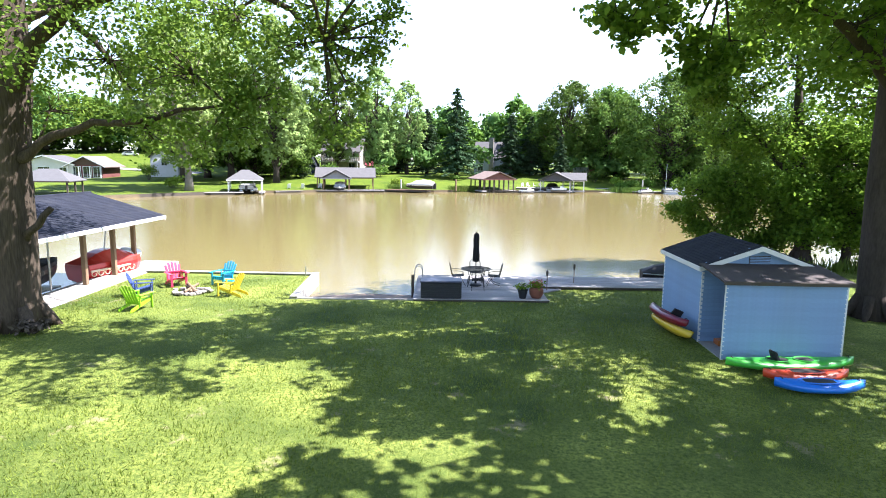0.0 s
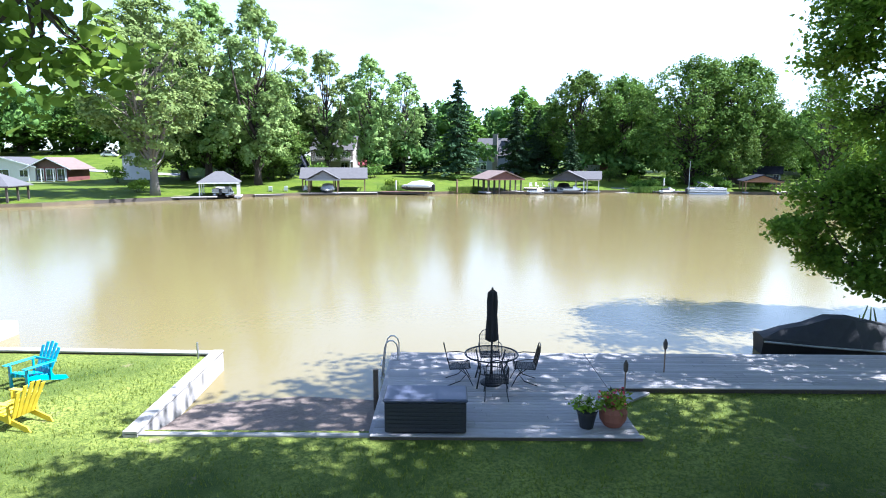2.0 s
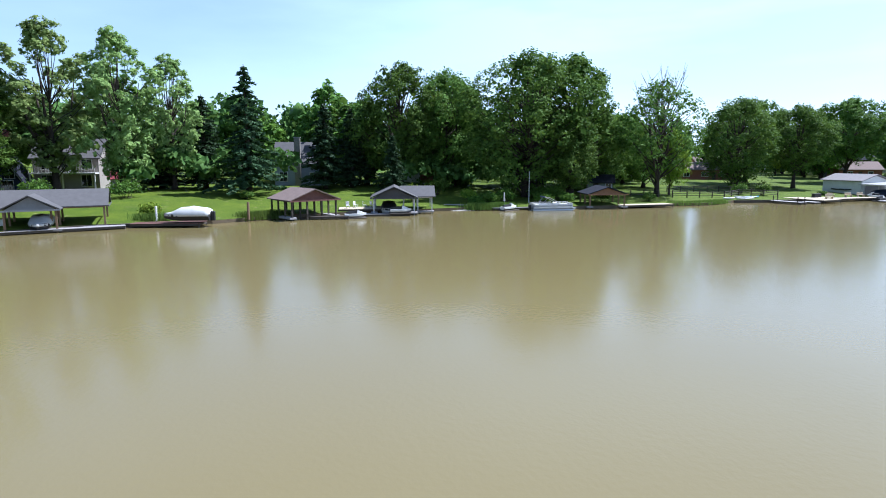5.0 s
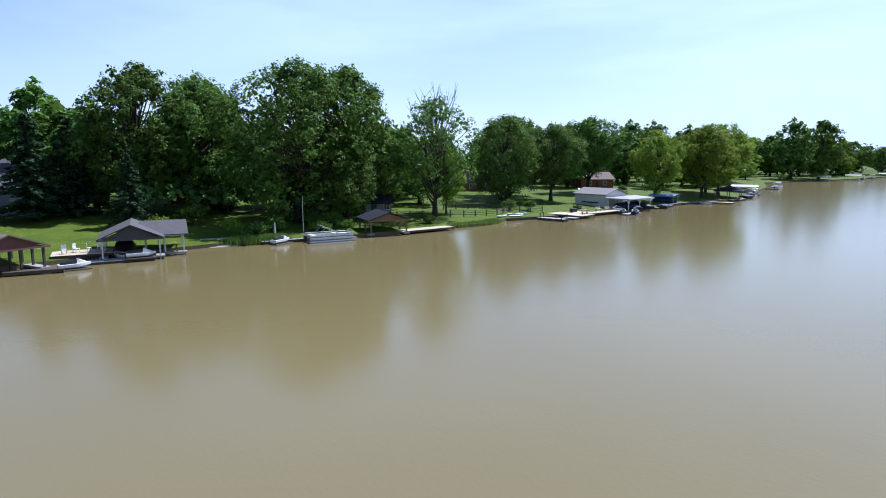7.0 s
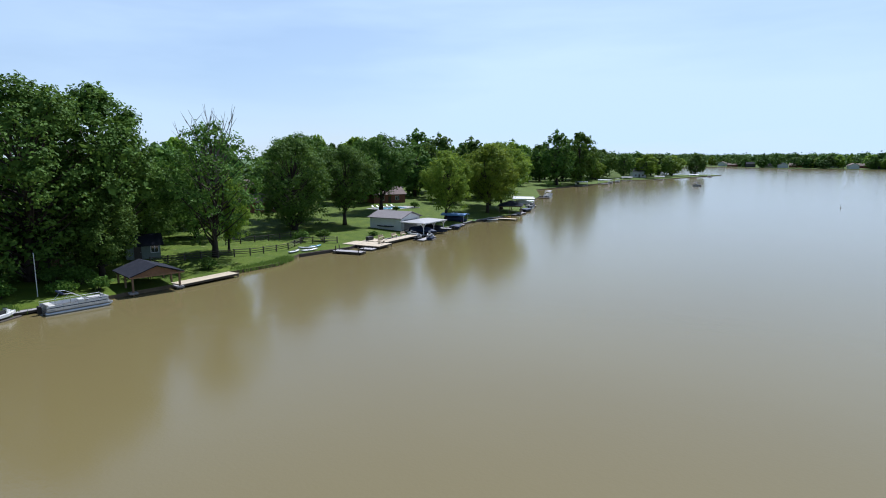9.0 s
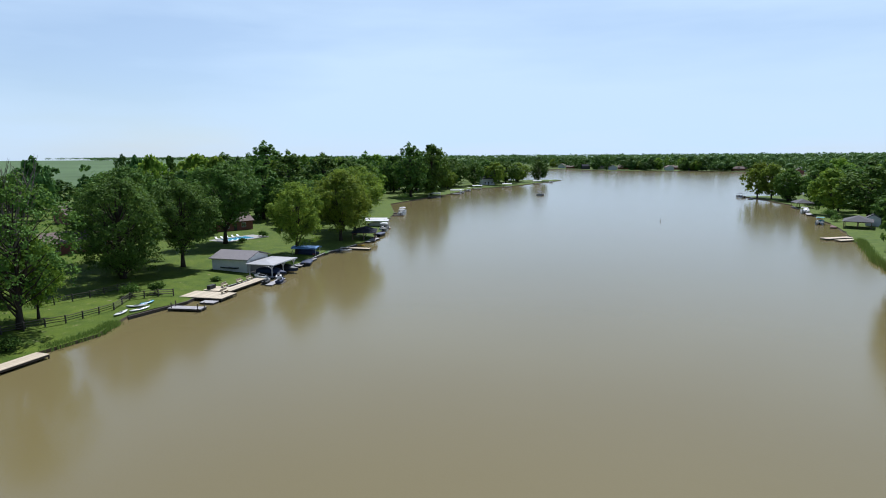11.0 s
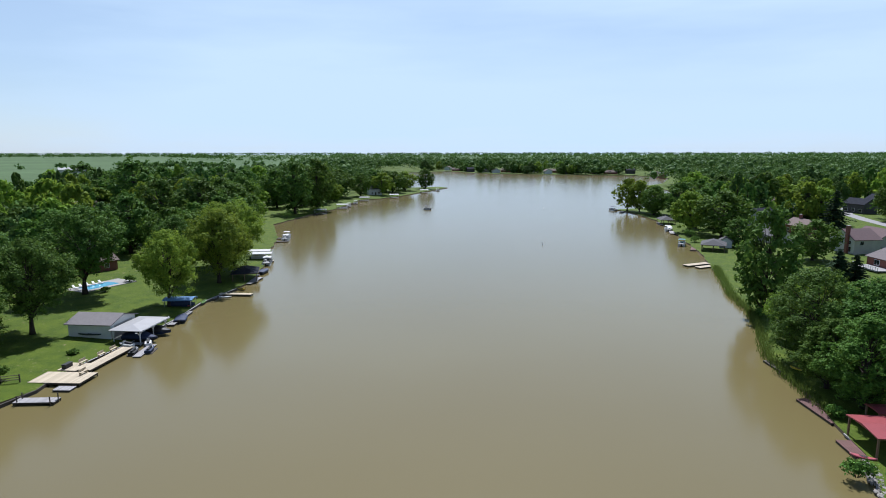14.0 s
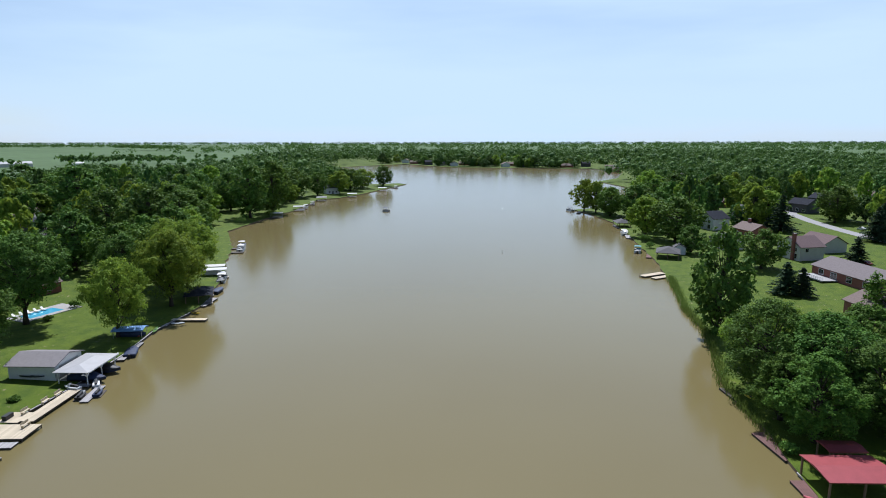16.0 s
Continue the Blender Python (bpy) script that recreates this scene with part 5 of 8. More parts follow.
def sea_wall(name, pts, top, label, w=0.22, cap_m=None, wall_m=None):
    ob = thing(name, (0, 0, 0), label, "sea wall", kind="structure")
    bm, cap = bmesh.new(), bmesh.new()
    for (x0, y0), (x1, y1) in zip(pts, pts[1:]):
        ln, a = math.hypot(x1 - x0, y1 - y0), math.atan2(y1 - y0, x1 - x0)
        m = Matrix.Translation((x0, y0, 0)) @ Matrix.Rotation(a, 4, "Z")
        box(bm, -w / 2, -w / 2, -1.4, ln + w / 2, w / 2, top - 0.08, m=m)
        box(cap, -w * 0.55, -w * 0.55, top - 0.06, ln + w * 0.55, w * 0.55, top, 0.012, m=m)
    part("wall", bm, wall_m or M_DARKWOOD, ob)
    part("cap", cap, cap_m or M_CONCRETE, ob)
    return ob


sea_wall("sea_wall_garden", [(-13.1, 27.85), (-5.35, 27.6)], 0.55, "low sea wall with a pale cap along the lawn")
sea_wall("sea_wall_ramp", [(-5.3, 27.55), (-5.12, 22.9)], 0.58, "pale concrete side wall of the boat ramp", 0.26, wall_m=M_CONCRETE)


def boat_ramp():
    ob = thing("boat_ramp", (0, 0, 0), "sloping concrete boat ramp running into the water", "boat ramp", kind="structure")
    bm = bmesh.new()
    slab(bm, [(-4.95, 22.95, 0.32), (-0.62, 22.95, 0.27), (-0.62, 28.5, -0.28), (-4.95, 28.5, -0.42)], 0.3)
    part("slope", bm, mat("ramp_gravel", (0.19, 0.145, 0.115), 0.85, vary=0.45, scale=1.5, bump=0.5, bump_scale=15, stain=0.6, stain_color=(0.10, 0.09, 0.07)), ob)
    part("front_kerb", B(-5.3, 22.82, 0.1, -0.56, 22.94, 0.5, 0.015), M_CONCRETE, ob)


boat_ramp()


def plank_field(ob, x0, x1, y0, y1, z, w, material, seed, gap=0.008):
    """Boards that run along x, each a piece of its own."""
    rng = random.Random(seed)
    n = int((y1 - y0) / w)
    shapes = {}
    for i in range(n):
        y = y0 + i * (y1 - y0) / n
        cuts = [x0] + sorted(rng.uniform(x0 + 0.8, x1 - 0.8) for _ in range(1 if x1 - x0 < 6 else 2)) + [x1]
        for a, b in zip(cuts, cuts[1:]):
            ww = (y1 - y0) / n - gap
            me = mesh_of("plank", B(0, 0, -0.035, b - a - 0.006, ww, 0, 0.005), material)
            part("plank", me, None, ob, at=pose(a, y, z + rng.uniform(-0.003, 0.003), rng.uniform(-0.3, 0.3), 0, 0))


deck = thing("deck", (0, 0, 0), "weathered grey wooden patio deck at the water's edge", "deck", kind="structure")
part("front_kerb", B(-0.55, 22.74, 0.0, 4.62, 22.86, 0.515, 0.01), M_DARKWOOD, deck)
part("kerb_cap", B(-0.55, 22.72, 0.515, 4.64, 22.84, 0.535, 0.004), M_PLANK, deck)
for _x in (-0.45, 1.2, 2.9, 4.5):
    part("joist", B(_x - 0.06, 22.9, -1.4, _x + 0.06, 27.7, 0.46), M_DARKWOOD, deck)
part("rim_joist", B(-0.58, 27.72, 0.18, 13.2, 27.8, 0.46), M_DARKWOOD, deck)
part("side_joist", B(-0.6, 22.86, 0.1, -0.52, 27.8, 0.48), M_PLANK, deck)
boardwalk = thing("boardwalk", (0, 0, 0), "weathered grey boardwalk along the lawn's edge", "boardwalk", kind="structure")
part("front_kerb", B(4.66, 25.14, 0.0, 13.2, 25.24, 0.56, 0.01), M_DARKWOOD, boardwalk)
part("kerb_cap", B(4.66, 25.08, 0.56, 13.2, 25.26, 0.59, 0.006), M_PLANK, boardwalk)
for _x in (6.0, 8.0, 10.0, 12.0, 13.0):
    part("joist", B(_x - 0.06, 25.3, -1.4, _x + 0.06, 27.7, 0.46), M_DARKWOOD, boardwalk)
slabbm = bmesh.new()
slab(slabbm, [(4.66, 24.35, 0.5), (5.5, 25.02, 0.5), (5.5, 25.08, 0.5), (4.66, 25.08, 0.5)], 0.12)
part("step", slabbm, M_PLANK, boardwalk)


# ---- garden shed ----
def lap_wall(ob, m, length, z0, z1, board, gable=None, material=None):
    """Overlapping boards on a wall plane: x along the wall, z up, out along -y."""
    n = round((z1 - z0) / board)
    for i in range(n):
        z = z0 + i * (z1 - z0) / n
        a, b = 0.0, length
        if gable:
            a, b = gable(z)
            if b - a < 0.15:
                continue
        bm = bmesh.new()
        prism(bm, [(0, 0), (b - a, 0), (b - a, board * 1.08), (0, board * 1.08)], 0.012)
        for v in bm.verts:
            if v.co.z < board * 0.5:
                v.co.y -= 0.024
        part("siding_board", bm, material or M_SIDING, ob, at=m @ Matrix.Translation((a, -0.013, z)))


def garden_shed():
    ob = thing("garden_shed", (8.17, 16.3, LAWN), "pale blue lap-sided garden shed with dark shingle roof and lean-to", "shed", rz=-2)
    w, d0, d1, eave, peak = 3.2, 1.65, 4.9, 2.28, 2.86
    mass = bmesh.new()
    box(mass, 0, d0, 0, w, d0 + 0.08, eave)
    box(mass, 0, d0 + 0.08, 0, 0.08, d1, eave)
    box(mass, w - 0.08, d0 + 0.08, 0, w, d1, eave)
    box(mass, 0.08, d1 - 0.08, 0, w - 0.08, d1, eave)
    prism(mass, [(0, eave), (w, eave), (w / 2, peak)], 0.08, Matrix.Translation((0, d0, 0)))
    prism(mass, [(0, eave), (w, eave), (w / 2, peak)], 0.08, Matrix.Translation((0, d1 - 0.08, 0)))
    part("wall", mass, M_SIDING, ob)
    lap_wall(ob, Matrix.Translation((0, d1, 0)) @ Matrix.Rotation(radians(-90), 4, "Z"), d1 - d0, 0.05, eave, 0.13)
    lap_wall(ob, Matrix.Translation((0, d0, 0)), w, 0.05, eave, 0.13)
    slope = (peak - eave) / (w / 2)
    lap_wall(ob, Matrix.Translation((0, d0, 0)), w, eave, peak, 0.13, gable=lambda z: ((z - eave) / slope + 0.06, w - (z - eave) / slope - 0.06))
    for side in (0, 1):
        bm = bmesh.new()
        x_e, x_r = (-0.14, w / 2) if side == 0 else (w + 0.14, w / 2)
        z_e = eave - 0.14 * slope + 0.09
        slab(bm, [(x_e, d0 - 0.16, z_e), (x_e, d1 + 0.12, z_e), (x_r, d1 + 0.12, peak + 0.09), (x_r, d0 - 0.16, peak + 0.09)], 0.06)
        roof = part("roof", bm, M_SHINGLE, ob)
        # shingle courses, each a thin lip
        for i in range(1, 14):
            t0 = i / 14
            xa, za = x_e + (x_r - x_e) * t0, z_e + (peak + 0.09 - z_e) * t0
            cb = bmesh.new()
            dx = (x_r - x_e) / 14 * 1.05
            slab(cb, [(xa, d0 - 0.155, za + 0.014), (xa, d1 + 0.115, za + 0.014), (xa + dx, d1 + 0.115, za + 0.003 + (peak + 0.09 - z_e) / 14), (xa + dx, d0 - 0.155, za + 0.003 + (peak + 0.09 - z_e) / 14)], 0.012)
            part("shingle_course", cb, M_SHINGLE, roof)
        fb = bmesh.new()
        prism(fb, [(x_e, z_e - 0.16), (x_e, z_e - 0.02), (x_r, peak + 0.07), (x_r, peak - 0.07)], 0.03, Matrix.Translation((0, d0 - 0.19, 0)))
        part("rake_board", fb, M_WHITE, ob, "white fascia board")
        if side == 0:
            part("eave_board", B(x_e - 0.025, d0 - 0.16, z_e - 0.15, x_e, d1 + 0.12, z_e - 0.01, 0.005), M_WHITE, ob, "white fascia board")
    # gable vent
    vent = part("gable_vent", B(w / 2 - 0.3, d0 - 0.05, eave + 0.06, w / 2 + 0.3, d0 - 0.03, eave + 0.36), M_DARKWOOD, ob)
    for i in range(6):
        part("slat", B(w / 2 - 0.29, d0 - 0.075, eave + 0.075 + i * 0.047, w / 2 + 0.29, d0 - 0.05, eave + 0.1 + i * 0.047), M_SIDING, vent)
    # lean-to in front: closed front and right side, open towards the left
    front_h = 2.13
    part("lean_to_wall", B(0.02, 0, 0, w - 0.05, 0.07, front_h), M_SIDING, ob)
    part("lean_to_side", B(w - 0.12, 0.07, 0, w - 0.05, d0 - 0.02, front_h), M_SIDING, ob)
    lap_wall(ob, Matrix.Identity(4), w - 0.05, 0.04, front_h, 0.125)
    bm = bmesh.new()
    slab(bm, [(-0.12, -0.12, front_h + 0.07), (w + 0.1, -0.12, front_h + 0.07), (w + 0.1, d0 - 0.02, eave + 0.12), (-0.12, d0 - 0.02, eave + 0.12)], 0.05)
    part("lean_to_roof", bm, M_LEANROOF, ob, "brown shingle lean-to roof")
    part("lean_to_fascia", B(-0.12, -0.145, front_h - 0.03, w + 0.1, -0.122, front_h + 0.06, 0.004), M_DARKWOOD, ob)
    for x, y in ((-0.02, -0.02), (-0.02, d0 - 0.03), (w - 0.07, -0.02)):
        part("corner_trim", B(x, y, 0, x + 0.07, y + 0.05, front_h, 0.004), M_WHITE, ob, "pale corner trim")
    part("back_corner_trim", B(-0.03, d1 - 0.05, 0, 0.04, d1 + 0.03, eave), M_WHITE, ob)
    part("floor_slab", B(0, 0, -0.12, w, d1, 0.03), M_CONCRETE, ob)
    part("interior_back", B(0.05, d0 - 0.02, 0.03, w - 0.15, d0 - 0.005, eave), M_SIDING, ob)


garden_shed()


# ---- kayaks ----
def kayak(name, label, color, length, width, place, rz, tilt=(0, 0), sit_on=False, seat=True, hull_color=None):
    ob = new(name)
    ob.matrix_basis = pose(*place, tilt[0], tilt[1], rz)
    tagged(ob, label, "kayak", "kayaks by the shed")
    m = plastic(name + "_plastic", color)
    secs = []
    for i in range(15):
        t = i / 14 * 2 - 1
        w = width / 2 * max(0.03, (1 - abs(t) ** 2.6)) ** 0.8
        rise = 0.10 * abs(t) ** 3
        deck_z = 0.26 + 0.08 * abs(t) ** 2
        keel = 0.02 + rise * 1.3
        secs.append([(t * length / 2, 0, keel), (t * length / 2, w * 0.72, keel + 0.05), (t * length / 2, w, keel + 0.15 - rise * 0.4), (t * length / 2, w * 0.86, deck_z - 0.03), (t * length / 2, w * 0.35, deck_z + 0.02),
                     (t * length / 2, -w * 0.35, deck_z + 0.02), (t * length / 2, -w * 0.86, deck_z - 0.03), (t * length / 2, -w, keel + 0.15 - rise * 0.4), (t * length / 2, -w * 0.72, keel + 0.05)])
    part("hull", loft(bmesh.new(), secs), m, ob, smooth=True)
    for x0, x1, ww in (((-0.5, 0.45, 0.62),) if not sit_on else ((-0.62, -0.05, 0.55), (0.1, 0.75, 0.5))):
        bm = bmesh.new()
        bmesh.ops.create_circle(bm, cap_ends=True, segments=22, radius=1)
        r = bmesh.ops.extrude_face_region(bm, geom=bm.faces[:])
        for v in bm.verts:
            v.co = Vector(((x0 + x1) / 2 + v.co.x * (x1 - x0) / 2, v.co.y * width / 2 * ww, 0.268))
        for g in r["geom"]:
            if isinstance(g, bmesh.types.BMVert):
                g.co.z += 0.022
        # black plate on the closed hull stands for the shade inside a cockpit
        part("cockpit", bm, M_RUBBER, ob, "black disc for the shaded cockpit opening")
        pts = [((x0 + x1) / 2 + math.cos(a) * (x1 - x0) / 2, math.sin(a) * width / 2 * ww, 0.295) for a in (2 * math.pi * k / 20 for k in range(21))]
        part("coaming", T(pts, 0.018, 5, cap=False), m, ob)
    if seat:
        part("seat", loft(bmesh.new(), [[(-0.42, -0.17, 0.30), (-0.42, 0.17, 0.30), (-0.36, 0.17, 0.31), (-0.36, -0.17, 0.31)], [(-0.50, -0.15, 0.50), (-0.50, 0.15, 0.50), (-0.45, 0.15, 0.51), (-0.45, -0.15, 0.51)]]), M_BLACKFABRIC, ob, "black seat back")
    for e in (-1, 1):
        part("carry_handle", T([(e * (length / 2 - 0.16), -0.05, 0.34), (e * (length / 2 - 0.13), 0, 0.38), (e * (length / 2 - 0.16), 0.05, 0.34)], 0.012, 5), M_RUBBER, ob)
    return ob


kayak("kayak", "lime green sit-on kayak lying on the grass by the shed", (0.06, 0.50, 0.05), 3.4, 0.78, (9.6, 15.55, LAWN), 3, sit_on=True)
kayak("kayak", "orange-red child's kayak lying on the grass", (0.80, 0.085, 0.03), 2.1, 0.6, (9.48, 14.66, LAWN), 1, seat=False)
kayak("kayak", "bright blue child's kayak lying on the grass", (0.02, 0.20, 0.75), 2.05, 0.62, (9.4, 13.98, LAWN), -3, seat=False)
kayak("kayak", "yellow kayak on its side against the shed wall", (0.70, 0.48, 0.03), 2.45, 0.7, (7.6, 18.75, LAWN + 0.1), 97, (30, 0), seat=False)
kayak("kayak", "dark red kayak leaning on a yellow one by the shed", (0.22, 0.006, 0.03), 2.3, 0.72, (7.6, 18.95, LAWN + 0.36), 97, (22, 0))
_pb = thing("garden_crate", (8.6, 17.4, LAWN + 0.03), "small rust-orange crate under the lean-to", "crate")
part("body", B(0, 0, 0, 0.55, 0.35, 0.16, 0.02), plastic("rust_orange", (0.45, 0.13, 0.03)), _pb)


# ---- adirondack chairs and fire pit ----
def adirondack(label, color, x, y):
    rz = math.degrees(math.atan2(23.72 - y, -9.4 - x)) + 90
    ob = thing("adirondack_chair", (x, y, LAWN), label, "chair", "chairs round the fire pit", rz=rz)
    m = plastic("chair_paint", color)
    for k in range(5):          # seat slats, front at -y
        t = k / 5
        part("seat_slat", B(-0.26, -0.30 + t * 0.52, 0.36 - t * 0.15, 0.26, -0.21 + t * 0.52, 0.385 - t * 0.15, 0.006), m, ob)
    for k in range(5):          # fanned back
        s = (k - 2) / 2
        h = 0.80 - 0.12 * s * s
        bm = bmesh.new()
        box(bm, -0.05, 0, 0, 0.05, 0.022, h, 0.008)
        part("back_slat", bm, m, ob, at=pose(s * 0.20, 0.22, 0.2, -24, s * 7, 0))
    for k in (-1, 1):
        part("armrest", B(k * 0.34 - 0.065, -0.40, 0.54, k * 0.34 + 0.065, 0.34, 0.565, 0.008), m, ob)
        part("front_leg", B(k * 0.29 - 0.045, -0.32, 0, k * 0.29 + 0.045, -0.285, 0.54, 0.006), m, ob)
        bm = bmesh.new()
        prism(bm, [(-0.30, 0.26), (-0.30, 0.38), (0.62, 0.10), (0.68, 0.0), (0.56, 0.0)], 0.028)
        part("rear_leg", bm, m, ob, at=pose(k * 0.255 + 0.014, 0, 0, 0, 0, 90))
        part("arm_post", B(k * 0.30 - 0.02, 0.22, 0.16, k * 0.30 + 0.02, 0.26, 0.54), m, ob)
    part("back_rail", B(-0.36, 0.30, 0.52, 0.36, 0.335, 0.58, 0.005), m, ob)
    return ob


adirondack("lime green adirondack chair on the lawn by the fire pit", (0.30, 0.62, 0.02), -10.15, 21.1)
adirondack("navy blue adirondack chair on the lawn by the fire pit", (0.03, 0.06, 0.22), -11.0, 23.1)
adirondack("raspberry red adirondack chair on the lawn by the fire pit", (0.62, 0.035, 0.10), -10.55, 25.0)
adirondack("turquoise blue adirondack chair on the lawn by the fire pit", (0.01, 0.36, 0.52), -8.75, 25.35)
adirondack("yellow adirondack chair on the lawn by the fire pit", (0.80, 0.58, 0.03), -7.75, 23.35)

fire_pit = thing("fire_pit", (-9.4, 23.75, LAWN), "ring of rough stones with charred logs on the grass", "fire pit")
_rg = random.Random(8)
_stones = []
for _k in range(3):
    _bm = bmesh.new()
    bmesh.ops.create_icosphere(_bm, subdivisions=1, radius=0.16)
    for _v in _bm.verts:
        _v.co = Vector((_v.co.x * _rg.uniform(0.9, 1.4), _v.co.y * _rg.uniform(0.8, 1.1), _v.co.z * _rg.uniform(0.5, 0.7)))
    _stones.append(mesh_of("stone", _bm, M_STONE))
for _k in range(17):
    _a = _k * 2 * math.pi / 17
    part("stone", _stones[_k % 3], None, fire_pit, at=pose(math.cos(_a) * _rg.uniform(0.5, 0.72), math.sin(_a) * _rg.uniform(0.46, 0.68), _rg.uniform(0.03, 0.09), _rg.uniform(-15, 15), 0, _rg.uniform(0, 360)) @ Matrix.Scale(_rg.uniform(0.65, 1.05), 4))
for _k in range(5):
    _a = _rg.uniform(0, 3.1)
    part("log", T([(-0.35 * math.cos(_a), -0.35 * math.sin(_a), 0.08), (0.35 * math.cos(_a), 0.35 * math.sin(_a), 0.14 + 0.05 * _k)], [0.06, 0.05], 7), M_POSTWOOD, fire_pit)
part("ash_bed", lathe([(0.5, 0.0), (0.48, 0.03), (0.1, 0.05)], 14), mat("ash", (0.12, 0.11, 0.10), 0.95, vary=0.4, scale=8), fire_pit)


# ---- deck furniture ----
def deck_box():
    ob = thing("deck_box", (0.5, 23.2, 0.535), "large dark resin deck storage box with a blue-grey lid", "storage box")
    part("body", B(-0.78, -0.34, 0.0, 0.78, 0.36, 0.60, 0.02), M_BOX, ob)
    for i in range(7):
        part("side_slat", B(-0.77, -0.355, 0.04 + i * 0.08, 0.77, -0.341, 0.105 + i * 0.08, 0.003), M_BOX, ob)
    part("lid", B(-0.81, -0.37, 0.602, 0.81, 0.39, 0.68, 0.03), M_BOXLID, ob)


deck_box()


def patio_table(x, y):
    ob = thing("patio_table", (x, y, 0.5), "round black wrought iron patio table on the deck", "table")
    rim = [(0.62 * math.cos(a), 0.62 * math.sin(a), 0.72) for a in (2 * math.pi * k / 28 for k in range(29))]
    part("rim", T(rim, 0.018, 6, cap=False), M_BLACKIRON, ob)
    bm = bmesh.new()
    for k in range(-9, 10):
        r = math.sqrt(max(0.0, 0.61 ** 2 - (k * 0.066) ** 2))
        tube(bm, [(k * 0.066, -r, 0.722), (k * 0.066, r, 0.722)], 0.006, 4)
        tube(bm, [(-r, k * 0.066, 0.728), (r, k * 0.066, 0.728)], 0.006, 4)
    part("mesh_top", bm, M_BLACKIRON, ob)
    for k in range(4):
        a = math.pi / 4 + k * math.pi / 2
        part("leg", T([(math.cos(a) * 0.5, math.sin(a) * 0.5, 0.71), (math.cos(a) * 0.38, math.sin(a) * 0.38, 0.4), (math.cos(a) * 0.5, math.sin(a) * 0.5, 0.0)], 0.018, 6), M_BLACKIRON, ob)
    part("shelf_ring", T([(0.34 * math.cos(a), 0.34 * math.sin(a), 0.3) for a in (2 * math.pi * k / 16 for k in range(17))], 0.012, 5, cap=False), M_BLACKIRON, ob)
    um = thing("patio_umbrella", (x, y, 0.5), "closed black canvas umbrella through the table", "umbrella")
    part("pole", T([(0, 0, 0.06), (0, 0, 2.26)], 0.022, 8), M_BLACKIRON, um)
    part("base", lathe([(0.26, 0), (0.26, 0.04), (0.2, 0.08), (0.05, 0.1), (0.04, 0.3)], 16), M_BLACKIRON, um)
    bm = lathe([(0.06, 1.02), (0.125, 1.06), (0.12, 1.3), (0.10, 1.65), (0.105, 1.98), (0.09, 2.19), (0.03, 2.25)], 16)
    for v in bm.verts:
        a = math.atan2(v.co.y, v.co.x)
        k = 1 + 0.22 * math.cos(a * 8)
        v.co.x *= k
        v.co.y *= k
    part("folded_canopy", bm, M_BLACKFABRIC, um)
    part("finial", lathe([(0.02, 2.25), (0.03, 2.28), (0.005, 2.31)], 8), M_BLACKIRON, um)


patio_table(1.95, 25.55)


def iron_chair(x, y, rz):
    ob = thing("patio_chair", (x, y, 0.5), "black wrought iron patio chair at the round table", "chair", "chairs round the patio table", rz=rz)
    r = 0.012
    part("seat_frame", T([(-0.24, -0.24, 0.43), (0.24, -0.24, 0.43), (0.25, 0.24, 0.41), (-0.25, 0.24, 0.41), (-0.24, -0.24, 0.43)], r, 5, cap=False), M_BLACKIRON, ob)
    bm = bmesh.new()
    for k in range(-5, 6):
        tube(bm, [(k * 0.045, -0.235, 0.432), (k * 0.045, 0.235, 0.412)], 0.007, 4)
        tube(bm, [(-0.24, k * 0.045, 0.428), (0.24, k * 0.045, 0.428)], 0.007, 4)
    part("seat_mesh", bm, M_BLACKIRON, ob)
    part("back_frame", T([(-0.24, 0.24, 0.41), (-0.24, 0.34, 0.82), (-0.16, 0.36, 0.93), (0, 0.365, 0.97), (0.16, 0.36, 0.93), (0.24, 0.34, 0.82), (0.24, 0.24, 0.41)], r, 5), M_BLACKIRON, ob)
    bm = bmesh.new()
    for k in range(-4, 5):
        tube(bm, [(k * 0.05, 0.25, 0.43), (k * 0.05, 0.355, 0.90)], 0.006, 4)
    for k in range(4):
        tube(bm, [(-0.24, 0.27 + k * 0.024, 0.52 + k * 0.1), (0.24, 0.27 + k * 0.024, 0.52 + k * 0.1)], 0.006, 4)
    part("back_mesh", bm, M_BLACKIRON, ob)
    for k in (-1, 1):
        part("armrest", T([(k * 0.25, 0.28, 0.66), (k * 0.29, 0.0, 0.66), (k * 0.27, -0.2, 0.62), (k * 0.25, -0.22, 0.43)], r, 5), M_BLACKIRON, ob)
        part("spring_leg", T([(k * 0.22, 0.05, 0.42), (k * 0.24, -0.14, 0.28), (k * 0.24, 0.0, 0.12), (k * 0.26, 0.3, 0.02)], r, 5), M_BLACKIRON, ob)
        part("front_leg", T([(k * 0.22, -0.05, 0.42), (k * 0.25, -0.2, 0.2), (k * 0.26, -0.3, 0.0)], r, 5), M_BLACKIRON, ob)
    return ob


first_chair = iron_chair(1.2, 25.6, 95)
for _x, _y, _a in ((2.72, 25.6, -92), (1.98, 26.4, 2), (2.0, 24.72, 178)):
    copy_thing(first_chair, pose(_x, _y, 0.5, 0, 0, _a))


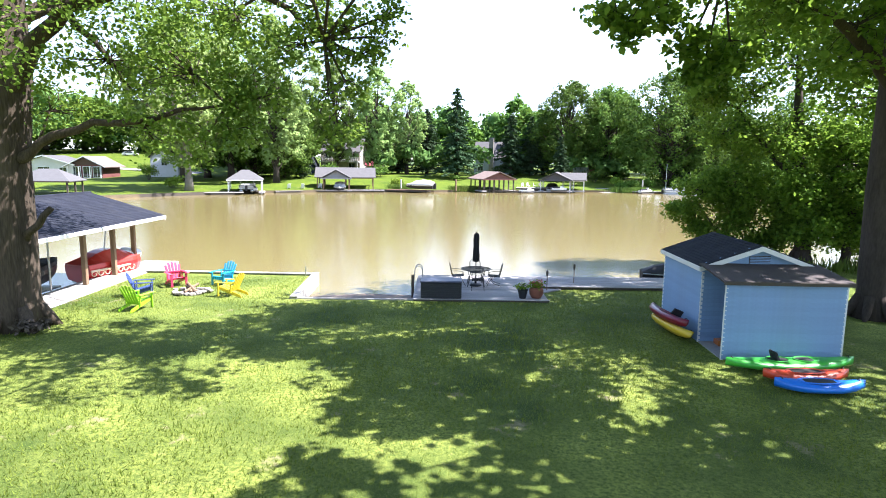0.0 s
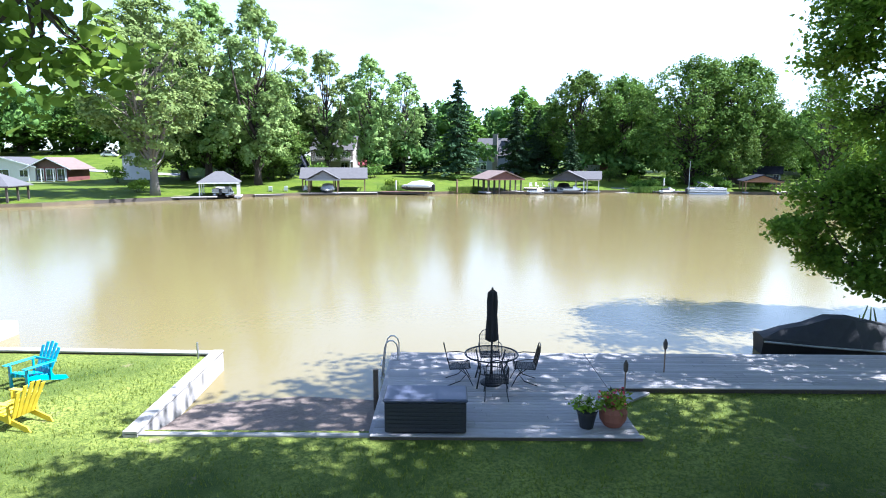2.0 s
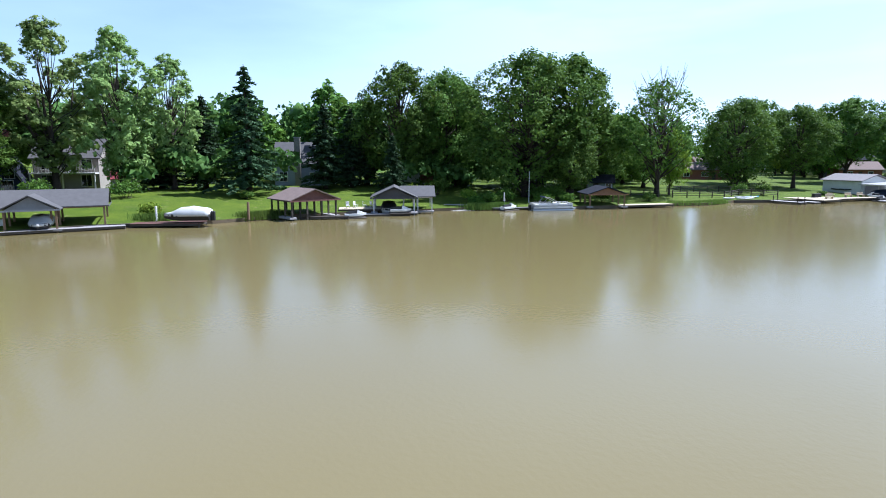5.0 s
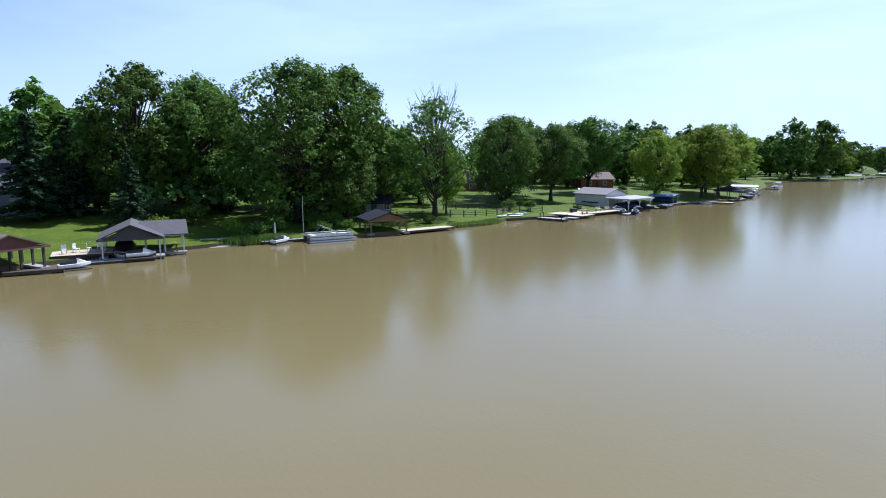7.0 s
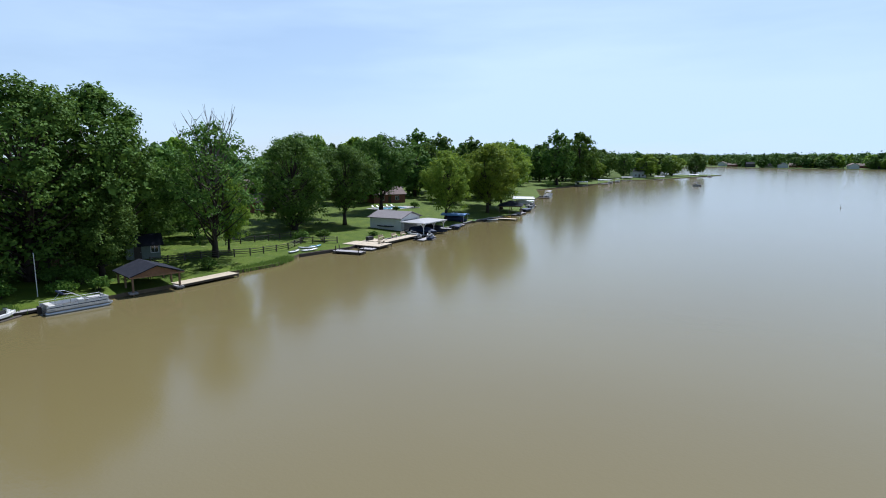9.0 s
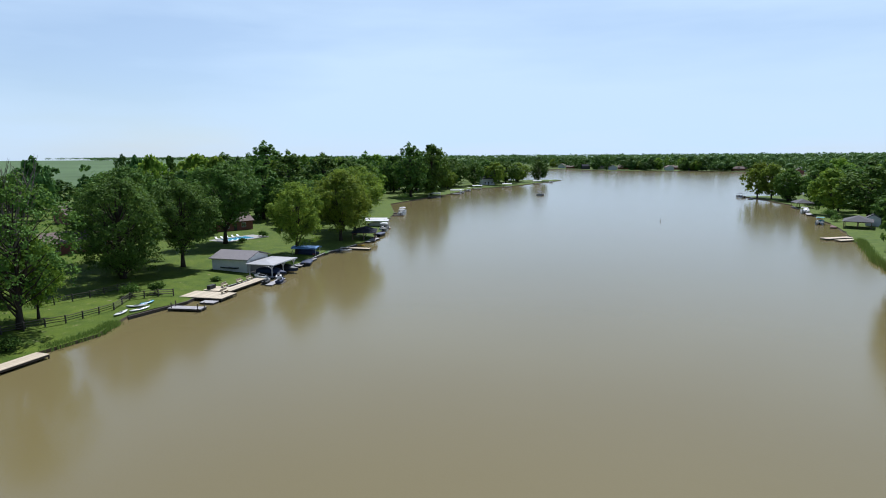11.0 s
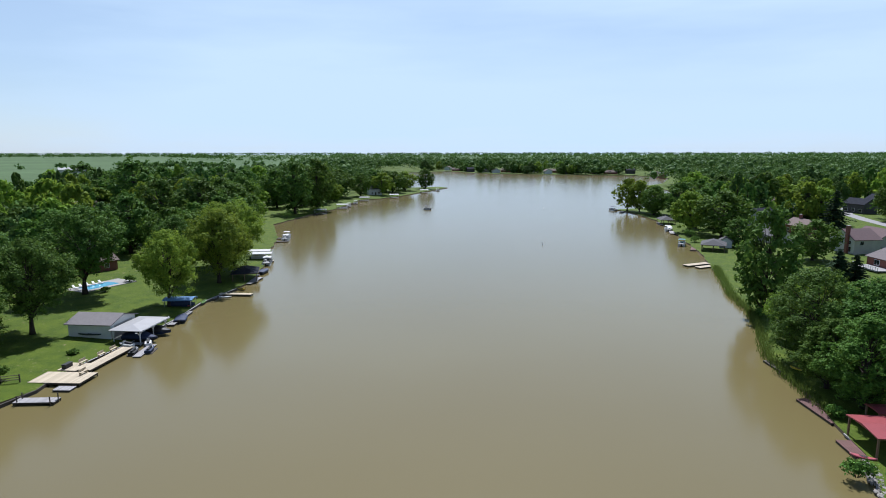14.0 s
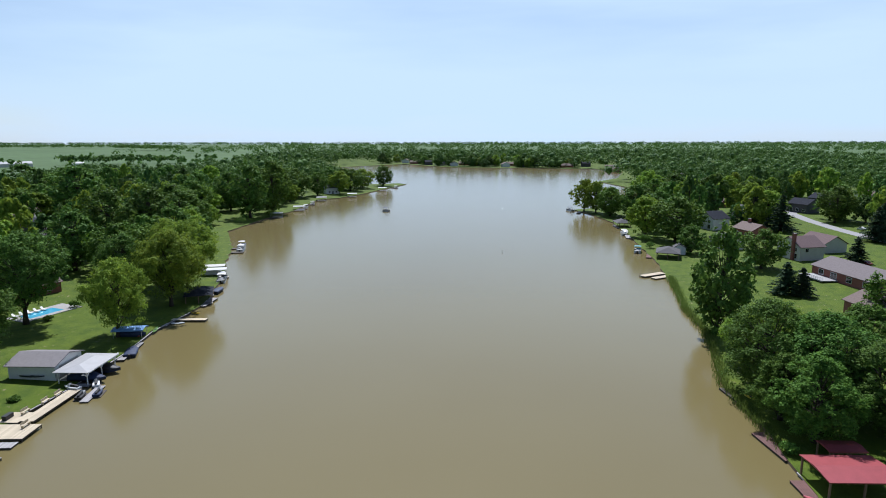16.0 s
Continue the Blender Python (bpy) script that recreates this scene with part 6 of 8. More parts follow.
def swim_ladder():
    ob = thing("swim_ladder", (-0.5, 27.35, 0.5), "tubular metal swim ladder at the deck's edge", "ladder")
    for k in (-0.22, 0.22):
        part("rail", T([(0.12, k, 0.0), (0.12, k, 0.34), (0.08, k, 0.46), (0.0, k, 0.53), (-0.1, k, 0.53), (-0.18, k, 0.46), (-0.22, k, 0.34), (-0.26, k, 0.0), (-0.34, k, -0.9)], 0.018, 8), M_STEEL, ob)
    for z in (-0.15, -0.45):
        part("rung", T([(-0.33, -0.22, z), (-0.33, 0.22, z)], 0.016, 6), M_STEEL, ob)
    pile = thing("mooring_post", (-0.7, 25.0, -0.6), "grey timber mooring post beside the ramp", "post")
    part("post", T([(0, 0, -0.8), (0, 0, 1.62)], 0.06, 8), M_DARKWOOD, pile)


swim_ladder()


def flower_pot(x, y, label, profile, material, petals, seed, hgt):
    ob = thing("flower_pot", (x, y, 0.5), label, "flower pot", "flower pots on the deck")
    part("pot", lathe(profile, 18), material, ob, smooth=False)
    rng = np.random.default_rng(seed)
    top, r = profile[-1][1], profile[-2][0]
    part("soil", lathe([(r * 0.9, top - 0.06), (r * 0.88, top - 0.03)], 14), M_MUD, ob)
    c = np.column_stack([rng.normal(0, r * 0.55, 240), rng.normal(0, r * 0.55, 240), top + np.abs(rng.normal(0.08, hgt, 240))])
    v, f = leaf_cloud(c, np.tile([0, 0, 1.0], (240, 1)), 0.07, rng)
    part("plant", arrays_mesh("plant", v, f, M_LEAF_LIGHT), None, ob)
    c = np.column_stack([rng.normal(0, r * 0.5, 70), rng.normal(0, r * 0.5, 70), top + 0.1 + np.abs(rng.normal(0.06, hgt, 70))])
    v, f = leaf_cloud(c, np.tile([0, 0, 1.0], (70, 1)), 0.06, rng, 1.0)
    part("blossoms", arrays_mesh("blossoms", v, f, petals), None, ob)


flower_pot(3.66, 23.25, "black tapered pot with pale pink flowers on the deck", [(0.13, 0), (0.19, 0.30), (0.22, 0.36), (0.20, 0.37)], M_BOX, M_PETAL_PALE, 3, 0.05)
flower_pot(4.2, 23.35, "round terracotta pot with red and green flowers", [(0.17, 0), (0.26, 0.14), (0.28, 0.30), (0.25, 0.40), (0.23, 0.41)], M_TERRA, M_PETAL_RED, 4, 0.09)


def garden_torch(x, y, z):
    ob = thing("garden_torch", (x, y, z), "slim bamboo garden torch on a pole", "torch", "torches along the boardwalk")
    part("pole", T([(0, 0, -0.1), (0, 0, 0.62)], 0.016, 6), M_POSTWOOD, ob)
    part("canister", lathe([(0.02, 0.58), (0.05, 0.63), (0.055, 0.76), (0.03, 0.82), (0.012, 0.86)], 10), M_DARKWOOD, ob)


for _p in ((6.3, 26.35, 0.5), (4.85, 24.75, 0.5)):
    garden_torch(*_p)
_st = thing("garden_stake", (-5.7, 27.3, LAWN), "short metal stake at the lawn's corner", "stake")
part("stake", T([(0, 0, -0.1), (0, 0, 0.45)], 0.03, 6), M_STEEL, _st)

# swim raft / covered skiff past the boardwalk
_sk = thing("covered_skiff", (12.6, 29.3, 0.0), "low skiff under a dark wrinkled cover moored by the boardwalk", "boat", rz=-8)
_secs = []
for _i in range(9):
    _t = _i / 8
    _w = 0.95 * (1 - 0.55 * max(0, 0.5 - _t) * 2)
    _x = -2.3 + 4.9 * _t
    _h = 0.55 + 0.62 * math.sin(min(1, _t * 1.05) * math.pi) ** 1.3 + 0.05 * math.sin(_t * 19)
    _secs.append([(_x, -_w * 0.7, -0.1), (_x, -_w, 0.42), (_x, -_w * 0.9, 0.52), (_x, -_w * 0.3, _h), (_x, _w * 0.3, _h), (_x, _w * 0.9, 0.52), (_x, _w, 0.42), (_x, _w * 0.7, -0.1)])
part("cover", loft(bmesh.new(), _secs), mat("dark_tarp", (0.012, 0.013, 0.015), 0.7, vary=0.35, scale=3, bump=0.6, bump_scale=4), _sk)
for _y in (-0.97, 0.97):
    part("rub_rail", T([(-2.3, _y * 0.5, 0.44), (-1.0, _y * 0.8, 0.44), (0.5, _y, 0.44), (2.5, _y, 0.44)], 0.03, 5), M_STEEL, _sk)


# ---- left boathouse ----
def near_boathouse():
    ob = thing("boathouse", (0, 0, 0), "open boathouse with dark shingle gable roof on wooden posts", "boathouse")
    y0, y1, xe, xr, xw, ze, zr = 17.0, 29.7, -13.1, -16.7, -20.3, 2.95, 4.0
    for a, nm in ((xe, "roof_slope"), (xw, "roof_slope")):
        bm = bmesh.new()
        slab(bm, [(a, y0, ze), (a, y1, ze), (xr, y1, zr), (xr, y0, zr)], 0.10)
        rf = part(nm, bm, M_SHINGLE, ob)
        for i in range(1, 22):
            t, t2 = i / 22, (i + 1.04) / 22
            cb = bmesh.new()
            slab(cb, [(a + (xr - a) * t, y0 + 0.01, ze + (zr - ze) * t + 0.016), (a + (xr - a) * t, y1 - 0.01, ze + (zr - ze) * t + 0.016), (a + (xr - a) * t2, y1 - 0.01, ze + (zr - ze) * t2 + 0.004), (a + (xr - a) * t2, y0 + 0.01, ze + (zr - ze) * t2 + 0.004)], 0.012)
            part("shingle_course", cb, M_SHINGLE, rf)
    part("ridge_cap", T([(xr, y0, zr + 0.01), (xr, y1, zr + 0.01)], 0.07, 6), M_SHINGLE, ob)
    part("eave_fascia", B(xe - 0.01, y0, ze - 0.17, xe + 0.03, y1, ze - 0.01, 0.005), M_WHITE, ob, "white fascia board")
    part("soffit", B(xe - 0.9, y0, ze - 0.16, xe - 0.02, y1, ze - 0.13), M_WHITE, ob)
    for k, a in ((0, xe), (1, xw)):
        bm = bmesh.new()
        prism(bm, [(a, ze - 0.26), (a, ze - 0.02), (xr, zr - 0.02), (xr, zr - 0.26)], 0.04, Matrix.Translation((0, y1 + 0.004, 0)))
        part("rake_board", bm, M_WHITE, ob, "white fascia board")
    for y in (18.2, 20.9, 24.85, 27.05, 28.8):
        ps = part("post", B(-14.36, y - 0.09, 0.3, -14.18, y + 0.09, 2.72, 0.01), M_POSTWOOD, ob)
        bm = bmesh.new()
        prism(bm, [(-0.09, 2.42), (0.09, 2.42), (0.24, 2.72), (-0.24, 2.72)], 0.12, pose(-14.27 - 0.0, y, 0, 0, 0, 90) @ Matrix.Translation((0, -0.06, 0)))
        part("bracket", bm, M_POSTWOOD, ps)
    for y in (18.2, 22.5, 26.8, 29.0):
        part("post", B(-19.4, y - 0.08, -1.4, -19.24, y + 0.08, 2.72), M_POSTWOOD, ob)
    part("beam", B(-14.36, y0 + 0.2, 2.72, -14.18, y1 - 0.2, 2.78), M_POSTWOOD, ob)
    part("beam", B(-19.4, y0 + 0.2, 2.72, -19.24, y1 - 0.2, 2.78), M_POSTWOOD, ob)
    part("walkway", B(-14.9, 15.5, -1.4, -13.15, 31.0, 0.46, 0.02), M_CONCRETE, ob, "cracked concrete walkway")
    part("lift_pole", T([(-14.9, 23.6, 0.3), (-14.9, 23.6, 2.7)], 0.04, 8), M_STEEL, ob)
    part("lift_pole", T([(-15.2, 27.6, 0.3), (-15.0, 27.9, 2.7)], 0.04, 8), M_STEEL, ob)


near_boathouse()


def hull_sections(length, beam, low, high, bow=0.35, n=10):
    out = []
    for i in range(n):
        t = i / (n - 1)
        w = beam / 2 * (1 - max(0, (t - (1 - bow)) / bow) ** 1.8 * 0.97)
        zk = low + 0.35 * max(0, (t - 0.6) / 0.4) ** 2
        sheer = high + 0.12 * t * t
        x = t * length
        out.append([(x, 0, zk), (x, w * 0.8, zk + 0.12), (x, w, sheer - 0.25), (x, w * 0.98, sheer), (x, -w * 0.98, sheer), (x, -w, sheer - 0.25), (x, -w * 0.8, zk + 0.12)])
    return out


def lift_boat(name, label, place, rz, length, beam, hull_m, cover_m, stripe_m, hump=0.55):
    ob = thing(name, place, label, "boat", rz=rz)
    part("hull", loft(bmesh.new(), hull_sections(length, beam, 0.0, 0.75)), hull_m, ob, smooth=False)
    bm = bmesh.new()
    secs = []
    for i in range(10):
        t = i / 9
        w = beam / 2 * (1 - max(0, (t - 0.65) / 0.35) ** 1.8 * 0.95) * 1.01
        x = t * length
        h = 0.8 + hump * math.sin(min(1, t * 1.25) * math.pi) ** 0.8 + 0.1 * t
        secs.append([(x, w, 0.66 + 0.1 * t), (x, w * 0.95, 0.82 + 0.1 * t), (x, w * 0.4, h), (x, -w * 0.4, h), (x, -w * 0.95, 0.82 + 0.1 * t), (x, -w, 0.66 + 0.1 * t)])
    part("cover", loft(bm, secs), cover_m, ob)
    for k in (-1, 1):
        part("stripe", T([(0.05, k * beam / 2 * 1.005, 0.55), (length * 0.35, k * beam / 2 * 1.012, 0.56), (length * 0.62, k * beam / 2 * 1.005, 0.58)], 0.05, 5), stripe_m, ob)
    part("lift_cradle", B(0.3, -beam / 2, -0.12, length * 0.8, beam / 2, -0.03), M_STEEL, ob)
    return ob


lift_boat("motor_boat", "motor boat on a lift under a black fitted cover", (-16.5, 19.4, 0.55), 86, 6.4, 2.2, plastic("black_gelcoat", (0.02, 0.02, 0.025)), M_BLACKFABRIC, M_WHITE, 0.35)
lift_boat("motor_boat", "red motor boat with a patterned cover in the boathouse", (-15.5, 26.3, 0.22), 70, 3.4, 1.5, plastic("red_gelcoat", (0.5, 0.02, 0.02)), plastic("red_cover", (0.55, 0.045, 0.03)), plastic("cream_graphic", (0.75, 0.6, 0.4)), 0.5)
_wb = thing("white_windscreen_cover", (-14.7, 28.9, 0.98), "crumpled white tarp bundle over the red boat's bow", "tarp")
_bm = bmesh.new()
bmesh.ops.create_icosphere(_bm, subdivisions=3, radius=0.62)
for _v in _bm.verts:
    _k = 1 + 0.16 * noise.noise(_v.co * 3.2)
    _v.co = Vector((_v.co.x * 0.9 * _k, _v.co.y * 1.5 * _k, max(-0.3, _v.co.z * 0.75 * _k)))
part("tarp", _bm, M_WHITE, _wb)

_cream = plastic("cream_scroll", (0.75, 0.62, 0.42))
_rb = bpy.data.objects["motor_boat.001"]
for _i in range(7):
    _x = 0.2 + _i * 0.34
    _pts = [(_x + 0.17 * math.cos(_a) * (1 - _a / 14), -0.78 + 0.012 * _i * (_i > 4), 0.42 + 0.14 * math.sin(_a) * (1 - _a / 14)) for _a in (0.6 * _k for _k in range(12))]
    part("scroll", T(_pts, 0.022, 5), _cream, _rb, "cream painted scroll")


# ---- grass: short blades over the near lawn, too many to count ----
def grass(seed, n):
    rng = np.random.default_rng(seed)
    x, y = rng.uniform(-15, 14, n * 2), rng.uniform(4.5, 27, n * 2)
    p = np.column_stack([x, y])
    d, land = shore_distance(p + np.array(GARDEN[:2]))
    free = land & (d > 0.25) & ~((x > 8.1) & (x < 11.6) & (y > 16.2) & (y < 21.3)) & ~((x < -13.05) & (y > 15)) & ~((x > -5.4) & (x < 4.8) & (y > 22.6))
    free &= rng.uniform(0, 1, n * 2) < np.interp(y, [4.5, 27], [1.0, 0.45])
    p = p[free][:n]
    n = len(p)
    z = land_height(p + np.array(GARDEN[:2]))
    tuft = 0.5 + 0.5 * np.sin(p[:, 0] * 2.1 + 1.3 * np.sin(p[:, 1] * 1.7)) * np.cos(p[:, 1] * 1.9 + 0.8 * np.sin(p[:, 0]))
    h = rng.uniform(0.03, 0.06, n) + 0.04 * tuft
    a = rng.uniform(0, 2 * math.pi, n)
    side = np.column_stack([np.cos(a), np.sin(a)]) * 0.013
    lean = rng.normal(0, 0.035, (n, 2))
    v = np.stack([np.column_stack([p - side, z - 0.01]), np.column_stack([p + side, z - 0.01]), np.column_stack([p + lean, z + h])], 1).reshape(-1, 3)
    f = np.arange(n * 3).reshape(-1, 3)
    tagged(new("grass", arrays_mesh("grass", v, f, leaf_mat("grass_blades", (0.06, 0.095, 0.013), (0.18, 0.205, 0.036), 0.3, 0.8))), "short mown lawn grass with thin patches", "grass", kind="stuff")


grass(91, 85000)


shrub("dry_shrub", "low tangle of dry dark stems at the foot of the cottonwood", -11.75, 17.9, 0.55, 0.45, mat("dry_leaves", (0.09, 0.07, 0.05), 0.9, vary=0.4), 301, 260, 0.1)
shrub("garden_plant", "small dark garden plant at the foot of a tree", -13.0, 16.9, 0.5, 0.5, M_LEAF_MAPLE, 302, 300, 0.1)


# the whole garden moves by the offset fitted to the view
for _o in sorted(set(bpy.data.objects) - BEFORE_GARDEN, key=lambda o: o.name):
    if _o.parent is None:
        _o.matrix_basis = Matrix.Translation(GARDEN) @ _o.matrix_basis

# ---- houses ----
def window_unit(ob, m, w, h, cols=2, frame_m=None):
    """A framed window with panes, set in a wall plane: x along the wall, z up, out along -y."""
    win = part("window", B(-w / 2 - 0.08, -0.05, -0.08, w / 2 + 0.08, 0.02, h + 0.08, 0.01), frame_m or M_WHITE, ob, at=m)
    for k in range(cols):
        a = -w / 2 + k * w / cols
        part("pane", B(a + 0.03, -0.062, 0.03, a + w / cols - 0.03, -0.052, h - 0.03), M_GLASS, win)
    return win


def house(name, label, x, y, rz, w, d, eave, rise, wall_m, roof_m, windows=(), side_windows=(), door=None, chimney=None, ridge_x=True, over=0.45, trim=None, z=None, gable_m=None, category="house"):
    ob = thing(name, (x, y, ground_z(x, y) - 0.05 if z is None else z), label, category, rz=rz)
    part("wall", B(-w / 2, -d / 2, -0.3, w / 2, d / 2, eave), wall_m, ob)
    bm = bmesh.new()
    if ridge_x:
        for s in (-1, 1):
            slab(bm, [(-w / 2 - over, s * (d / 2 + over), eave - over * 2 * rise / d), (w / 2 + over, s * (d / 2 + over), eave - over * 2 * rise / d), (w / 2 + over, 0, eave + rise), (-w / 2 - over, 0, eave + rise)], 0.14)
        for s in (-1, 1):
            gb = bmesh.new()
            prism(gb, [(-d / 2, eave), (d / 2, eave), (0, eave + rise - 0.15)], 0.12, pose(s * (w / 2 - 0.061) + 0.06, 0, 0, 0, 0, 90))
            part("gable", gb, gable_m or wall_m, ob)
    else:
        for s in (-1, 1):
            slab(bm, [(s * (w / 2 + over), -d / 2 - over, eave - over * 2 * rise / w), (s * (w / 2 + over), d / 2 + over, eave - over * 2 * rise / w), (0, d / 2 + over, eave + rise), (0, -d / 2 - over, eave + rise)], 0.14)
        for s in (-1, 1):
            gb = bmesh.new()
            prism(gb, [(-w / 2, eave), (w / 2, eave), (0, eave + rise - 0.15)], 0.12, Matrix.Translation((0, s * (d / 2 - 0.061) - 0.06, 0)))
            part("gable", gb, gable_m or wall_m, ob)
    for v in bm.verts:
        v.co.z += 0.14
    part("roof", bm, roof_m, ob)
    if trim and not ridge_x:
        for s in (-1, 1):
            tb = bmesh.new()
            prism(tb, [(s * (w / 2 + over), eave - over * 2 * rise / w - 0.05), (s * (w / 2 + over), eave - over * 2 * rise / w + 0.13), (0, eave + rise + 0.13), (0, eave + rise - 0.08)], 0.05, Matrix.Translation((0, -d / 2 - over - 0.052, 0)))
            part("rake_board", tb, trim, ob)
    for wx, wz, ww, wh in windows:
        window_unit(ob, Matrix.Translation((wx, -d / 2 - 0.02, wz)), ww, wh)
    for wy, wz, ww, wh in side_windows:
        window_unit(ob, pose(-w / 2 - 0.02, wy, wz, 0, 0, -90), ww, wh)
        window_unit(ob, pose(w / 2 + 0.02, wy, wz, 0, 0, 90), ww, wh)
    if door is not None:
        dr = part("door", B(door - 0.5, -d / 2 - 0.06, 0, door + 0.5, -d / 2 - 0.003, 2.1, 0.01), M_DARKWOOD, ob)
        part("door_handle", B(door + 0.34, -d / 2 - 0.11, 1.0, door + 0.4, -d / 2 - 0.06, 1.06), M_STEEL, dr)
    if chimney:
        cx, cy, top, cm = chimney
        ch = part("chimney", B(cx - 0.55, cy - 0.4, 0, cx + 0.55, cy + 0.4, top, 0.02), cm, ob)
        part("chimney_cap", B(cx - 0.62, cy - 0.47, top, cx + 0.62, cy + 0.47, top + 0.12), M_CONCRETE, ch)
    return ob


W2 = [(-2.6, 0.9, 1.2, 1.2), (2.6, 0.9, 1.2, 1.2)]
house("house", "low white lakeside house with a shallow grey gable", -80.5, 125, 8, 11, 9, 2.7, 1.7, M_OFFWHITE, M_SHINGLE_GREY, [(-3.5, 0.9, 1.4, 1.2), (0, 0.2, 2.2, 2.0), (3.6, 0.9, 1.4, 1.2)], ridge_x=False, trim=M_WHITE)
# the red wall is darkened to stand for shade in the deep porch
_h = house("house", "red brick lakeside house with a glazed gable front", -73.0, 126.5, 8, 6.4, 9, 2.7, 1.7, mat("dark_red_boards", (0.16, 0.05, 0.045), 0.8, vary=0.25, scale=2), M_SHINGLE_BROWN, [(-1.9, 0.25, 1.9, 2.1), (0.3, 0.25, 1.5, 2.1), (2.2, 0.25, 1.5, 2.1)], ridge_x=False, over=0.9, trim=M_WHITE, gable_m=mat("brown_gable_boards", (0.12, 0.07, 0.05), 0.8, vary=0.25, scale=2))
for _x in (-3.1, -1.0, 1.1, 3.1):
    part("porch_post", B(_x - 0.08, -5.35, 0, _x + 0.08, -5.2, 2.45), M_WHITE, _h)
part("terrace", B(-7, -8, -0.4, 5, -4.6, 0.06), M_CONCRETE, _h)
house("house", "white clapboard house behind a willow", -62.5, 136, 20, 5.5, 8, 4.6, 2.2, M_WHITE, M_SHINGLE_GREY, [(0, 2.6, 1.1, 1.3)], ridge_x=False)
_h = house("house", "steep dark-timbered chalet with white trim and brick chimney", -35.5, 152, 6, 8.6, 9, 1.2, 7.6, M_BLUEDARK, M_SHINGLE, [(-2.2, 2.6, 1.3, 1.7), (2.2, 2.6, 1.3, 1.7), (-1.8, 0.3, 1.6, 2.0), (1.8, 0.3, 1.6, 2.0), (0, 5.0, 1.2, 1.2)], ridge_x=False, trim=M_WHITE, chimney=(1.0, 2.5, 10.4, M_BRICK))
_h = house("house", "beige two-storey house with a long wooden balcony", -25.5, 156, -6, 10, 8, 5.4, 3.0, mat("beige_siding", (0.36, 0.33, 0.29), 0.7, vary=0.12, scale=1.0), M_SHINGLE_GREY, [(-3, 3.4, 1.6, 1.5), (0.2, 3.2, 1.8, 1.9), (3.2, 3.4, 1.6, 1.5), (-3, 0.5, 1.6, 1.9), (3, 0.5, 1.6, 1.9)])
_bal = part("balcony", B(-5, -6.0, 2.6, 5, -4.05, 2.8), M_WHITE, _h, "white painted balcony")
for _k in range(21):
    part("baluster", B(-4.95 + _k * 0.49, -5.97, 2.8, -4.87 + _k * 0.49, -5.91, 3.7), M_WHITE, _bal)
part("handrail", B(-5, -6.0, 3.7, 5, -5.88, 3.78), M_WHITE, _bal)
for _x in (-4.8, 0, 4.8):
    part("balcony_post", B(_x - 0.09, -5.9, -0.5, _x + 0.09, -5.72, 2.6), M_WHITE, _bal)
house("garden_hut", "small cream garden hut with a red roof", -16.8, 150, 12, 4.2, 3.2, 2.1, 1.0, M_OFFWHITE, M_METAL_RED, [(0.9, 0.8, 0.8, 0.8)], door=-0.9, category="hut")
# blue-grey on this white house stands for the trees' shade on its walls
house("house", "tall white two-storey house with a fieldstone chimney", 14.6, 162, -12, 10, 9, 4.4, 3.8, mat("pale_blue_grey_siding", (0.34, 0.38, 0.45), 0.6, vary=0.08, scale=1), M_SHINGLE_GREY, [(-3.4, 0.9, 1.4, 1.7), (2.4, 0.8, 1.8, 1.7)], [(0, 2.6, 1.2, 1.4)], chimney=(-0.6, -4.95, 9.0, M_STONE), ridge_x=True)
_h = house("house", "brick house with a white double garage door", 42.5, 174, -14, 9, 8, 4.4, 1.8, M_BRICK, M_SHINGLE_GREY, [(2.6, 2.4, 1.2, 1.2)], ridge_x=True)
_g = part("garage_door", B(-3.6, -4.09, 0, 0.6, -4.01, 2.3, 0.01), M_WHITE, _h, "white panelled garage door")
for _k in range(4):
    part("panel", B(-3.5, -4.115, 0.08 + _k * 0.55, 0.5, -4.092, 0.55 + _k * 0.55, 0.01), M_WHITE, _g)
part("driveway", B(-4.5, -9, -0.22, 1.5, -4.1, 0.03), M_CONCRETE, _h)
house("cottage", "small grey-green cottage behind a boathouse", 68.8, 139.5, -28, 4.6, 4.0, 2.2, 1.2, mat("sage_siding", (0.20, 0.235, 0.20), 0.7), M_SHINGLE, [(1.5, 0.9, 1.0, 1.0)], door=-0.8)
house("garden_hut", "small dark timber hut under the trees", 56.6, 142.5, -25, 3.4, 3.0, 1.9, 1.0, M_POSTWOOD, M_SHINGLE, door=0, category="hut")
house("house", "rust-red ranch house beyond a lawn", 126, 178, -20, 15, 8, 2.8, 1.9, M_BRICK, M_SHINGLE_BROWN, [(-5, 0.9, 1.6, 1.2), (0, 0.9, 1.8, 1.2), (4.8, 0.9, 1.6, 1.2)], door=2.4)
house("house", "red brick house behind the pool", 172, 168, -30, 11, 8, 2.8, 2.0, M_BRICK, M_SHINGLE_BROWN, W2, door=0)
house("house", "grey two-storey house among trees", 180, 178, -35, 9, 8, 5.4, 2.2, M_SHINGLE_GREY, M_SHINGLE, [(-2.4, 3.4, 1.2, 1.3), (2.4, 3.4, 1.2, 1.3), (-2.4, 0.8, 1.2, 1.3)], door=2.2)
house("house", "pale ranch house beside a road", 104, 190, -10, 14, 8, 2.7, 1.6, M_OFFWHITE, M_SHINGLE_GREY, [(-4, 0.9, 1.5, 1.2), (4, 0.9, 1.5, 1.2)], door=0)
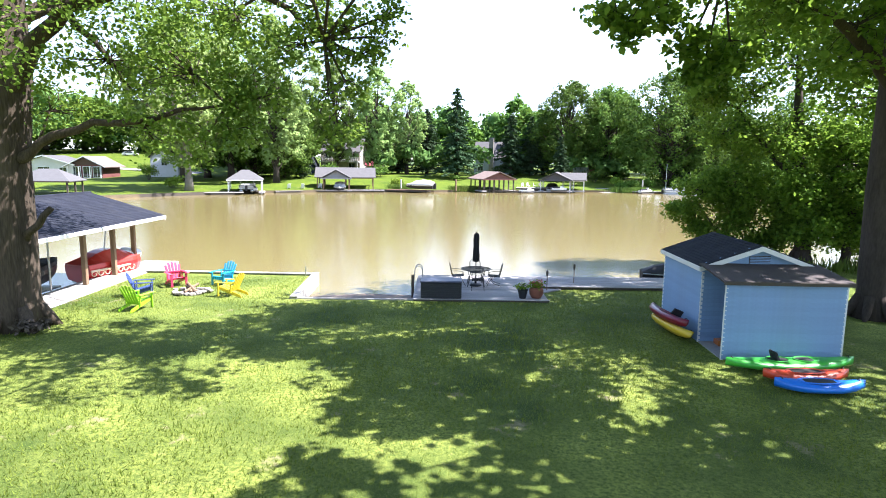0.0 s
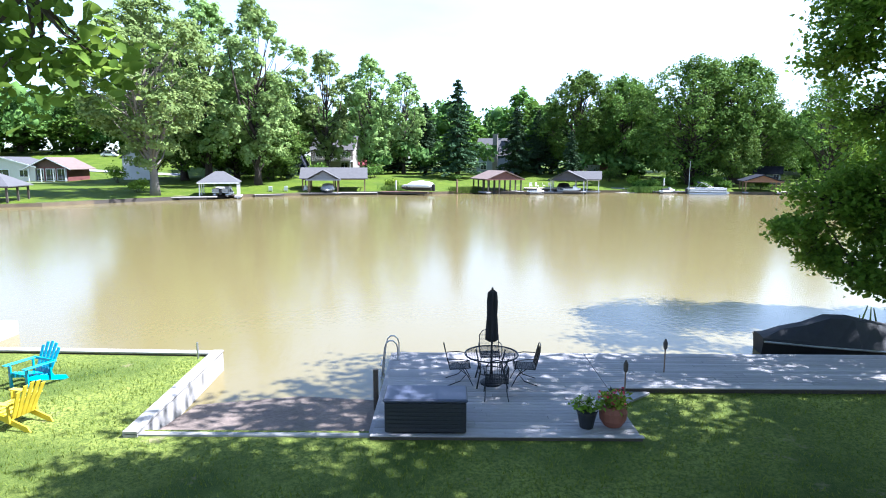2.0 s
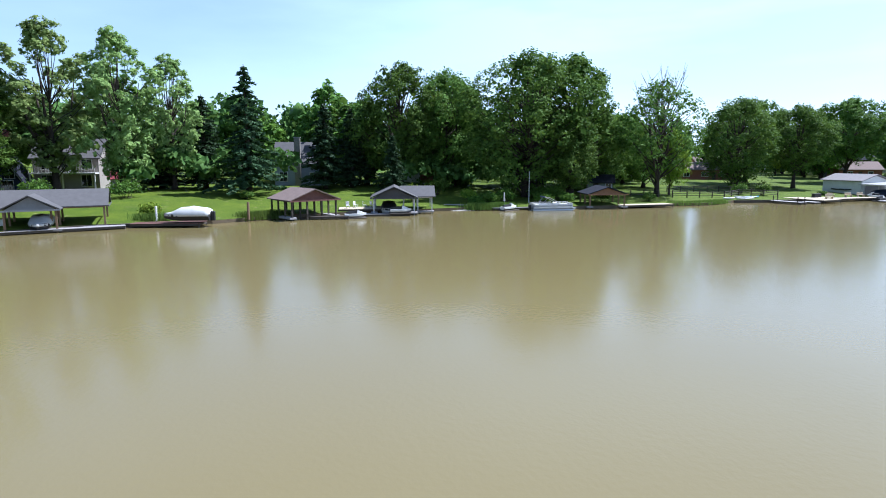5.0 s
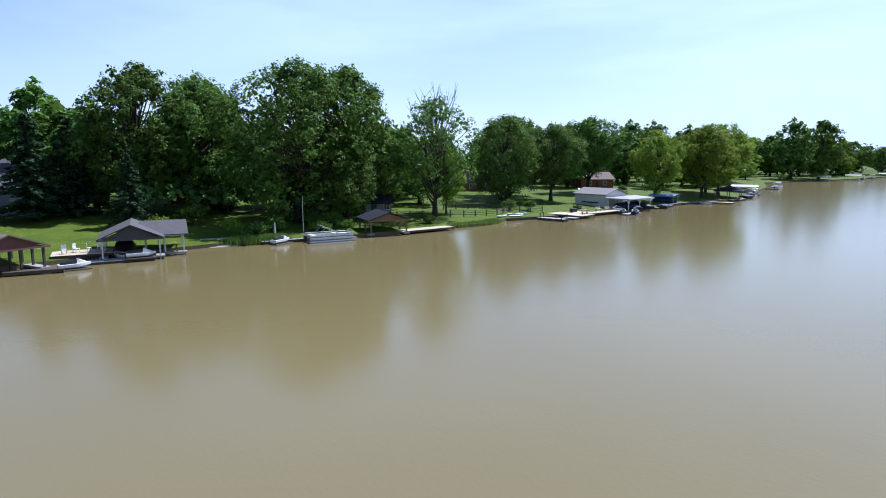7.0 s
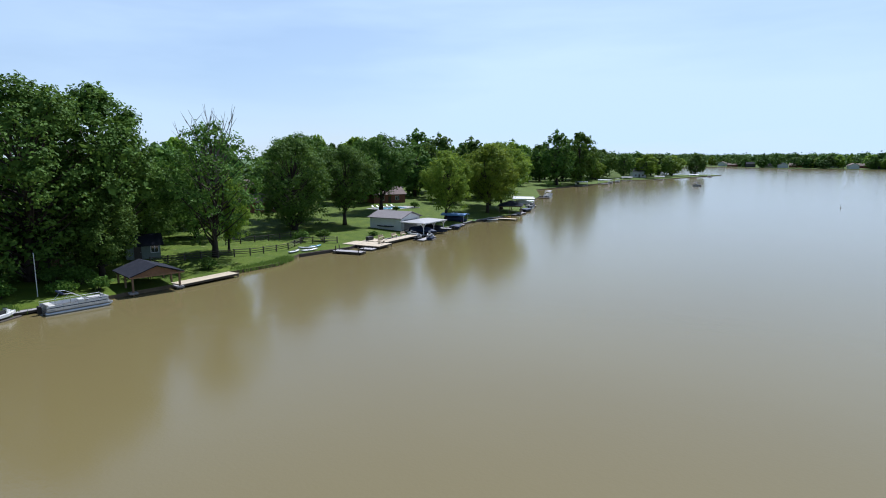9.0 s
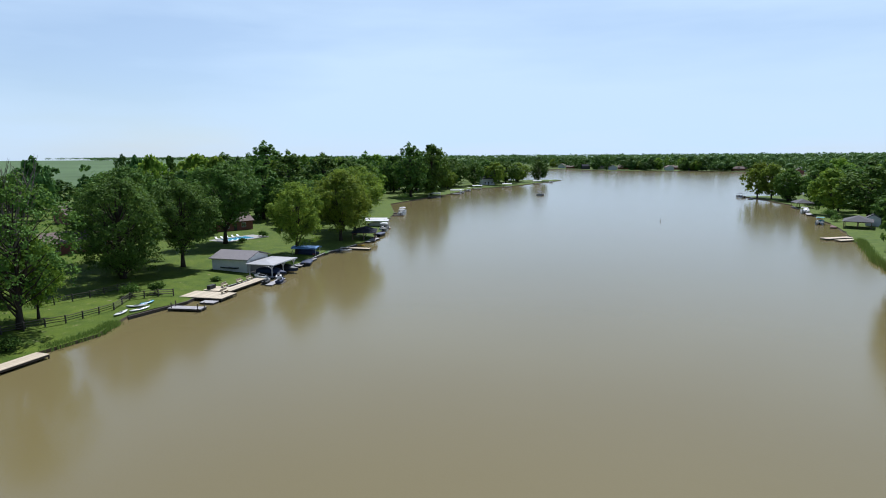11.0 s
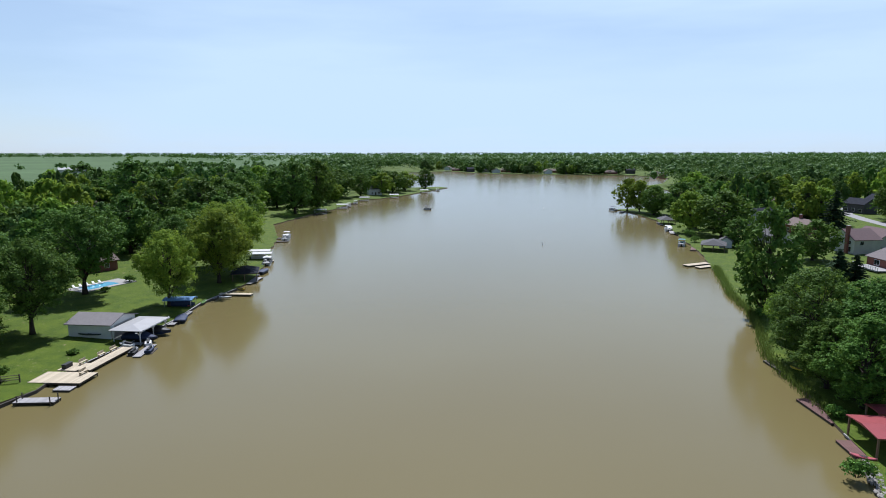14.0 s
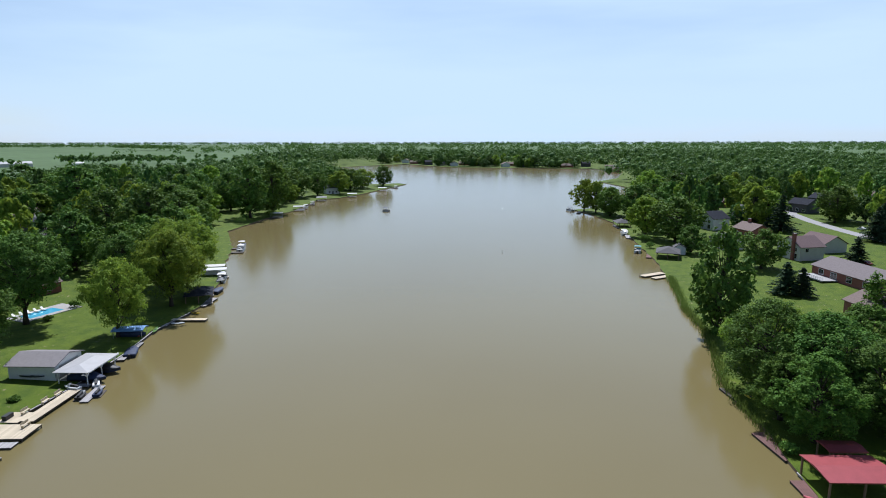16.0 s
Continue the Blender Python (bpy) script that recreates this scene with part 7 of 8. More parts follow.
house("house", "grey-roofed house in the trees", 240, 215, -40, 13, 9, 3, 2.2, M_OFFWHITE, M_SHINGLE_GREY, W2, door=0)
house("house", "white house by the point", 470, 152, -60, 10, 8, 4.6, 2.4, M_WHITE, M_SHINGLE_GREY, W2, door=0)
# south shore
house("house", "pale gabled house with a tall brick chimney", 227.5, -61, 190, 11, 9, 4.8, 2.8, M_OFFWHITE, mat("wine_shingle", (0.14, 0.09, 0.088), 0.9, vary=0.2, scale=2), [(-3.4, 3.0, 1.4, 1.3), (0, 3.0, 1.4, 1.3), (3.4, 3.0, 1.4, 1.3), (-3.4, 0.6, 1.8, 1.7), (3.4, 0.6, 1.8, 1.7)], [(-2, 3.0, 1.2, 1.3)], chimney=(2.6, -4.8, 9.0, M_BRICK), ridge_x=False)
_h = house("house", "long low house with a broad grey-brown roof and wooden deck", 190, -58, 186, 26, 12, 2.9, 2.4, M_BRICK, mat("taupe_shingle", (0.18, 0.15, 0.145), 0.9, vary=0.2, scale=2, bump=0.3), [(-9, 0.8, 2.0, 1.5), (-4, 0.3, 2.4, 2.0), (2, 0.8, 2.0, 1.5), (8, 0.8, 2.0, 1.5)])
_dk = part("deck", B(-12, -11, 0.2, -2, -6.1, 0.5), M_PLANK, _h, "raised timber deck with stairs")
for _k in range(12):
    part("deck_post", B(-11.9 + _k * 0.9, -10.95, 0.5, -11.8 + _k * 0.9, -10.85, 1.4), M_WHITE, _dk)
part("deck_rail", B(-12, -11, 1.4, -2, -10.8, 1.48), M_WHITE, _dk)
_h = house("house", "dark brick house with white trim near the shore", 156, -40, 184, 13, 9, 3.2, 2.2, M_BRICK, M_SHINGLE_BROWN, W2, door=0, chimney=(2, 1, 6.6, M_BRICK))
house("house", "white house with dormers above the lake", 297, -60, 200, 11, 9, 5.2, 2.8, M_WHITE, M_SHINGLE, [(-3, 3.0, 1.4, 1.4), (0, 3.0, 1.4, 1.4), (3, 3.0, 1.4, 1.4), (-3, 0.5, 1.6, 1.8), (3, 0.5, 1.6, 1.8)], ridge_x=False)
house("house", "brown brick house between dark trees", 272, -66, 190, 12, 9, 3.4, 2.4, M_BRICK, M_SHINGLE_BROWN, W2, door=0, chimney=(-2, 0, 7.4, M_BRICK))
house("house", "grey-roofed house behind a shore tree", 250, -46, 180, 12, 8, 3, 2.3, M_OFFWHITE, M_SHINGLE_GREY, W2, door=0)
house("house", "red-roofed house behind the boathouse", 240, -76, 190, 12, 9, 3.4, 2.6, M_OFFWHITE, mat("rose_shingle", (0.15, 0.095, 0.09), 0.9, vary=0.2, scale=2), W2, door=0)

# small far houses round the end of the lake
_far_first = {}
_rf = random.Random(17)
SPOTS = [(_x, _y, 185 + _rf.uniform(-25, 25)) for _x, _y in SUBURB]
for _i in range(15):
    _y = -125 + 19 * _i + _rf.uniform(-7, 7)
    SPOTS.append((float(np.interp(_y, [-130, -80, -15, 66, 95, 140, 180], [872, 880, 898, 918, 955, 1022, 1020])) + _rf.uniform(10, 46), _y, 90 + _rf.uniform(-25, 25)))
for _i in range(9):
    SPOTS.append((640 + 25 * _i + _rf.uniform(-8, 8), -134 - 45 * _rf.random(), 180 + _rf.uniform(-20, 20)))
for _i, (_x, _y, _a) in enumerate(SPOTS):
    _k = _i % 4
    if _k not in _far_first:
        _far_first[_k] = house("house", ("pale distant house among garden trees", "grey-roofed distant house among garden trees", "brick distant house among garden trees", "white distant house with a brown roof")[_k], _x, _y, _a, (15, 12, 18, 11)[_k], 9, (3.2, 5.0, 3.0, 4.6)[_k], 2.6, (M_OFFWHITE, M_SHINGLE_GREY, M_BRICK, M_WHITE)[_k], (M_SHINGLE_GREY, M_SHINGLE, M_SHINGLE_BROWN, M_SHINGLE_BROWN)[_k], [(-4, 1, 1.8, 1.4), (0, 1, 1.8, 1.6), (4, 1, 1.8, 1.4)], ridge_x=_k != 3)
        tagged(_far_first[_k], group="houses round the lake")
    else:
        copy_thing(_far_first[_k], pose(_x, _y, ground_z(_x, _y), 0, 0, _a))
# shore trees between the houses at the far end
for _i in range(64):
    _y = _rf.uniform(-135, 185)
    _x = float(np.interp(_y, [-130, -80, -15, 66, 95, 140, 180], [872, 880, 898, 918, 955, 1022, 1020])) + 4 + 75 * _rf.random() ** 1.5
    if all(math.hypot(_x - _p[0], _y - _p[1]) > 8.5 for _p in SPOTS):
        plant(("wood_a", "wood_b", "wood_l")[_i % 3], _x, _y, _rf.uniform(9, 19), _rf.uniform(4.5, 8.5), _rf.uniform(0, 360))
house("barn", "long white-roofed farm barn in a green field", 892, 712, -45, 46, 14, 5, 3, M_OFFWHITE, M_METAL_WHITE, category="barn")
house("barn", "small white farm shed in a field", 930, 640, -45, 18, 9, 4, 2, M_WHITE, M_METAL_WHITE, category="barn")


# ---- boathouses, docks, boats of the far shore ----
def dock(name, label, x, y, rz, w, d, m, z=0.42, piles=True, boards=True, seed=1):
    """A boarded dock: boards run along x, posts at the corners."""
    ob = thing(name, (x, y, 0), label, "dock", rz=rz)
    if boards:
        n = max(2, int(d / 0.3))
        me = mesh_of("board", B(-w / 2, 0, z - 0.05, w / 2, d / n - 0.015, z), m)
        for i in range(n):
            part("board", me, None, ob, at=Matrix.Translation((0, -d / 2 + i * d / n, 0)))
    part("frame", B(-w / 2 + 0.05, -d / 2 + 0.05, z - 0.3, w / 2 - 0.05, d / 2 - 0.05, z - 0.054), M_DARKWOOD, ob)
    if piles:
        for px in (-w / 2 + 0.1, w / 2 - 0.1):
            for py in (-d / 2 + 0.1, d / 2 - 0.1):
                part("dock_post", T([(px, py, -1.4), (px, py, z - 0.06)], 0.09, 7), M_DARKWOOD, ob)
    return ob


def boathouse(name, label, x, y, rz, w, d, eave, rise, roof_m, hip=False, post_m=None, gable_m=None, over=0.5, platform=True, nx=2, ny=3):
    """An open boathouse: roof on posts over a slip with a platform round it. The front (lake side) is -y."""
    ob = thing(name, (x, y, 0), label, "boathouse", rz=rz)
    post_m = post_m or M_POSTWOOD
    W, D = w / 2 + over, d / 2 + over
    bm = bmesh.new()
    if hip:
        k = min(W, D) * 0.85
        a, b = (0, D - k) if D > W else (W - k, 0)
        pts = [(-W, -D, eave), (W, -D, eave), (W, D, eave), (-W, D, eave)]
        r0, r1 = (-a, -b, eave + rise), (a, b, eave + rise)
        if D > W:
            slab(bm, [pts[0], pts[1], r0], 0.1), slab(bm, [pts[2], pts[3], r1], 0.1), slab(bm, [pts[1], pts[2], r1, r0], 0.1), slab(bm, [pts[3], pts[0], r0, r1], 0.1)
        else:
            slab(bm, [pts[0], pts[1], r1, r0], 0.1), slab(bm, [pts[2], pts[3], r0, r1], 0.1), slab(bm, [pts[1], pts[2], r1], 0.1), slab(bm, [pts[3], pts[0], r0], 0.1)
    else:
        for s in (-1, 1):
            slab(bm, [(s * W, -D, eave), (s * W, D, eave), (0, D, eave + rise), (0, -D, eave + rise)], 0.12)
        for s in (-1, 1):
            gb = bmesh.new()
            prism(gb, [(-w / 2 - 0.1, eave - 0.1), (w / 2 + 0.1, eave - 0.1), (0, eave + rise - 0.22)], 0.08, Matrix.Translation((0, s * (d / 2), 0)))
            part("gable", gb, gable_m or post_m, ob)
    part("roof", bm, roof_m, ob)
    part("fascia", B(-W + 0.02, -D - 0.03, eave - 0.2, W - 0.02, -D + 0.02, eave - 0.03), gable_m or post_m, ob)
    pw = 0.07 if post_m is M_WHITE else 0.1
    for i in range(nx):
        for j in range(ny):
            px, py = -w / 2 + i * w / (nx - 1), -d / 2 + j * d / (ny - 1)
            part("post", B(px - pw, py - pw, -1.4, px + pw, py + pw, eave - 0.05), post_m, ob)
    for s in (-1, 1):
        part("beam", B(s * w / 2 - 0.09, -d / 2, eave - 0.26, s * w / 2 + 0.09, d / 2, eave - 0.06), post_m, ob)
    if platform:
        for s in (-1, 1):
            part("walkway", B(s * w / 2 - 0.45, -d / 2 - 0.3, 0.2, s * w / 2 + 0.45, d / 2 + 0.3, 0.42, 0.01), M_PLANK, ob)
        part("walkway", B(-w / 2 + 0.46, d / 2 - 0.6, 0.2, w / 2 - 0.46, d / 2 + 0.3, 0.42, 0.01), M_PLANK, ob)
    return ob


def pontoon_boat(name, label, x, y, rz, length=7.0, fence_m=None, top=None, z=0.0):
    ob = thing(name, (x, y, z), label, "pontoon boat", rz=rz)
    fence_m = fence_m or M_WHITE
    for s in (-1, 1):
        secs = [(-length / 2, s * 0.85, 0.12), (-length / 2 + 0.5, s * 0.85, 0.1), (length / 2 - 0.9, s * 0.85, 0.1), (length / 2 - 0.2, s * 0.85, 0.28)]
        part("pontoon", T(secs, [0.26, 0.3, 0.3, 0.06], 10), M_ALU, ob, smooth=True)
    part("deck", B(-length / 2, -1.2, 0.4, length / 2 - 0.3, 1.2, 0.5, 0.01), M_ALU, ob)
    for s in (-1, 1):
        for k in range(4):
            a = -length / 2 + 0.1 + k * (length - 0.8) / 4
            part("fence_panel", B(a, s * 1.17 - 0.02, 0.56, a + (length - 0.8) / 4 - 0.06, s * 1.17 + 0.02, 0.98, 0.01), fence_m, ob)
            part("fence_post", T([(a, s * 1.17, 0.5), (a, s * 1.17, 1.17)], 0.022, 5), M_ALU, ob)
        part("stripe", B(-length / 2 + 0.1, s * 1.195 - 0.004, 0.72, length / 2 - 0.8, s * 1.195 + 0.004, 0.8), M_BLUEDARK, ob, "dark stripe")
        part("top_rail", T([(-length / 2 + 0.1, s * 1.17, 1.17), (length / 2 - 0.7, s * 1.17, 1.17)], 0.025, 6), M_ALU, ob)
    part("fence_panel", B(length / 2 - 0.75, -1.1, 0.53, length / 2 - 0.7, 1.1, 1.12), fence_m, ob)
    part("bench", B(-length / 2 + 0.3, -1.05, 0.5, -length / 2 + 1.0, 1.05, 1.0, 0.05), M_OFFWHITE, ob)
    part("bench", B(length / 2 - 2.2, 0.55, 0.5, length / 2 - 0.9, 1.1, 0.95, 0.05), M_OFFWHITE, ob)
    part("console", B(-0.3, -1.0, 0.5, 0.3, -0.4, 1.25, 0.04), M_WHITE, ob)
    part("outboard_motor", B(-length / 2 - 0.45, -0.2, 0.1, -length / 2 - 0.05, 0.2, 1.0, 0.06), M_RUBBER, ob)
    if top:
        tp = part("canopy", loft(bmesh.new(), [[(-1.6, yy, 2.35 - 0.12 * (yy / 1.2) ** 2 + dz) for yy, dz in ((-1.2, 0), (-0.6, 0), (0, 0), (0.6, 0), (1.2, 0), (1.2, -0.06), (0, -0.06), (-1.2, -0.06))], [(1.2, yy, 2.35 - 0.12 * (yy / 1.2) ** 2 + dz) for yy, dz in ((-1.2, 0), (-0.6, 0), (0, 0), (0.6, 0), (1.2, 0), (1.2, -0.06), (0, -0.06), (-1.2, -0.06))]]), top, ob)
        for s in (-1, 1):
            for xx in (-1.5, 1.1):
                part("canopy_frame", T([(-0.2, s * 1.15, 1.17), (xx, s * 1.15, 2.25)], 0.02, 5), M_ALU, ob)
    else:
        for s in (-1, 1):
            part("folded_frame", T([(0.6, s * 1.1, 1.17), (-0.9, s * 1.1, 2.0), (-1.7, s * 1.1, 2.05)], 0.028, 5), M_ALU, ob)
            part("frame_stay", T([(-1.9, s * 1.1, 1.17), (-1.2, s * 1.1, 2.0)], 0.022, 5), M_ALU, ob)
        part("folded_canopy", T([(-1.65, -1.1, 2.05), (-1.65, 1.1, 2.05)], 0.12, 7), M_BLUEDARK, ob)
    return ob


def covered_boat(name, label, x, y, rz, length=6.2, z=0.1, cover=None, hull=None, hump=0.75):
    ob = thing(name, (x, y, z), label, "boat", rz=rz)
    part("hull", loft(bmesh.new(), hull_sections(length, 2.2, -0.1, 0.7)), hull or M_BLUEDARK, ob)
    secs = []
    for i in range(12):
        t = i / 11
        w = 1.12 * (1 - max(0, (t - 0.62) / 0.38) ** 1.8 * 0.93)
        h = 0.85 + hump * math.sin(min(1, 0.12 + t * 1.05) * math.pi) ** 0.6 + 0.04 * math.sin(t * 23)
        secs.append([(t * length, w, 0.5), (t * length, w * 1.01, 0.75), (t * length, w * 0.75, h * 0.92), (t * length, 0, h), (t * length, -w * 0.75, h * 0.92), (t * length, -w * 1.01, 0.75), (t * length, -w, 0.5)])
    part("cover", loft(bmesh.new(), secs), cover or M_TARP, ob, smooth=True)
    part("outboard_motor", B(-0.5, -0.2, -0.1, -0.02, 0.2, 1.0, 0.06), M_RUBBER, ob)
    return ob


def jet_ski(name, label, x, y, rz, color_m, z=0.15):
    ob = thing(name, (x, y, z), label, "jet ski", rz=rz)
    part("hull", loft(bmesh.new(), hull_sections(2.9, 1.1, 0.0, 0.45, 0.5)), color_m, ob)
    part("seat", loft(bmesh.new(), [[(0.2, -0.2, 0.45), (0.2, 0.2, 0.45), (0.2, 0.15, 0.72), (0.2, -0.15, 0.72)], [(1.6, -0.24, 0.5), (1.6, 0.24, 0.5), (1.6, 0.16, 0.85), (1.6, -0.16, 0.85)]]), M_RUBBER, ob)
    part("handlebar", T([(1.75, -0.35, 1.0), (1.9, 0, 1.02), (1.75, 0.35, 1.0)], 0.03, 6), M_RUBBER, ob)
    part("cowl", loft(bmesh.new(), [[(1.6, -0.28, 0.5), (1.6, 0.28, 0.5), (1.7, 0.2, 0.98), (1.7, -0.2, 0.98)], [(2.6, -0.12, 0.52), (2.6, 0.12, 0.52), (2.5, 0.08, 0.62), (2.5, -0.08, 0.62)]]), M_WHITE, ob)
    part("float", B(-0.1, -0.75, -0.22, 2.9, 0.75, -0.02, 0.04), M_DARKWOOD, ob)
    return ob


def boat_lift(name, label, x, y, rz, w, d, h, m, z0=0.0):
    """A fabric-roofed boat lift on four poles."""
    ob = thing(name, (x, y, z0), label, "boat lift", rz=rz)
    bm = bmesh.new()
    prof = [(-w / 2, h - 0.35), (-w / 2, h - 0.1), (-w / 4, h + 0.12), (0, h + 0.2), (w / 4, h + 0.12), (w / 2, h - 0.1), (w / 2, h - 0.35), (w / 2 - 0.05, h - 0.12), (0, h + 0.15), (-w / 2 + 0.05, h - 0.12)]
    prism(bm, prof, d, Matrix.Translation((0, -d / 2, 0)))
    part("canopy", bm, m, ob)
    for sx in (-1, 1):
        for sy in (-1, 1):
            part("pole", T([(sx * (w / 2 - 0.1), sy * (d / 2 - 0.4), -1.4), (sx * (w / 2 - 0.1), sy * (d / 2 - 0.4), h - 0.15)], 0.05, 6), M_ALU, ob)
    part("cradle", B(-w / 2 + 0.1, -d / 2 + 0.4, 0.1, w / 2 - 0.1, d / 2 - 0.4, 0.22), M_ALU, ob)
    return ob


boathouse("boathouse", "open boathouse with a pale metal roof", -55, 84.5, 10, 6.5, 5, 2.5, 1.6, M_SILVER, hip=True, post_m=M_DARKWOOD)
boathouse("boathouse", "small boathouse with a pale grey pyramid roof", -33.0, 101.2, 15, 5.2, 4.8, 2.45, 1.55, M_SILVER, hip=True, post_m=M_WHITE, over=0.3)
pontoon_boat("pontoon_boat", "white pontoon boat with black motor on a boathouse lift", -33.2, 102.6, 105, 6.0, M_WHITE, z=0.45)
jet_ski("jet_ski", "white jet ski on a lift in a boathouse", -31.6, 101.0, 105, M_WHITE, 0.5)
dock("dock", "low white floating swim pad at the bank", -35.6, 97.6, 20, 3.6, 1.6, M_WHITE, 0.3, boards=False)
for _x, _y in ((-27.6, 108.4), (-25.4, 109.6), (-22.6, 111.6)):
    _c = thing("lawn_chair", (_x, _y, ground_z(_x, _y)), "white garden chair on the lawn by the water", "chair", "white chairs on the lawn", rz=200)
    part("seat", B(-0.3, -0.3, 0.3, 0.3, 0.3, 0.36, 0.02), M_WHITE, _c)
    part("backrest", B(-0.3, 0, 0, 0.3, 0.06, 0.75, 0.02), M_WHITE, _c, at=pose(0, 0.26, 0.34, -18, 0, 0))
    for _s in (-0.27, 0.27):
        part("side_frame", B(_s - 0.03, -0.3, 0, _s + 0.03, 0.3, 0.55, 0.015), M_WHITE, _c)
boathouse("boathouse", "grey-roofed boathouse with a gabled front", -19.6, 112.6, 8, 4.6, 5.4, 2.6, 1.5, M_SHINGLE_GREY, gable_m=mat("grey_gable", (0.24, 0.25, 0.27), 0.8, vary=0.15))
boathouse("boathouse", "long open boathouse wing with a grey roof", -18.3, 115.0, 98, 5.4, 10.2, 2.7, 1.75, M_SHINGLE_GREY, gable_m=M_SHINGLE_GREY)
covered_boat("motor_boat", "dark motor boat with pale cover in a boathouse", -19.4, 115.4, -82, 6.0, 0.25, M_TARP, M_RUBBER)
dock("dock", "long low wooden dock along the bank", -26, 107.2, 36, 8, 1.6, M_PLANK, 0.35)
dock("dock", "weathered dock in front of a boathouse", -17.5, 110.6, 14, 14, 1.4, M_PLANK, 0.4)
dock("dock", "red-brown stained wooden dock with planters", -5.8, 115.0, -14, 7.8, 3.0, M_REDWOOD, 0.5)
covered_boat("motor_boat", "motor boat under a pale silver cover", -1.0, 114.2, 168, 5.2, 0.8, M_TARP, M_RUBBER)
_pp = thing("mooring_post", (-7.4, 116.2, 0), "tall white mooring post on a dock", "post")
part("post", T([(0, 0, 0.45), (0, 0, 2.3)], 0.13, 8), M_WHITE, _pp)
_pp = thing("totem_post", (3.2, 118.8, 0.45), "carved dark wooden post with a red top on the bank", "post")
part("post", T([(0, 0, -0.2), (0, 0, 2.0)], 0.16, 8), M_POSTWOOD, _pp)
# dark timber on these posts and the dock stands for the roof's shade
boathouse("boathouse", "brown-roofed open boathouse on many posts", 10.3, 122.2, 20, 6.2, 6.4, 2.6, 1.4, M_SHINGLE_BROWN, post_m=M_DARKWOOD, gable_m=mat("red_brown_gable", (0.16, 0.07, 0.055), 0.8, vary=0.2), nx=4, ny=4)
dock("dock", "narrow dock beside a boathouse", 13.5, 118.8, -12, 5, 1.2, M_DARKWOOD)
jet_ski("jet_ski", "white jet ski moored at a dock", 15.6, 119.0, 0, M_WHITE)
boathouse("boathouse", "grey-roofed boathouse on white posts", 24.3, 124.6, -14, 5.6, 7.2, 2.5, 1.5, M_SHINGLE_GREY, post_m=M_WHITE, gable_m=M_SHINGLE_GREY)
boathouse("boathouse", "white-posted wing of a boathouse with a grey roof", 28.0, 124.8, 76, 4.8, 4.0, 2.5, 1.4, M_SHINGLE_GREY, post_m=M_WHITE, gable_m=M_SHINGLE_GREY)
covered_boat("motor_boat", "black and white motor boat in a boathouse", 24.1, 127.2, -104, 6.2, 0.2, M_RUBBER, M_WHITE)
dock("dock", "floating dock with a jet ski on it", 22.2, 121.2, -10, 6.5, 2.0, M_PLANK, 0.3)
jet_ski("jet_ski", "black and white jet ski on a floating dock", 22.6, 120.6, -10, M_WHITE, 0.45)
dock("patio_deck", "pale timber terrace with garden chairs", 19.2, 125.8, -10, 6, 4, M_DOCKWOOD, 0.8)
for _k in range(4):
    _c = thing("garden_chair", (17.2 + 1.3 * _k, 125.4 + 0.5 * (_k % 2), 0.82), "white plastic garden chair on a lakeside terrace", "chair", "chairs on the lakeside terrace", rz=40 * _k)
    part("seat", B(-0.25, -0.25, 0.38, 0.25, 0.25, 0.44, 0.02), M_WHITE, _c)
    part("backrest", B(-0.25, 0.22, 0.44, 0.25, 0.28, 0.95, 0.02), M_WHITE, _c)
    for _x, _y in ((-0.22, -0.22), (0.22, -0.22), (-0.22, 0.22), (0.22, 0.22)):
        part("leg", B(_x - 0.025, _y - 0.025, 0, _x + 0.025, _y + 0.025, 0.38), M_WHITE, _c)
_rp = thing("boat_slip", (35.3, 125.9, 0), "pale concrete slipway on the bank", "slipway", rz=-12)
_bm = bmesh.new()
slab(_bm, [(-2.2, -2.2, -0.3), (2.2, -2.2, -0.3), (2.2, 2.4, 0.75), (-2.2, 2.4, 0.75)], 0.2)
part("slab", _bm, M_CONCRETE, _rp)
dock("dock", "long shaded wooden dock with mooring gear", 46.4, 123.6, -6, 12.5, 1.8, M_PLANK)
_um = thing("garden_umbrella", (42.0, 123.9, 0.42), "closed white umbrella standing on a shaded dock", "umbrella")
part("pole", T([(0, 0, 0), (0, 0, 2.3)], 0.025, 6), M_ALU, _um)
part("canopy", lathe([(0.03, 2.3), (0.09, 2.15), (0.13, 1.5), (0.16, 1.0), (0.1, 0.95)], 8), M_OFFWHITE, _um)
part("base", lathe([(0.0, 0.1), (0.24, 0.08), (0.26, 0.0)], 12), M_CONCRETE, _um)
# shrubs added to darken the bank where deep tree shade lies
for _x, _y, _r, _h, _sd in ((41.5, 128.2, 1.8, 1.6, 341), (45.2, 129.4, 2.0, 2.0, 342), (50.6, 127.2, 1.7, 1.5, 343), (53.6, 129.6, 2.1, 2.2, 344), (38.4, 127.6, 1.5, 1.3, 345)):
    shrub("bank_shrub", "dark leafy shrub added in place of shade under shore trees", _x, _y, _r, _h, M_LEAF_MAPLE, _sd, 1500, 0.22)
jet_ski("jet_ski", "white jet ski at a shaded dock", 41.0, 122.4, 20, M_WHITE)
pontoon_boat("pontoon_boat", "white pontoon boat with a folded blue canopy", 48.9, 121.0, -10, 6.8)
_fp = thing("flagpole", (48.0, 127.4, 0.6), "tall white flagpole on the bank", "flagpole")
part("pole", T([(0, 0, -0.3), (0, 0, 5.0)], [0.06, 0.035], 7), M_WHITE, _fp)
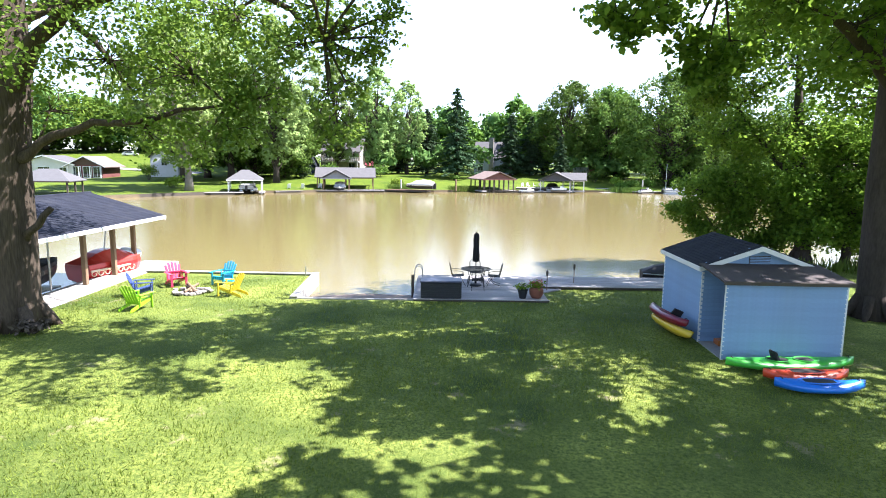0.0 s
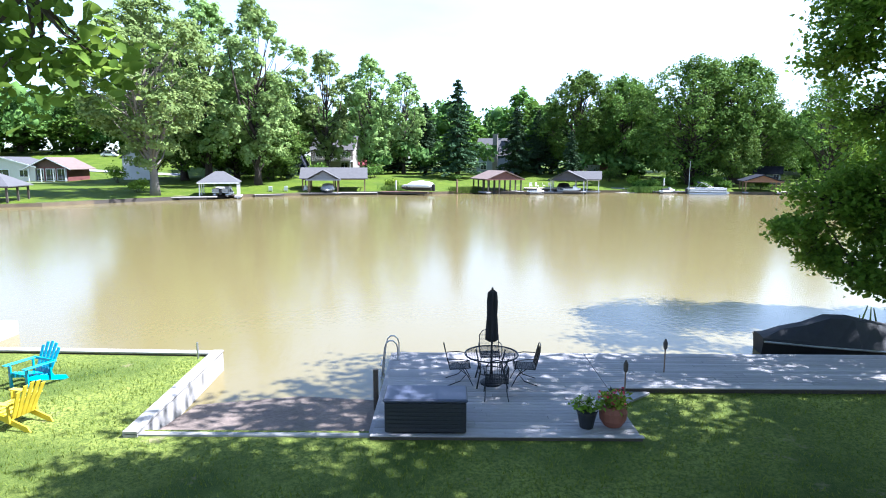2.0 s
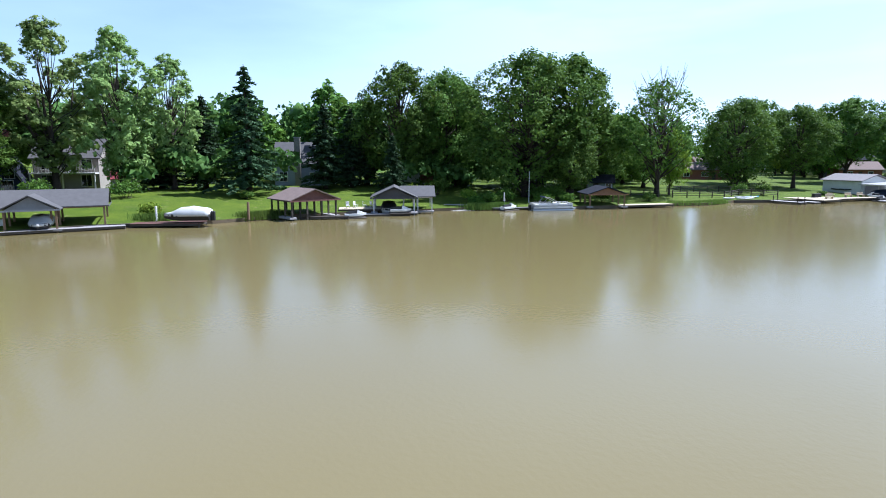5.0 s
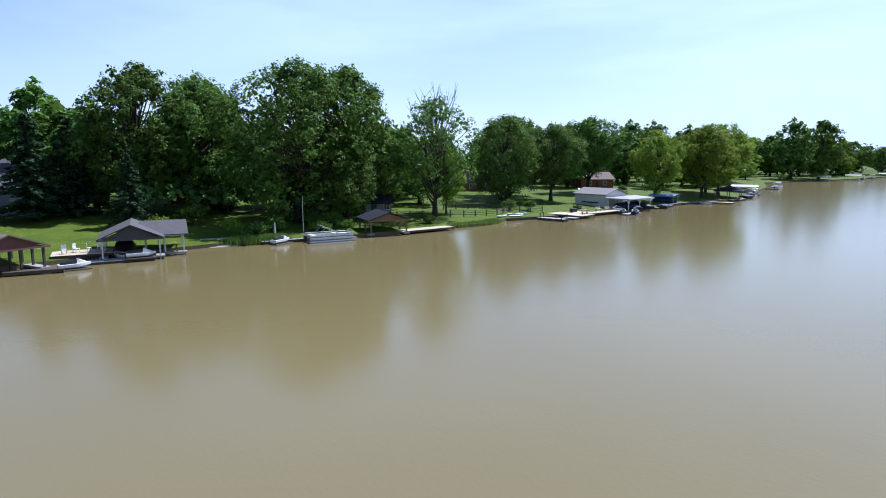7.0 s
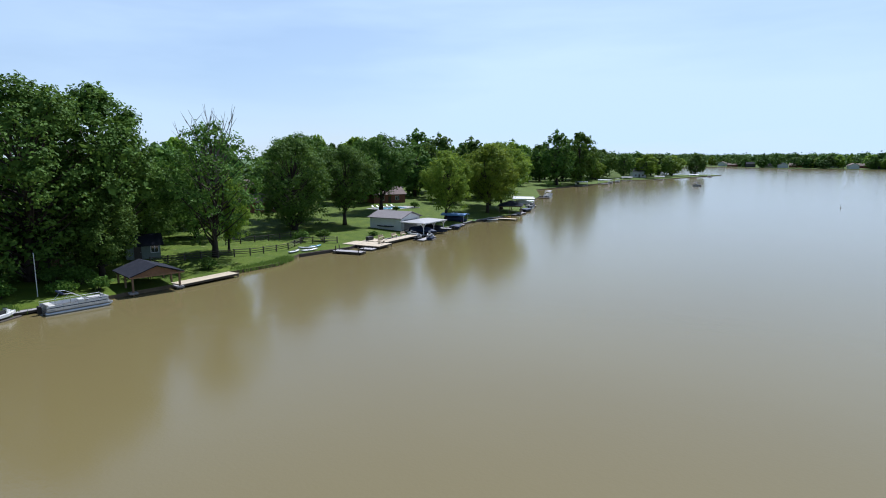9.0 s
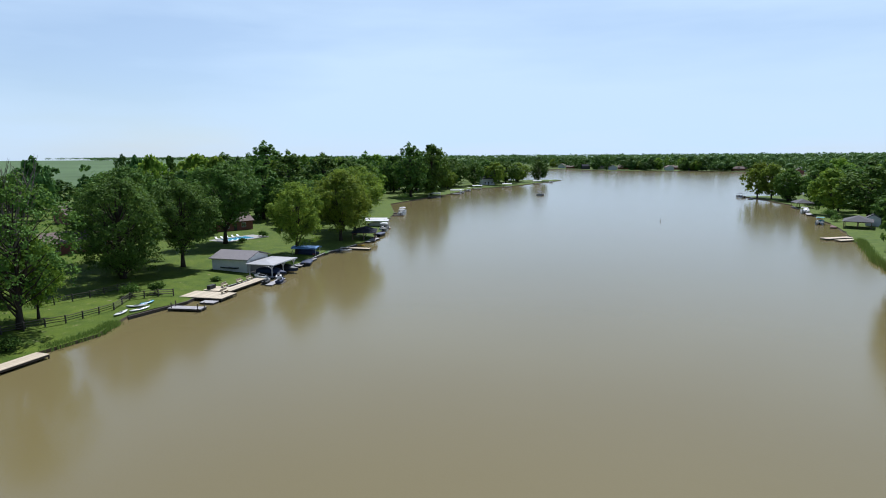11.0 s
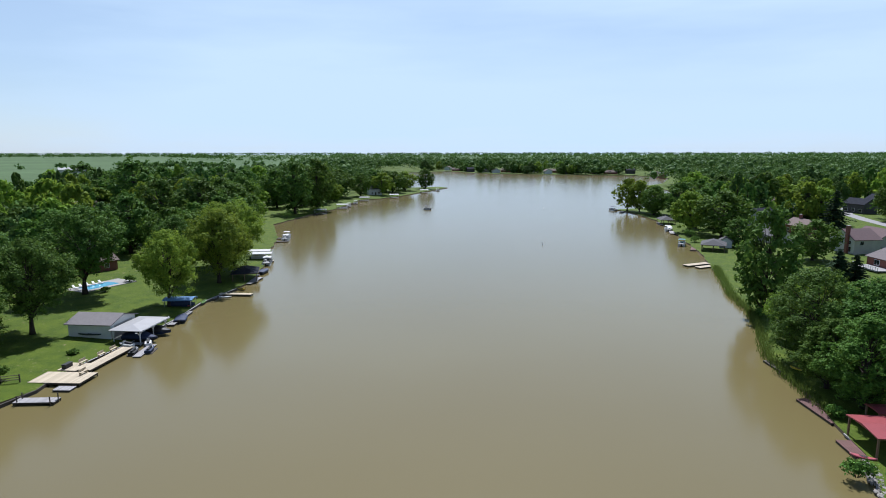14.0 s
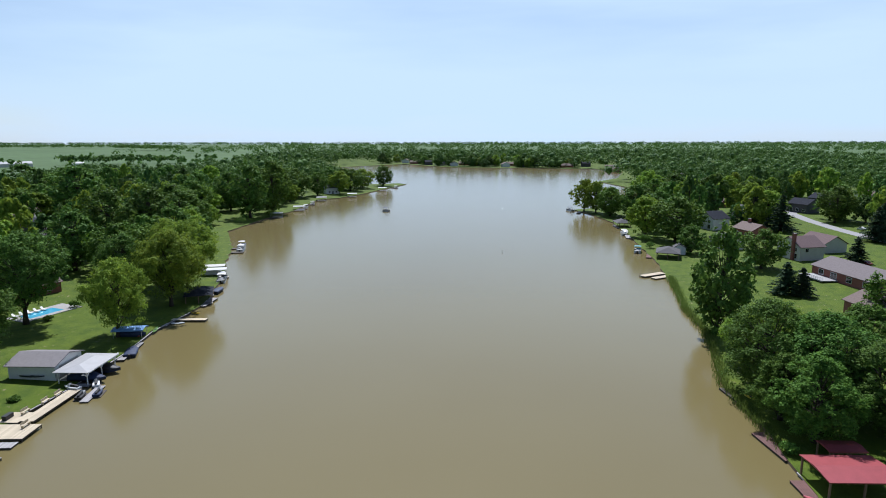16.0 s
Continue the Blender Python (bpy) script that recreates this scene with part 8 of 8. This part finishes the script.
part("finial", lathe([(0.05, 5.0), (0.09, 5.08), (0.03, 5.17)], 8), M_STEEL, _fp)
boathouse("boathouse", "dark-roofed boathouse with a tan timber gable", 58.8, 123.2, -16, 5.4, 5.6, 2.35, 1.1, M_SHINGLE, gable_m=mat("tan_timber", (0.28, 0.15, 0.08), 0.8, vary=0.2))
dock("dock", "sunlit pale boarded dock", 65.2, 120.6, -2, 8.8, 2.2, M_DOCKWOOD, 0.55)


def rail_fence(name, label, pts, seed):
    ob = thing(name, (0, 0, 0), label, "fence")
    rng = random.Random(seed)
    path = []
    for (x0, y0), (x1, y1) in zip(pts, pts[1:]):
        n = max(1, round(math.hypot(x1 - x0, y1 - y0) / 2.4))
        path += [(x0 + (x1 - x0) * i / n, y0 + (y1 - y0) * i / n) for i in range(n)]
    path.append(pts[-1])
    zs = land_height(path)
    for (x, y), z in zip(path, zs):
        part("post", B(-0.08, -0.08, -0.2, 0.08, 0.08, 1.2, 0.015), M_DARKWOOD, ob, at=pose(x, y, z, rng.uniform(-2, 2), rng.uniform(-2, 2), rng.uniform(0, 30)))
    for (a, za), (b, zb) in zip(zip(path, zs), list(zip(path, zs))[1:]):
        for h in (0.4, 0.72, 1.04):
            part("rail", T([(*a, za + h + rng.uniform(-0.03, 0.03)), (*b, zb + h + rng.uniform(-0.03, 0.03))], 0.055, 5), M_DARKWOOD, ob)


rail_fence("rail_fence", "dark split-rail fence across a lawn", [(66, 133.5), (73, 131.5), (80, 128.6), (88, 128.2)], 71)
rail_fence("rail_fence", "dark split-rail fence above the bank", [(88, 128.2), (93.5, 130.5), (97, 128.0), (98.2, 126.0)], 72)
rail_fence("rail_fence", "weathered split-rail fence by a hedge", [(84, 139), (92, 137), (100, 136.5)], 73)

kayak("kayak", "white kayak lying upside down on the bank", (0.75, 0.75, 0.72), 3.2, 0.75, (86.6, 125.6, 0.55), 10, seat=False)
kayak("kayak", "white kayak drawn up on the grass bank", (0.75, 0.75, 0.72), 3.4, 0.75, (89.3, 124.7, 0.5), -14, seat=False)
kayak("kayak", "white canoe drawn up beside a fence", (0.72, 0.72, 0.70), 3.0, 0.8, (90.6, 126.4, 0.6), -50, seat=False)
kayak("kayak", "light blue kayak drawn up on the bank", (0.08, 0.35, 0.55), 2.6, 0.7, (92.6, 126.3, 0.6), -10, seat=False)
dock("dock", "narrow old wooden dock with tall posts", 92.8, 118.9, 8, 1.7, 5.6, M_PLANK, 0.45, seed=3)
for _p in ((92.0, 116.3), (93.4, 116.2), (91.8, 121.0), (93.0, 121.2)):
    _o = thing("mooring_post", (*_p, 0), "dark timber mooring post on a dock", "post")
    part("post", T([(0, 0, -1.2), (0, 0, 1.35)], 0.08, 7), M_DARKWOOD, _o)
dock("patio_dock", "wide pale boarded dock platform", 100.6, 121.0, 3, 4.4, 8.0, M_DOCKWOOD, 0.6)
dock("dock", "pale boarded dock with benches", 109.6, 120.0, 0, 11.6, 2.0, M_DOCKWOOD, 0.6)
dock("dock", "pale boarded dock joining two platforms", 105.0, 122.6, 0, 3.4, 3.2, M_DOCKWOOD, 0.6)
dock("dock", "low grey swim float", 97.4, 118.4, 4, 1.6, 2.6, M_PLANK, 0.3)
for _x, _y in ((106.4, 122.0), (110.0, 121.4), (112.8, 121.2), (102.2, 118.9)):
    _b = thing("bench", (_x, _y, 0.6), "pale timber bench on a dock", "bench", "benches on the dock")
    part("seat", B(-0.8, -0.2, 0.40, 0.8, 0.2, 0.45, 0.01), M_DOCKWOOD, _b)
    part("backrest", B(-0.8, 0.18, 0.5, 0.8, 0.22, 0.85, 0.01), M_DOCKWOOD, _b)
    for _k in (-0.7, 0.7):
        part("leg", B(_k - 0.04, -0.18, 0, _k + 0.04, 0.18, 0.4), M_DOCKWOOD, _b)
_o = thing("storage_box", (104.6, 123.4, 0.6), "dark storage box on a dock", "storage box")
part("body", B(-0.8, -0.35, 0, 0.8, 0.35, 0.6, 0.02), M_BOX, _o)
part("lid", B(-0.83, -0.38, 0.6, 0.83, 0.38, 0.68, 0.02), M_BOX, _o)
_g = house("garage", "white boat garage with a grey-brown gable roof", 122.2, 129.6, 0, 7.4, 8.2, 2.6, 1.1, M_WHITE, mat("greige_shingle", (0.23, 0.21, 0.205), 0.9, vary=0.15, scale=2, bump=0.3), [], ridge_x=False, z=0.75, category="garage")
kayak("canoe", "dark canoe hung low along the garage wall", (0.03, 0.035, 0.03), 4.4, 0.6, (118.2, 129.4, 1.35), 90, seat=False)
part("overhead_door", B(-2.6, -4.17, 0, 2.6, -4.11, 2.2, 0.01), M_METAL_WHITE, _g, "white overhead door")
part("apron", B(-3.6, -6.0, -0.3, 3.6, -4.18, 0.02), M_CONCRETE, _g)
_c = boathouse("boathouse", "white metal canopy on arched white posts", 121.6, 121.8, 0, 8.2, 5.0, 2.8, 0.45, M_METAL_WHITE, hip=True, post_m=M_WHITE, nx=3, ny=2, over=0.6)
for _x in (-4.1, 0, 4.1):
    for _s in (-1, 1):
        part("arch_brace", T([(_x, -2.5, 1.8), (_x + _s * 0.5, -2.5, 2.35), (_x + _s * 1.3, -2.5, 2.65)], 0.09, 6), M_WHITE, _c)
covered_boat("motor_boat", "dark motor boat under a white canopy", 119.6, 123.6, -90, 6.2, 0.3, M_BLUEDARK, M_RUBBER)
covered_boat("motor_boat", "navy speed boat under a white canopy", 123.8, 123.4, -90, 6.2, 0.3, M_RUBBER, M_BLUEDARK)
dock("dock", "floating grey jet ski dock beside a canopy", 114.4, 116.6, 8, 6.4, 1.4, M_PLANK, 0.25, piles=False)
jet_ski("jet_ski", "white jet ski pulled up beside the canopy", 115.4, 119.4, 80, M_WHITE, 0.45)
jet_ski("jet_ski", "white and black jet ski by a pale dock", 117.0, 117.6, 30, M_WHITE)
jet_ski("jet_ski", "black jet ski on a floating lift", 112.0, 117.6, 10, M_RUBBER)
jet_ski("jet_ski", "grey and black jet ski on a floating lift", 113.2, 115.4, 12, M_BLUEDARK)
covered_boat("motor_boat", "low dark motor boat at a shaded mooring", 131.0, 119.6, 20, 5.6, -0.1, M_BLUEDARK, M_RUBBER, hump=0.12)
dock("dock", "narrow dark dock under a tree", 134.0, 121.0, 8, 10, 1.4, M_PLANK, 0.4)
boat_lift("boat_lift", "bright blue canopied boat lift on the lawn's edge", 142.4, 125.6, 8, 3.2, 6.4, 2.2, mat("sky_blue_canvas", (0.16, 0.33, 0.62), 0.6, vary=0.12), 0.2)
covered_boat("motor_boat", "dark blue motor boat on a canopied lift", 142.5, 128.2, -84, 5.6, 0.4, M_BLUEDARK, M_BLUEDARK)
kayak("kayak", "dark red canoe on the bank", (0.32, 0.03, 0.03), 4.2, 0.85, (143.6, 124.2, 0.5), 20, seat=False)
kayak("kayak", "green canoe on the bank", (0.12, 0.25, 0.05), 4.2, 0.85, (147.0, 122.6, 0.3), 14, seat=False)
dock("dock", "short wooden dock by a blue canopy", 151.0, 123.4, 0, 2.2, 3.4, M_PLANK, 0.4)
kayak("row_boat", "small white rowing boat at a short dock", (0.7, 0.7, 0.68), 3.6, 1.2, (152.8, 120.6, 0.0), 96, seat=False)
dock("dock", "long pale dock reaching into the lake", 154.8, 118.6, 2, 1.5, 8.0, M_DOCKWOOD, 0.5)
kayak("kayak", "yellow kayak on a dock", (0.75, 0.5, 0.04), 2.8, 0.7, (160.4, 119.6, 0.15), 70, seat=False)
boathouse("boathouse", "dark boathouse hidden under trees", 172, 123.6, 20, 8, 6, 2.6, 1.2, M_SHINGLE, hip=True)
covered_boat("motor_boat", "dark covered boat beside a shaded boathouse", 178.5, 122.6, 0, 6, 0.0, M_BLUEDARK, M_RUBBER, hump=0.15)
dock("dock", "old dock under the trees", 170, 120.6, 0, 8, 2, M_PLANK)
pontoon_boat("pontoon_boat", "grey pontoon boat with pale cover", 194.6, 126.6, 15, 7.6, M_SHINGLE_GREY, M_TARP)
boat_lift("boat_lift", "white canopied boat lift", 199.6, 131.0, 15, 3.4, 7.6, 2.6, M_TARP)
boat_lift("boat_lift", "pale canopied boat lift", 204.6, 133.4, 15, 3.4, 7.6, 2.6, M_OFFWHITE)
covered_boat("motor_boat", "white motor boat on a lift", 199.8, 134, -70, 6, 0.4, M_WHITE, M_WHITE)
dock("dock", "wooden dock between boat lifts", 197.2, 130.4, 15, 1.6, 9, M_DOCKWOOD)
for _x, _y in ((238, 140.4), (246, 143.0), (336, 155.6), (368, 151.6), (378, 151.4), (398, 152), (424, 151), (452, 135), (505, 119.5), (530, 112)):
    dock("dock", "small distant dock on the far bank", _x, _y - 1.5, 10, 2.2, 6, M_DOCKWOOD, boards=False)
    if _x % 4 < 2:
        boat_lift("boat_lift", "pale canopied lift on the far bank", _x + 5, _y - 1, 10, 3.6, 7, 2.5, M_TARP)
    else:
        pontoon_boat("pontoon_boat", "pale pontoon boat on the far bank", _x + 5, _y - 2, 10, 7, M_WHITE, M_TARP)
pontoon_boat("pontoon_boat", "small pontoon boat out on the lake under a dark canopy", 368, 98.6, 65, 4.4, M_OFFWHITE, M_BLUEDARK)

# pool garden
_pl = thing("swimming_pool", (155.5, 153.2, ground_z(155.5, 153.2)), "round-cornered blue swimming pool with a paved edge", "pool", rz=-20)
part("paving", B(-7, -3.6, -0.3, 7, 3.6, 0.06, 0.03), M_CONCRETE, _pl)
part("water", B(-4.6, -2.1, 0.0, 3.4, 2.1, 0.075, 0.02), M_POOL, _pl)
for _k in range(5):
    _c = thing("sun_lounger", (151.2 + _k * 1.5, 156.9 - 0.6 * _k, ground_z(155, 156) + 0.05), "white sun lounger beside the pool", "lounger", "loungers by the pool", rz=-20)
    part("bed", B(-0.3, -0.9, 0.28, 0.3, 0.4, 0.36, 0.02), M_WHITE, _c)
    part("backrest", B(-0.3, 0, 0, 0.3, 0.7, 0.07, 0.02), M_WHITE, _c, at=pose(0, 0.4, 0.3, 40, 0, 0))
    for _x, _y in ((-0.26, -0.8), (0.26, -0.8), (-0.26, 0.3), (0.26, 0.3)):
        part("leg", B(_x - 0.03, _y - 0.03, 0, _x + 0.03, _y + 0.03, 0.28), M_WHITE, _c)

# ---- south shore ----
_pv = boathouse("boathouse", "open boathouse under a broad red metal roof", 89.6, 9.6, 0, 5.6, 8.0, 2.9, 0.35, M_METAL_RED, post_m=M_POSTWOOD, gable_m=M_METAL_RED, over=0.3)
_pv2 = boathouse("pavilion", "small red-roofed lean-to behind a boathouse", 95.4, 7.0, 0, 2.6, 4.4, 2.6, 0.25, M_METAL_RED, gable_m=M_METAL_RED, over=0.2, platform=False)
dock("dock", "red-brown dock beneath a red-roofed boathouse", 88.6, 14.6, 0, 5.0, 2.2, M_REDWOOD, 0.35)
dock("dock", "shaded dock with planters", 99.5, 13.2, 6, 7.5, 2.0, M_REDWOOD, 0.35)
kayak("kayak", "pale red kayak on a dock", (0.55, 0.12, 0.14), 2.6, 0.7, (86.8, 15.0, 0.35), 60, seat=False)
kayak("kayak", "yellow paddle boat drawn up on the bank", (0.8, 0.6, 0.04), 2.4, 0.9, (114.2, 9.2, 0.5), 40, seat=False)
dock("dock", "stone-edged landing stage under trees", 115.6, 11.4, 6, 6.5, 1.6, M_CONCRETE, 0.4, boards=False)
part("slab", B(-3.25, -0.8, 0.3, 3.25, 0.8, 0.42, 0.02), M_CONCRETE, bpy.data.objects["dock"])
dock("dock", "white-railed dock on the sunny bank", 203.6, -3.4, 30, 2.2, 9.0, M_DOCKWOOD, 0.5)
dock("dock", "pale low swim dock", 200.4, -4.8, 30, 2.0, 6.0, M_DOCKWOOD, 0.4)
boathouse("boathouse", "grey hip-roofed boathouse on the bank", 231, -17.4, -20, 9, 7, 2.7, 1.5, M_SHINGLE_GREY, hip=True)
house("garden_hut", "white garden hut beside a boathouse", 238, -24, 160, 4.5, 4, 2.6, 1.2, M_WHITE, M_SHINGLE_GREY, [(1, 0.9, 0.9, 0.9)], door=-0.9, category="hut")
pontoon_boat("pontoon_boat", "pontoon boat with a teal cover", 243, -10.4, -18, 7, M_TEALCANVAS, M_TEALCANVAS)
dock("dock", "brown wooden quay before a boathouse", 236, -12.6, -20, 12, 1.8, M_REDWOOD)
boathouse("boathouse", "grey-roofed boathouse near the point", 306, -21.4, 0, 8, 6, 2.6, 1.5, M_SHINGLE_GREY, hip=True)
pontoon_boat("pontoon_boat", "pale pontoon boat by a dock", 284, -16.4, -10, 7, M_WHITE, M_OFFWHITE)
dock("dock", "dock with moored boats", 276, -16.0, -10, 8, 2, M_PLANK)
covered_boat("motor_boat", "white covered boat at a dock", 290, -18.6, 170, 6, 0, M_WHITE, M_WHITE)
pontoon_boat("pontoon_boat", "dark-topped boat moored at the point", 371.5, -9.0, 20, 6.5, M_BLUEDARK, M_BLUEDARK)
dock("dock", "low dock at the tip of the point", 362, -12.4, -20, 9, 2, M_PLANK)

# lane and parked van above the north-western lawn
_rd = bmesh.new()
_prev = None
for _x, _y in ((-170, 136), (-130, 144), (-95, 150), (-76, 153), (-58, 154)):
    _cur = (_rd.verts.new((_x, _y - 1.8, ground_z(_x, _y - 1.8) + 0.2)), _rd.verts.new((_x, _y + 1.8, ground_z(_x, _y + 1.8) + 0.2)))
    if _prev:
        _rd.faces.new((_prev[0], _cur[0], _cur[1], _prev[1]))
    _prev = _cur
tagged(new("road_north", mesh_of("road_north", _rd, M_ASPHALT)), "pale lane above a sloping lawn", "road", kind="structure")

# road with verge on the south side
_rd = bmesh.new()
_prev = None
for _x, _y in ((150, -118), (200, -114), (265, -110.5), (290, -112), (318, -116), (345, -122), (380, -140)):
    _z = ground_z(_x, _y) + 0.06
    _cur = (_rd.verts.new((_x, _y - 3, _z)), _rd.verts.new((_x, _y + 3, _z)))
    if _prev:
        _rd.faces.new((_prev[0], _cur[0], _cur[1], _prev[1]))
    _prev = _cur
tagged(new("road", mesh_of("road", _rd, M_ASPHALT)), "pale grey residential road", "road", kind="structure")


def car(label, x, y, rz, m):
    ob = thing("car", (x, y, ground_z(x, y) + 0.02), label, "car", rz=rz)
    prof = [(-2.1, 0.3), (2.1, 0.3), (2.15, 0.65), (1.3, 0.85), (0.7, 1.35), (-1.0, 1.4), (-1.7, 0.9), (-2.15, 0.8)]
    part("body", prism(bmesh.new(), prof, 1.7, Matrix.Translation((0, -0.85, 0))), m, ob)
    part("window_band", prism(bmesh.new(), [(1.15, 0.9), (0.65, 1.3), (-0.95, 1.34), (-1.5, 0.93)], 1.72, Matrix.Translation((0, -0.86, 0))), M_GLASS, ob)
    for wx in (-1.3, 1.3):
        for wy in (-0.84, 0.84):
            wh = part("wheel", T([(wx, wy - 0.1, 0.32), (wx, wy + 0.1, 0.32)], 0.32, 12), M_RUBBER, ob)
            part("rim", T([(wx, wy - 0.11, 0.32), (wx, wy + 0.11, 0.32)], 0.18, 10), M_ALU, wh)


car("white parked car above the sloping lawn", -92, 186, 8, M_WHITE)
car("white parked car beside the road", 287, -121, 5, M_WHITE)
car("dark red parked car by a house", 214, -74, 20, plastic("dark_red_paint", (0.25, 0.02, 0.03)))

# ---- sea walls, reeds and shrubs on the banks ----
sea_wall("sea_wall_north", [west_bank(*p) for p in ((-48.6, 83.6), (-39.3, 94.6), (-32, 102.6))], 0.5, "dark timber sea wall along a lawn", cap_m=M_DARKWOOD)
sea_wall("sea_wall_boathouses", [west_bank(*p) for p in ((-24, 108.2), (-14, 113.0), (-5, 115.6))], 0.5, "weathered timber sea wall by boathouses", cap_m=M_DARKWOOD)
sea_wall("sea_wall_bank", [(86, 123.6), (96, 121.6), (99, 122.2)], 0.5, "dark timber sea wall below a fence", cap_m=M_DARKWOOD)
sea_wall("sea_wall_docks", [(104, 122.6), (116, 121.2), (132, 121.2), (146, 122.6), (160, 120.8)], 0.55, "timber sea wall along sunny lawns", cap_m=M_PLANK)


def reeds(name, label, pts, n, h, seed, m=None):
    """A belt of upright blades along a line: too many to count."""
    rng = np.random.default_rng(seed)
    p = np.array(pts, float)
    seg = rng.integers(0, len(p) - 1, n)
    t = rng.uniform(0, 1, n)[:, None]
    c = p[seg] * (1 - t) + p[seg + 1] * t + rng.normal(0, 0.55, (n, 2))
    a = rng.uniform(0, 2 * math.pi, n)
    hh = h * rng.uniform(0.5, 1.2, n)
    lean = rng.normal(0, 0.18, (n, 2)) * hh[:, None]
    side = np.column_stack([np.cos(a), np.sin(a)]) * 0.05
    z0 = np.full(n, 0.1)
    v = np.stack([np.column_stack([c - side, z0]), np.column_stack([c + side, z0]), np.column_stack([c + lean + side * 0.3, z0 + hh]), np.column_stack([c + lean - side * 0.3, z0 + hh * 0.98])], 1).reshape(-1, 3)
    k = np.arange(n) * 4
    f = np.stack([np.stack([k, k + 1, k + 2], 1), np.stack([k, k + 2, k + 3], 1)], 1).reshape(-1, 3)
    tagged(new(name, arrays_mesh(name, v, f, m or M_REED)), label, "reeds", kind="stuff")


reeds("reeds", "green reeds along the bank by a brown boathouse", [west_bank(2.5, 120.0), west_bank(7.5, 122.4)], 2600, 0.95, 81)
reeds("reeds", "tall green reeds below a shaded garden", [west_bank(36.8, 125.8), west_bank(43.5, 124.2)], 4200, 0.95, 82)
reeds("reeds", "green rushes between dock and fence", [(71.5, 122.4), (78, 121.8), (83, 123.4)], 3600, 0.6, 83)
reeds("reeds", "green rushes by the red dock", [west_bank(-9.8, 117.0), west_bank(-6.0, 117.2)], 900, 1.2, 84)
reeds("reeds", "rough grass on the sunny south bank", [(165, 0.6), (186, -4.4), (200, -7.6)], 2600, 1.0, 85)
reeds("reeds", "rough shoreline weeds under trees", [(98, 12.6), (120, 11.2), (135, 6.2), (150, 2.2), (166, 0.6)], 3200, 1.1, 86)
reeds("reeds", "weeds along the shaded water's edge", [(16.6, 33.9), (26.4, 35.5), (36.4, 33.6)], 1600, 0.9, 87)
_sh = [(38.6, 129.5, 1.6, 2.3, M_LEAF_LIGHT), (29.5, 132.5, 2.0, 2.8, M_LEAF_LIGHT), (-8.0, 118.8, 1.8, 1.8, M_LEAF_LIGHT), (53.6, 125.2, 1.4, 1.6, M_LEAF_MID), (69.5, 125.4, 1.5, 1.4, M_LEAF_MID),
       (60.5, 125.6, 1.6, 1.8, M_LEAF_MID), (98.0, 129.6, 1.4, 1.8, M_LEAF_MID), (95.5, 132.0, 1.6, 2.0, M_LEAF_MID), (110.5, 126.8, 0.8, 0.6, M_LEAF_MID), (160.6, 149.0, 1.4, 1.6, M_LEAF_MID), (149.6, 148.2, 1.1, 1.2, M_LEAF_MID),
       (-45, 100.4, 1.6, 1.8, M_LEAF_LIGHT), (-57.5, 118, 2.4, 3.0, M_LEAF_LIGHT), (82.6, 18.0, 1.6, 1.8, M_LEAF_MID), (97.5, 12.4, 1.2, 1.4, M_LEAF_MID), (-24.5, 130, 2.2, 3.0, M_LEAF_MID), (-14, 134, 2.4, 3.2, M_LEAF_MID),
       (36, 140, 2.4, 3.0, M_LEAF_MID), (52, 132, 2.0, 2.2, M_LEAF_MID), (-38, 132, 2.4, 3.4, M_LEAF_MID), (3, 136, 1.2, 1.0, M_LEAF_MID), (340, 158, 3, 4, M_LEAF_LIGHT), (310, 163, 3, 3.5, M_LEAF_MID), (248, -16.6, 2.2, 2.6, M_LEAF_MID), (262, -19, 2.6, 3.4, M_LEAF_MID)]
for _i, (_x, _y, _r1, _h1, _m1) in enumerate(_sh):
    shrub("shrub", "rounded leafy green garden shrub", _x, _y, _r1, _h1, _m1, 200 + _i)

rocks = thing("rock_edge", (0, 0, 0), "pale broken stone along the south bank", "rocks", kind="stuff")
_rk = random.Random(9)
_bm = bmesh.new()
for _k in range(260):
    _t = _rk.random()
    _x, _y = 74 + 12 * _t + _rk.uniform(-0.5, 0.5), 18.8 - 3.6 * _t + _rk.uniform(-0.9, 0.6)
    _s = _rk.uniform(0.12, 0.32)
    _q = bmesh.ops.create_icosphere(_bm, subdivisions=1, radius=_s)
    for _v in _q["verts"]:
        _v.co = Vector((_v.co.x * 1.2 + _x, _v.co.y + _y, _v.co.z * 0.7 + 0.3 + _rk.uniform(-0.1, 0.1)))
part("stones", _bm, M_STONE, rocks)
# channel marker buoys
for _x, _y in ((420, 62), (380, 30), (240, 40)):
    _b = thing("marker_buoy", (_x, _y, 0), "small white channel marker buoy", "buoy")
    part("float", lathe([(0.05, -0.3), (0.18, -0.2), (0.18, 0.2), (0.06, 0.3), (0.05, 1.1), (0.02, 1.15)], 8), M_WHITE, _b)


# things of the north-western bank take the same view-fitted shift
for _o in list(bpy.data.objects):
    if _o.parent is None and _o.type == "EMPTY" and 75 < _o.matrix_basis.translation.y < 175 and _o.matrix_basis.translation.x < 45:
        _p = _o.matrix_basis.translation.copy()
        _x, _y = west_bank(_p.x, _p.y)
        _o.matrix_basis = Matrix.Translation((_x - _p.x, _y - _p.y, 0)) @ _o.matrix_basis

# ---- boards of deck and boardwalk ----
plank_field(deck, -0.52, 4.62, 22.87, 27.8, 0.5, 0.145, M_PLANK, 61)
plank_field(boardwalk, 4.628, 13.2, 25.27, 27.8, 0.5, 0.145, M_PLANK, 62)
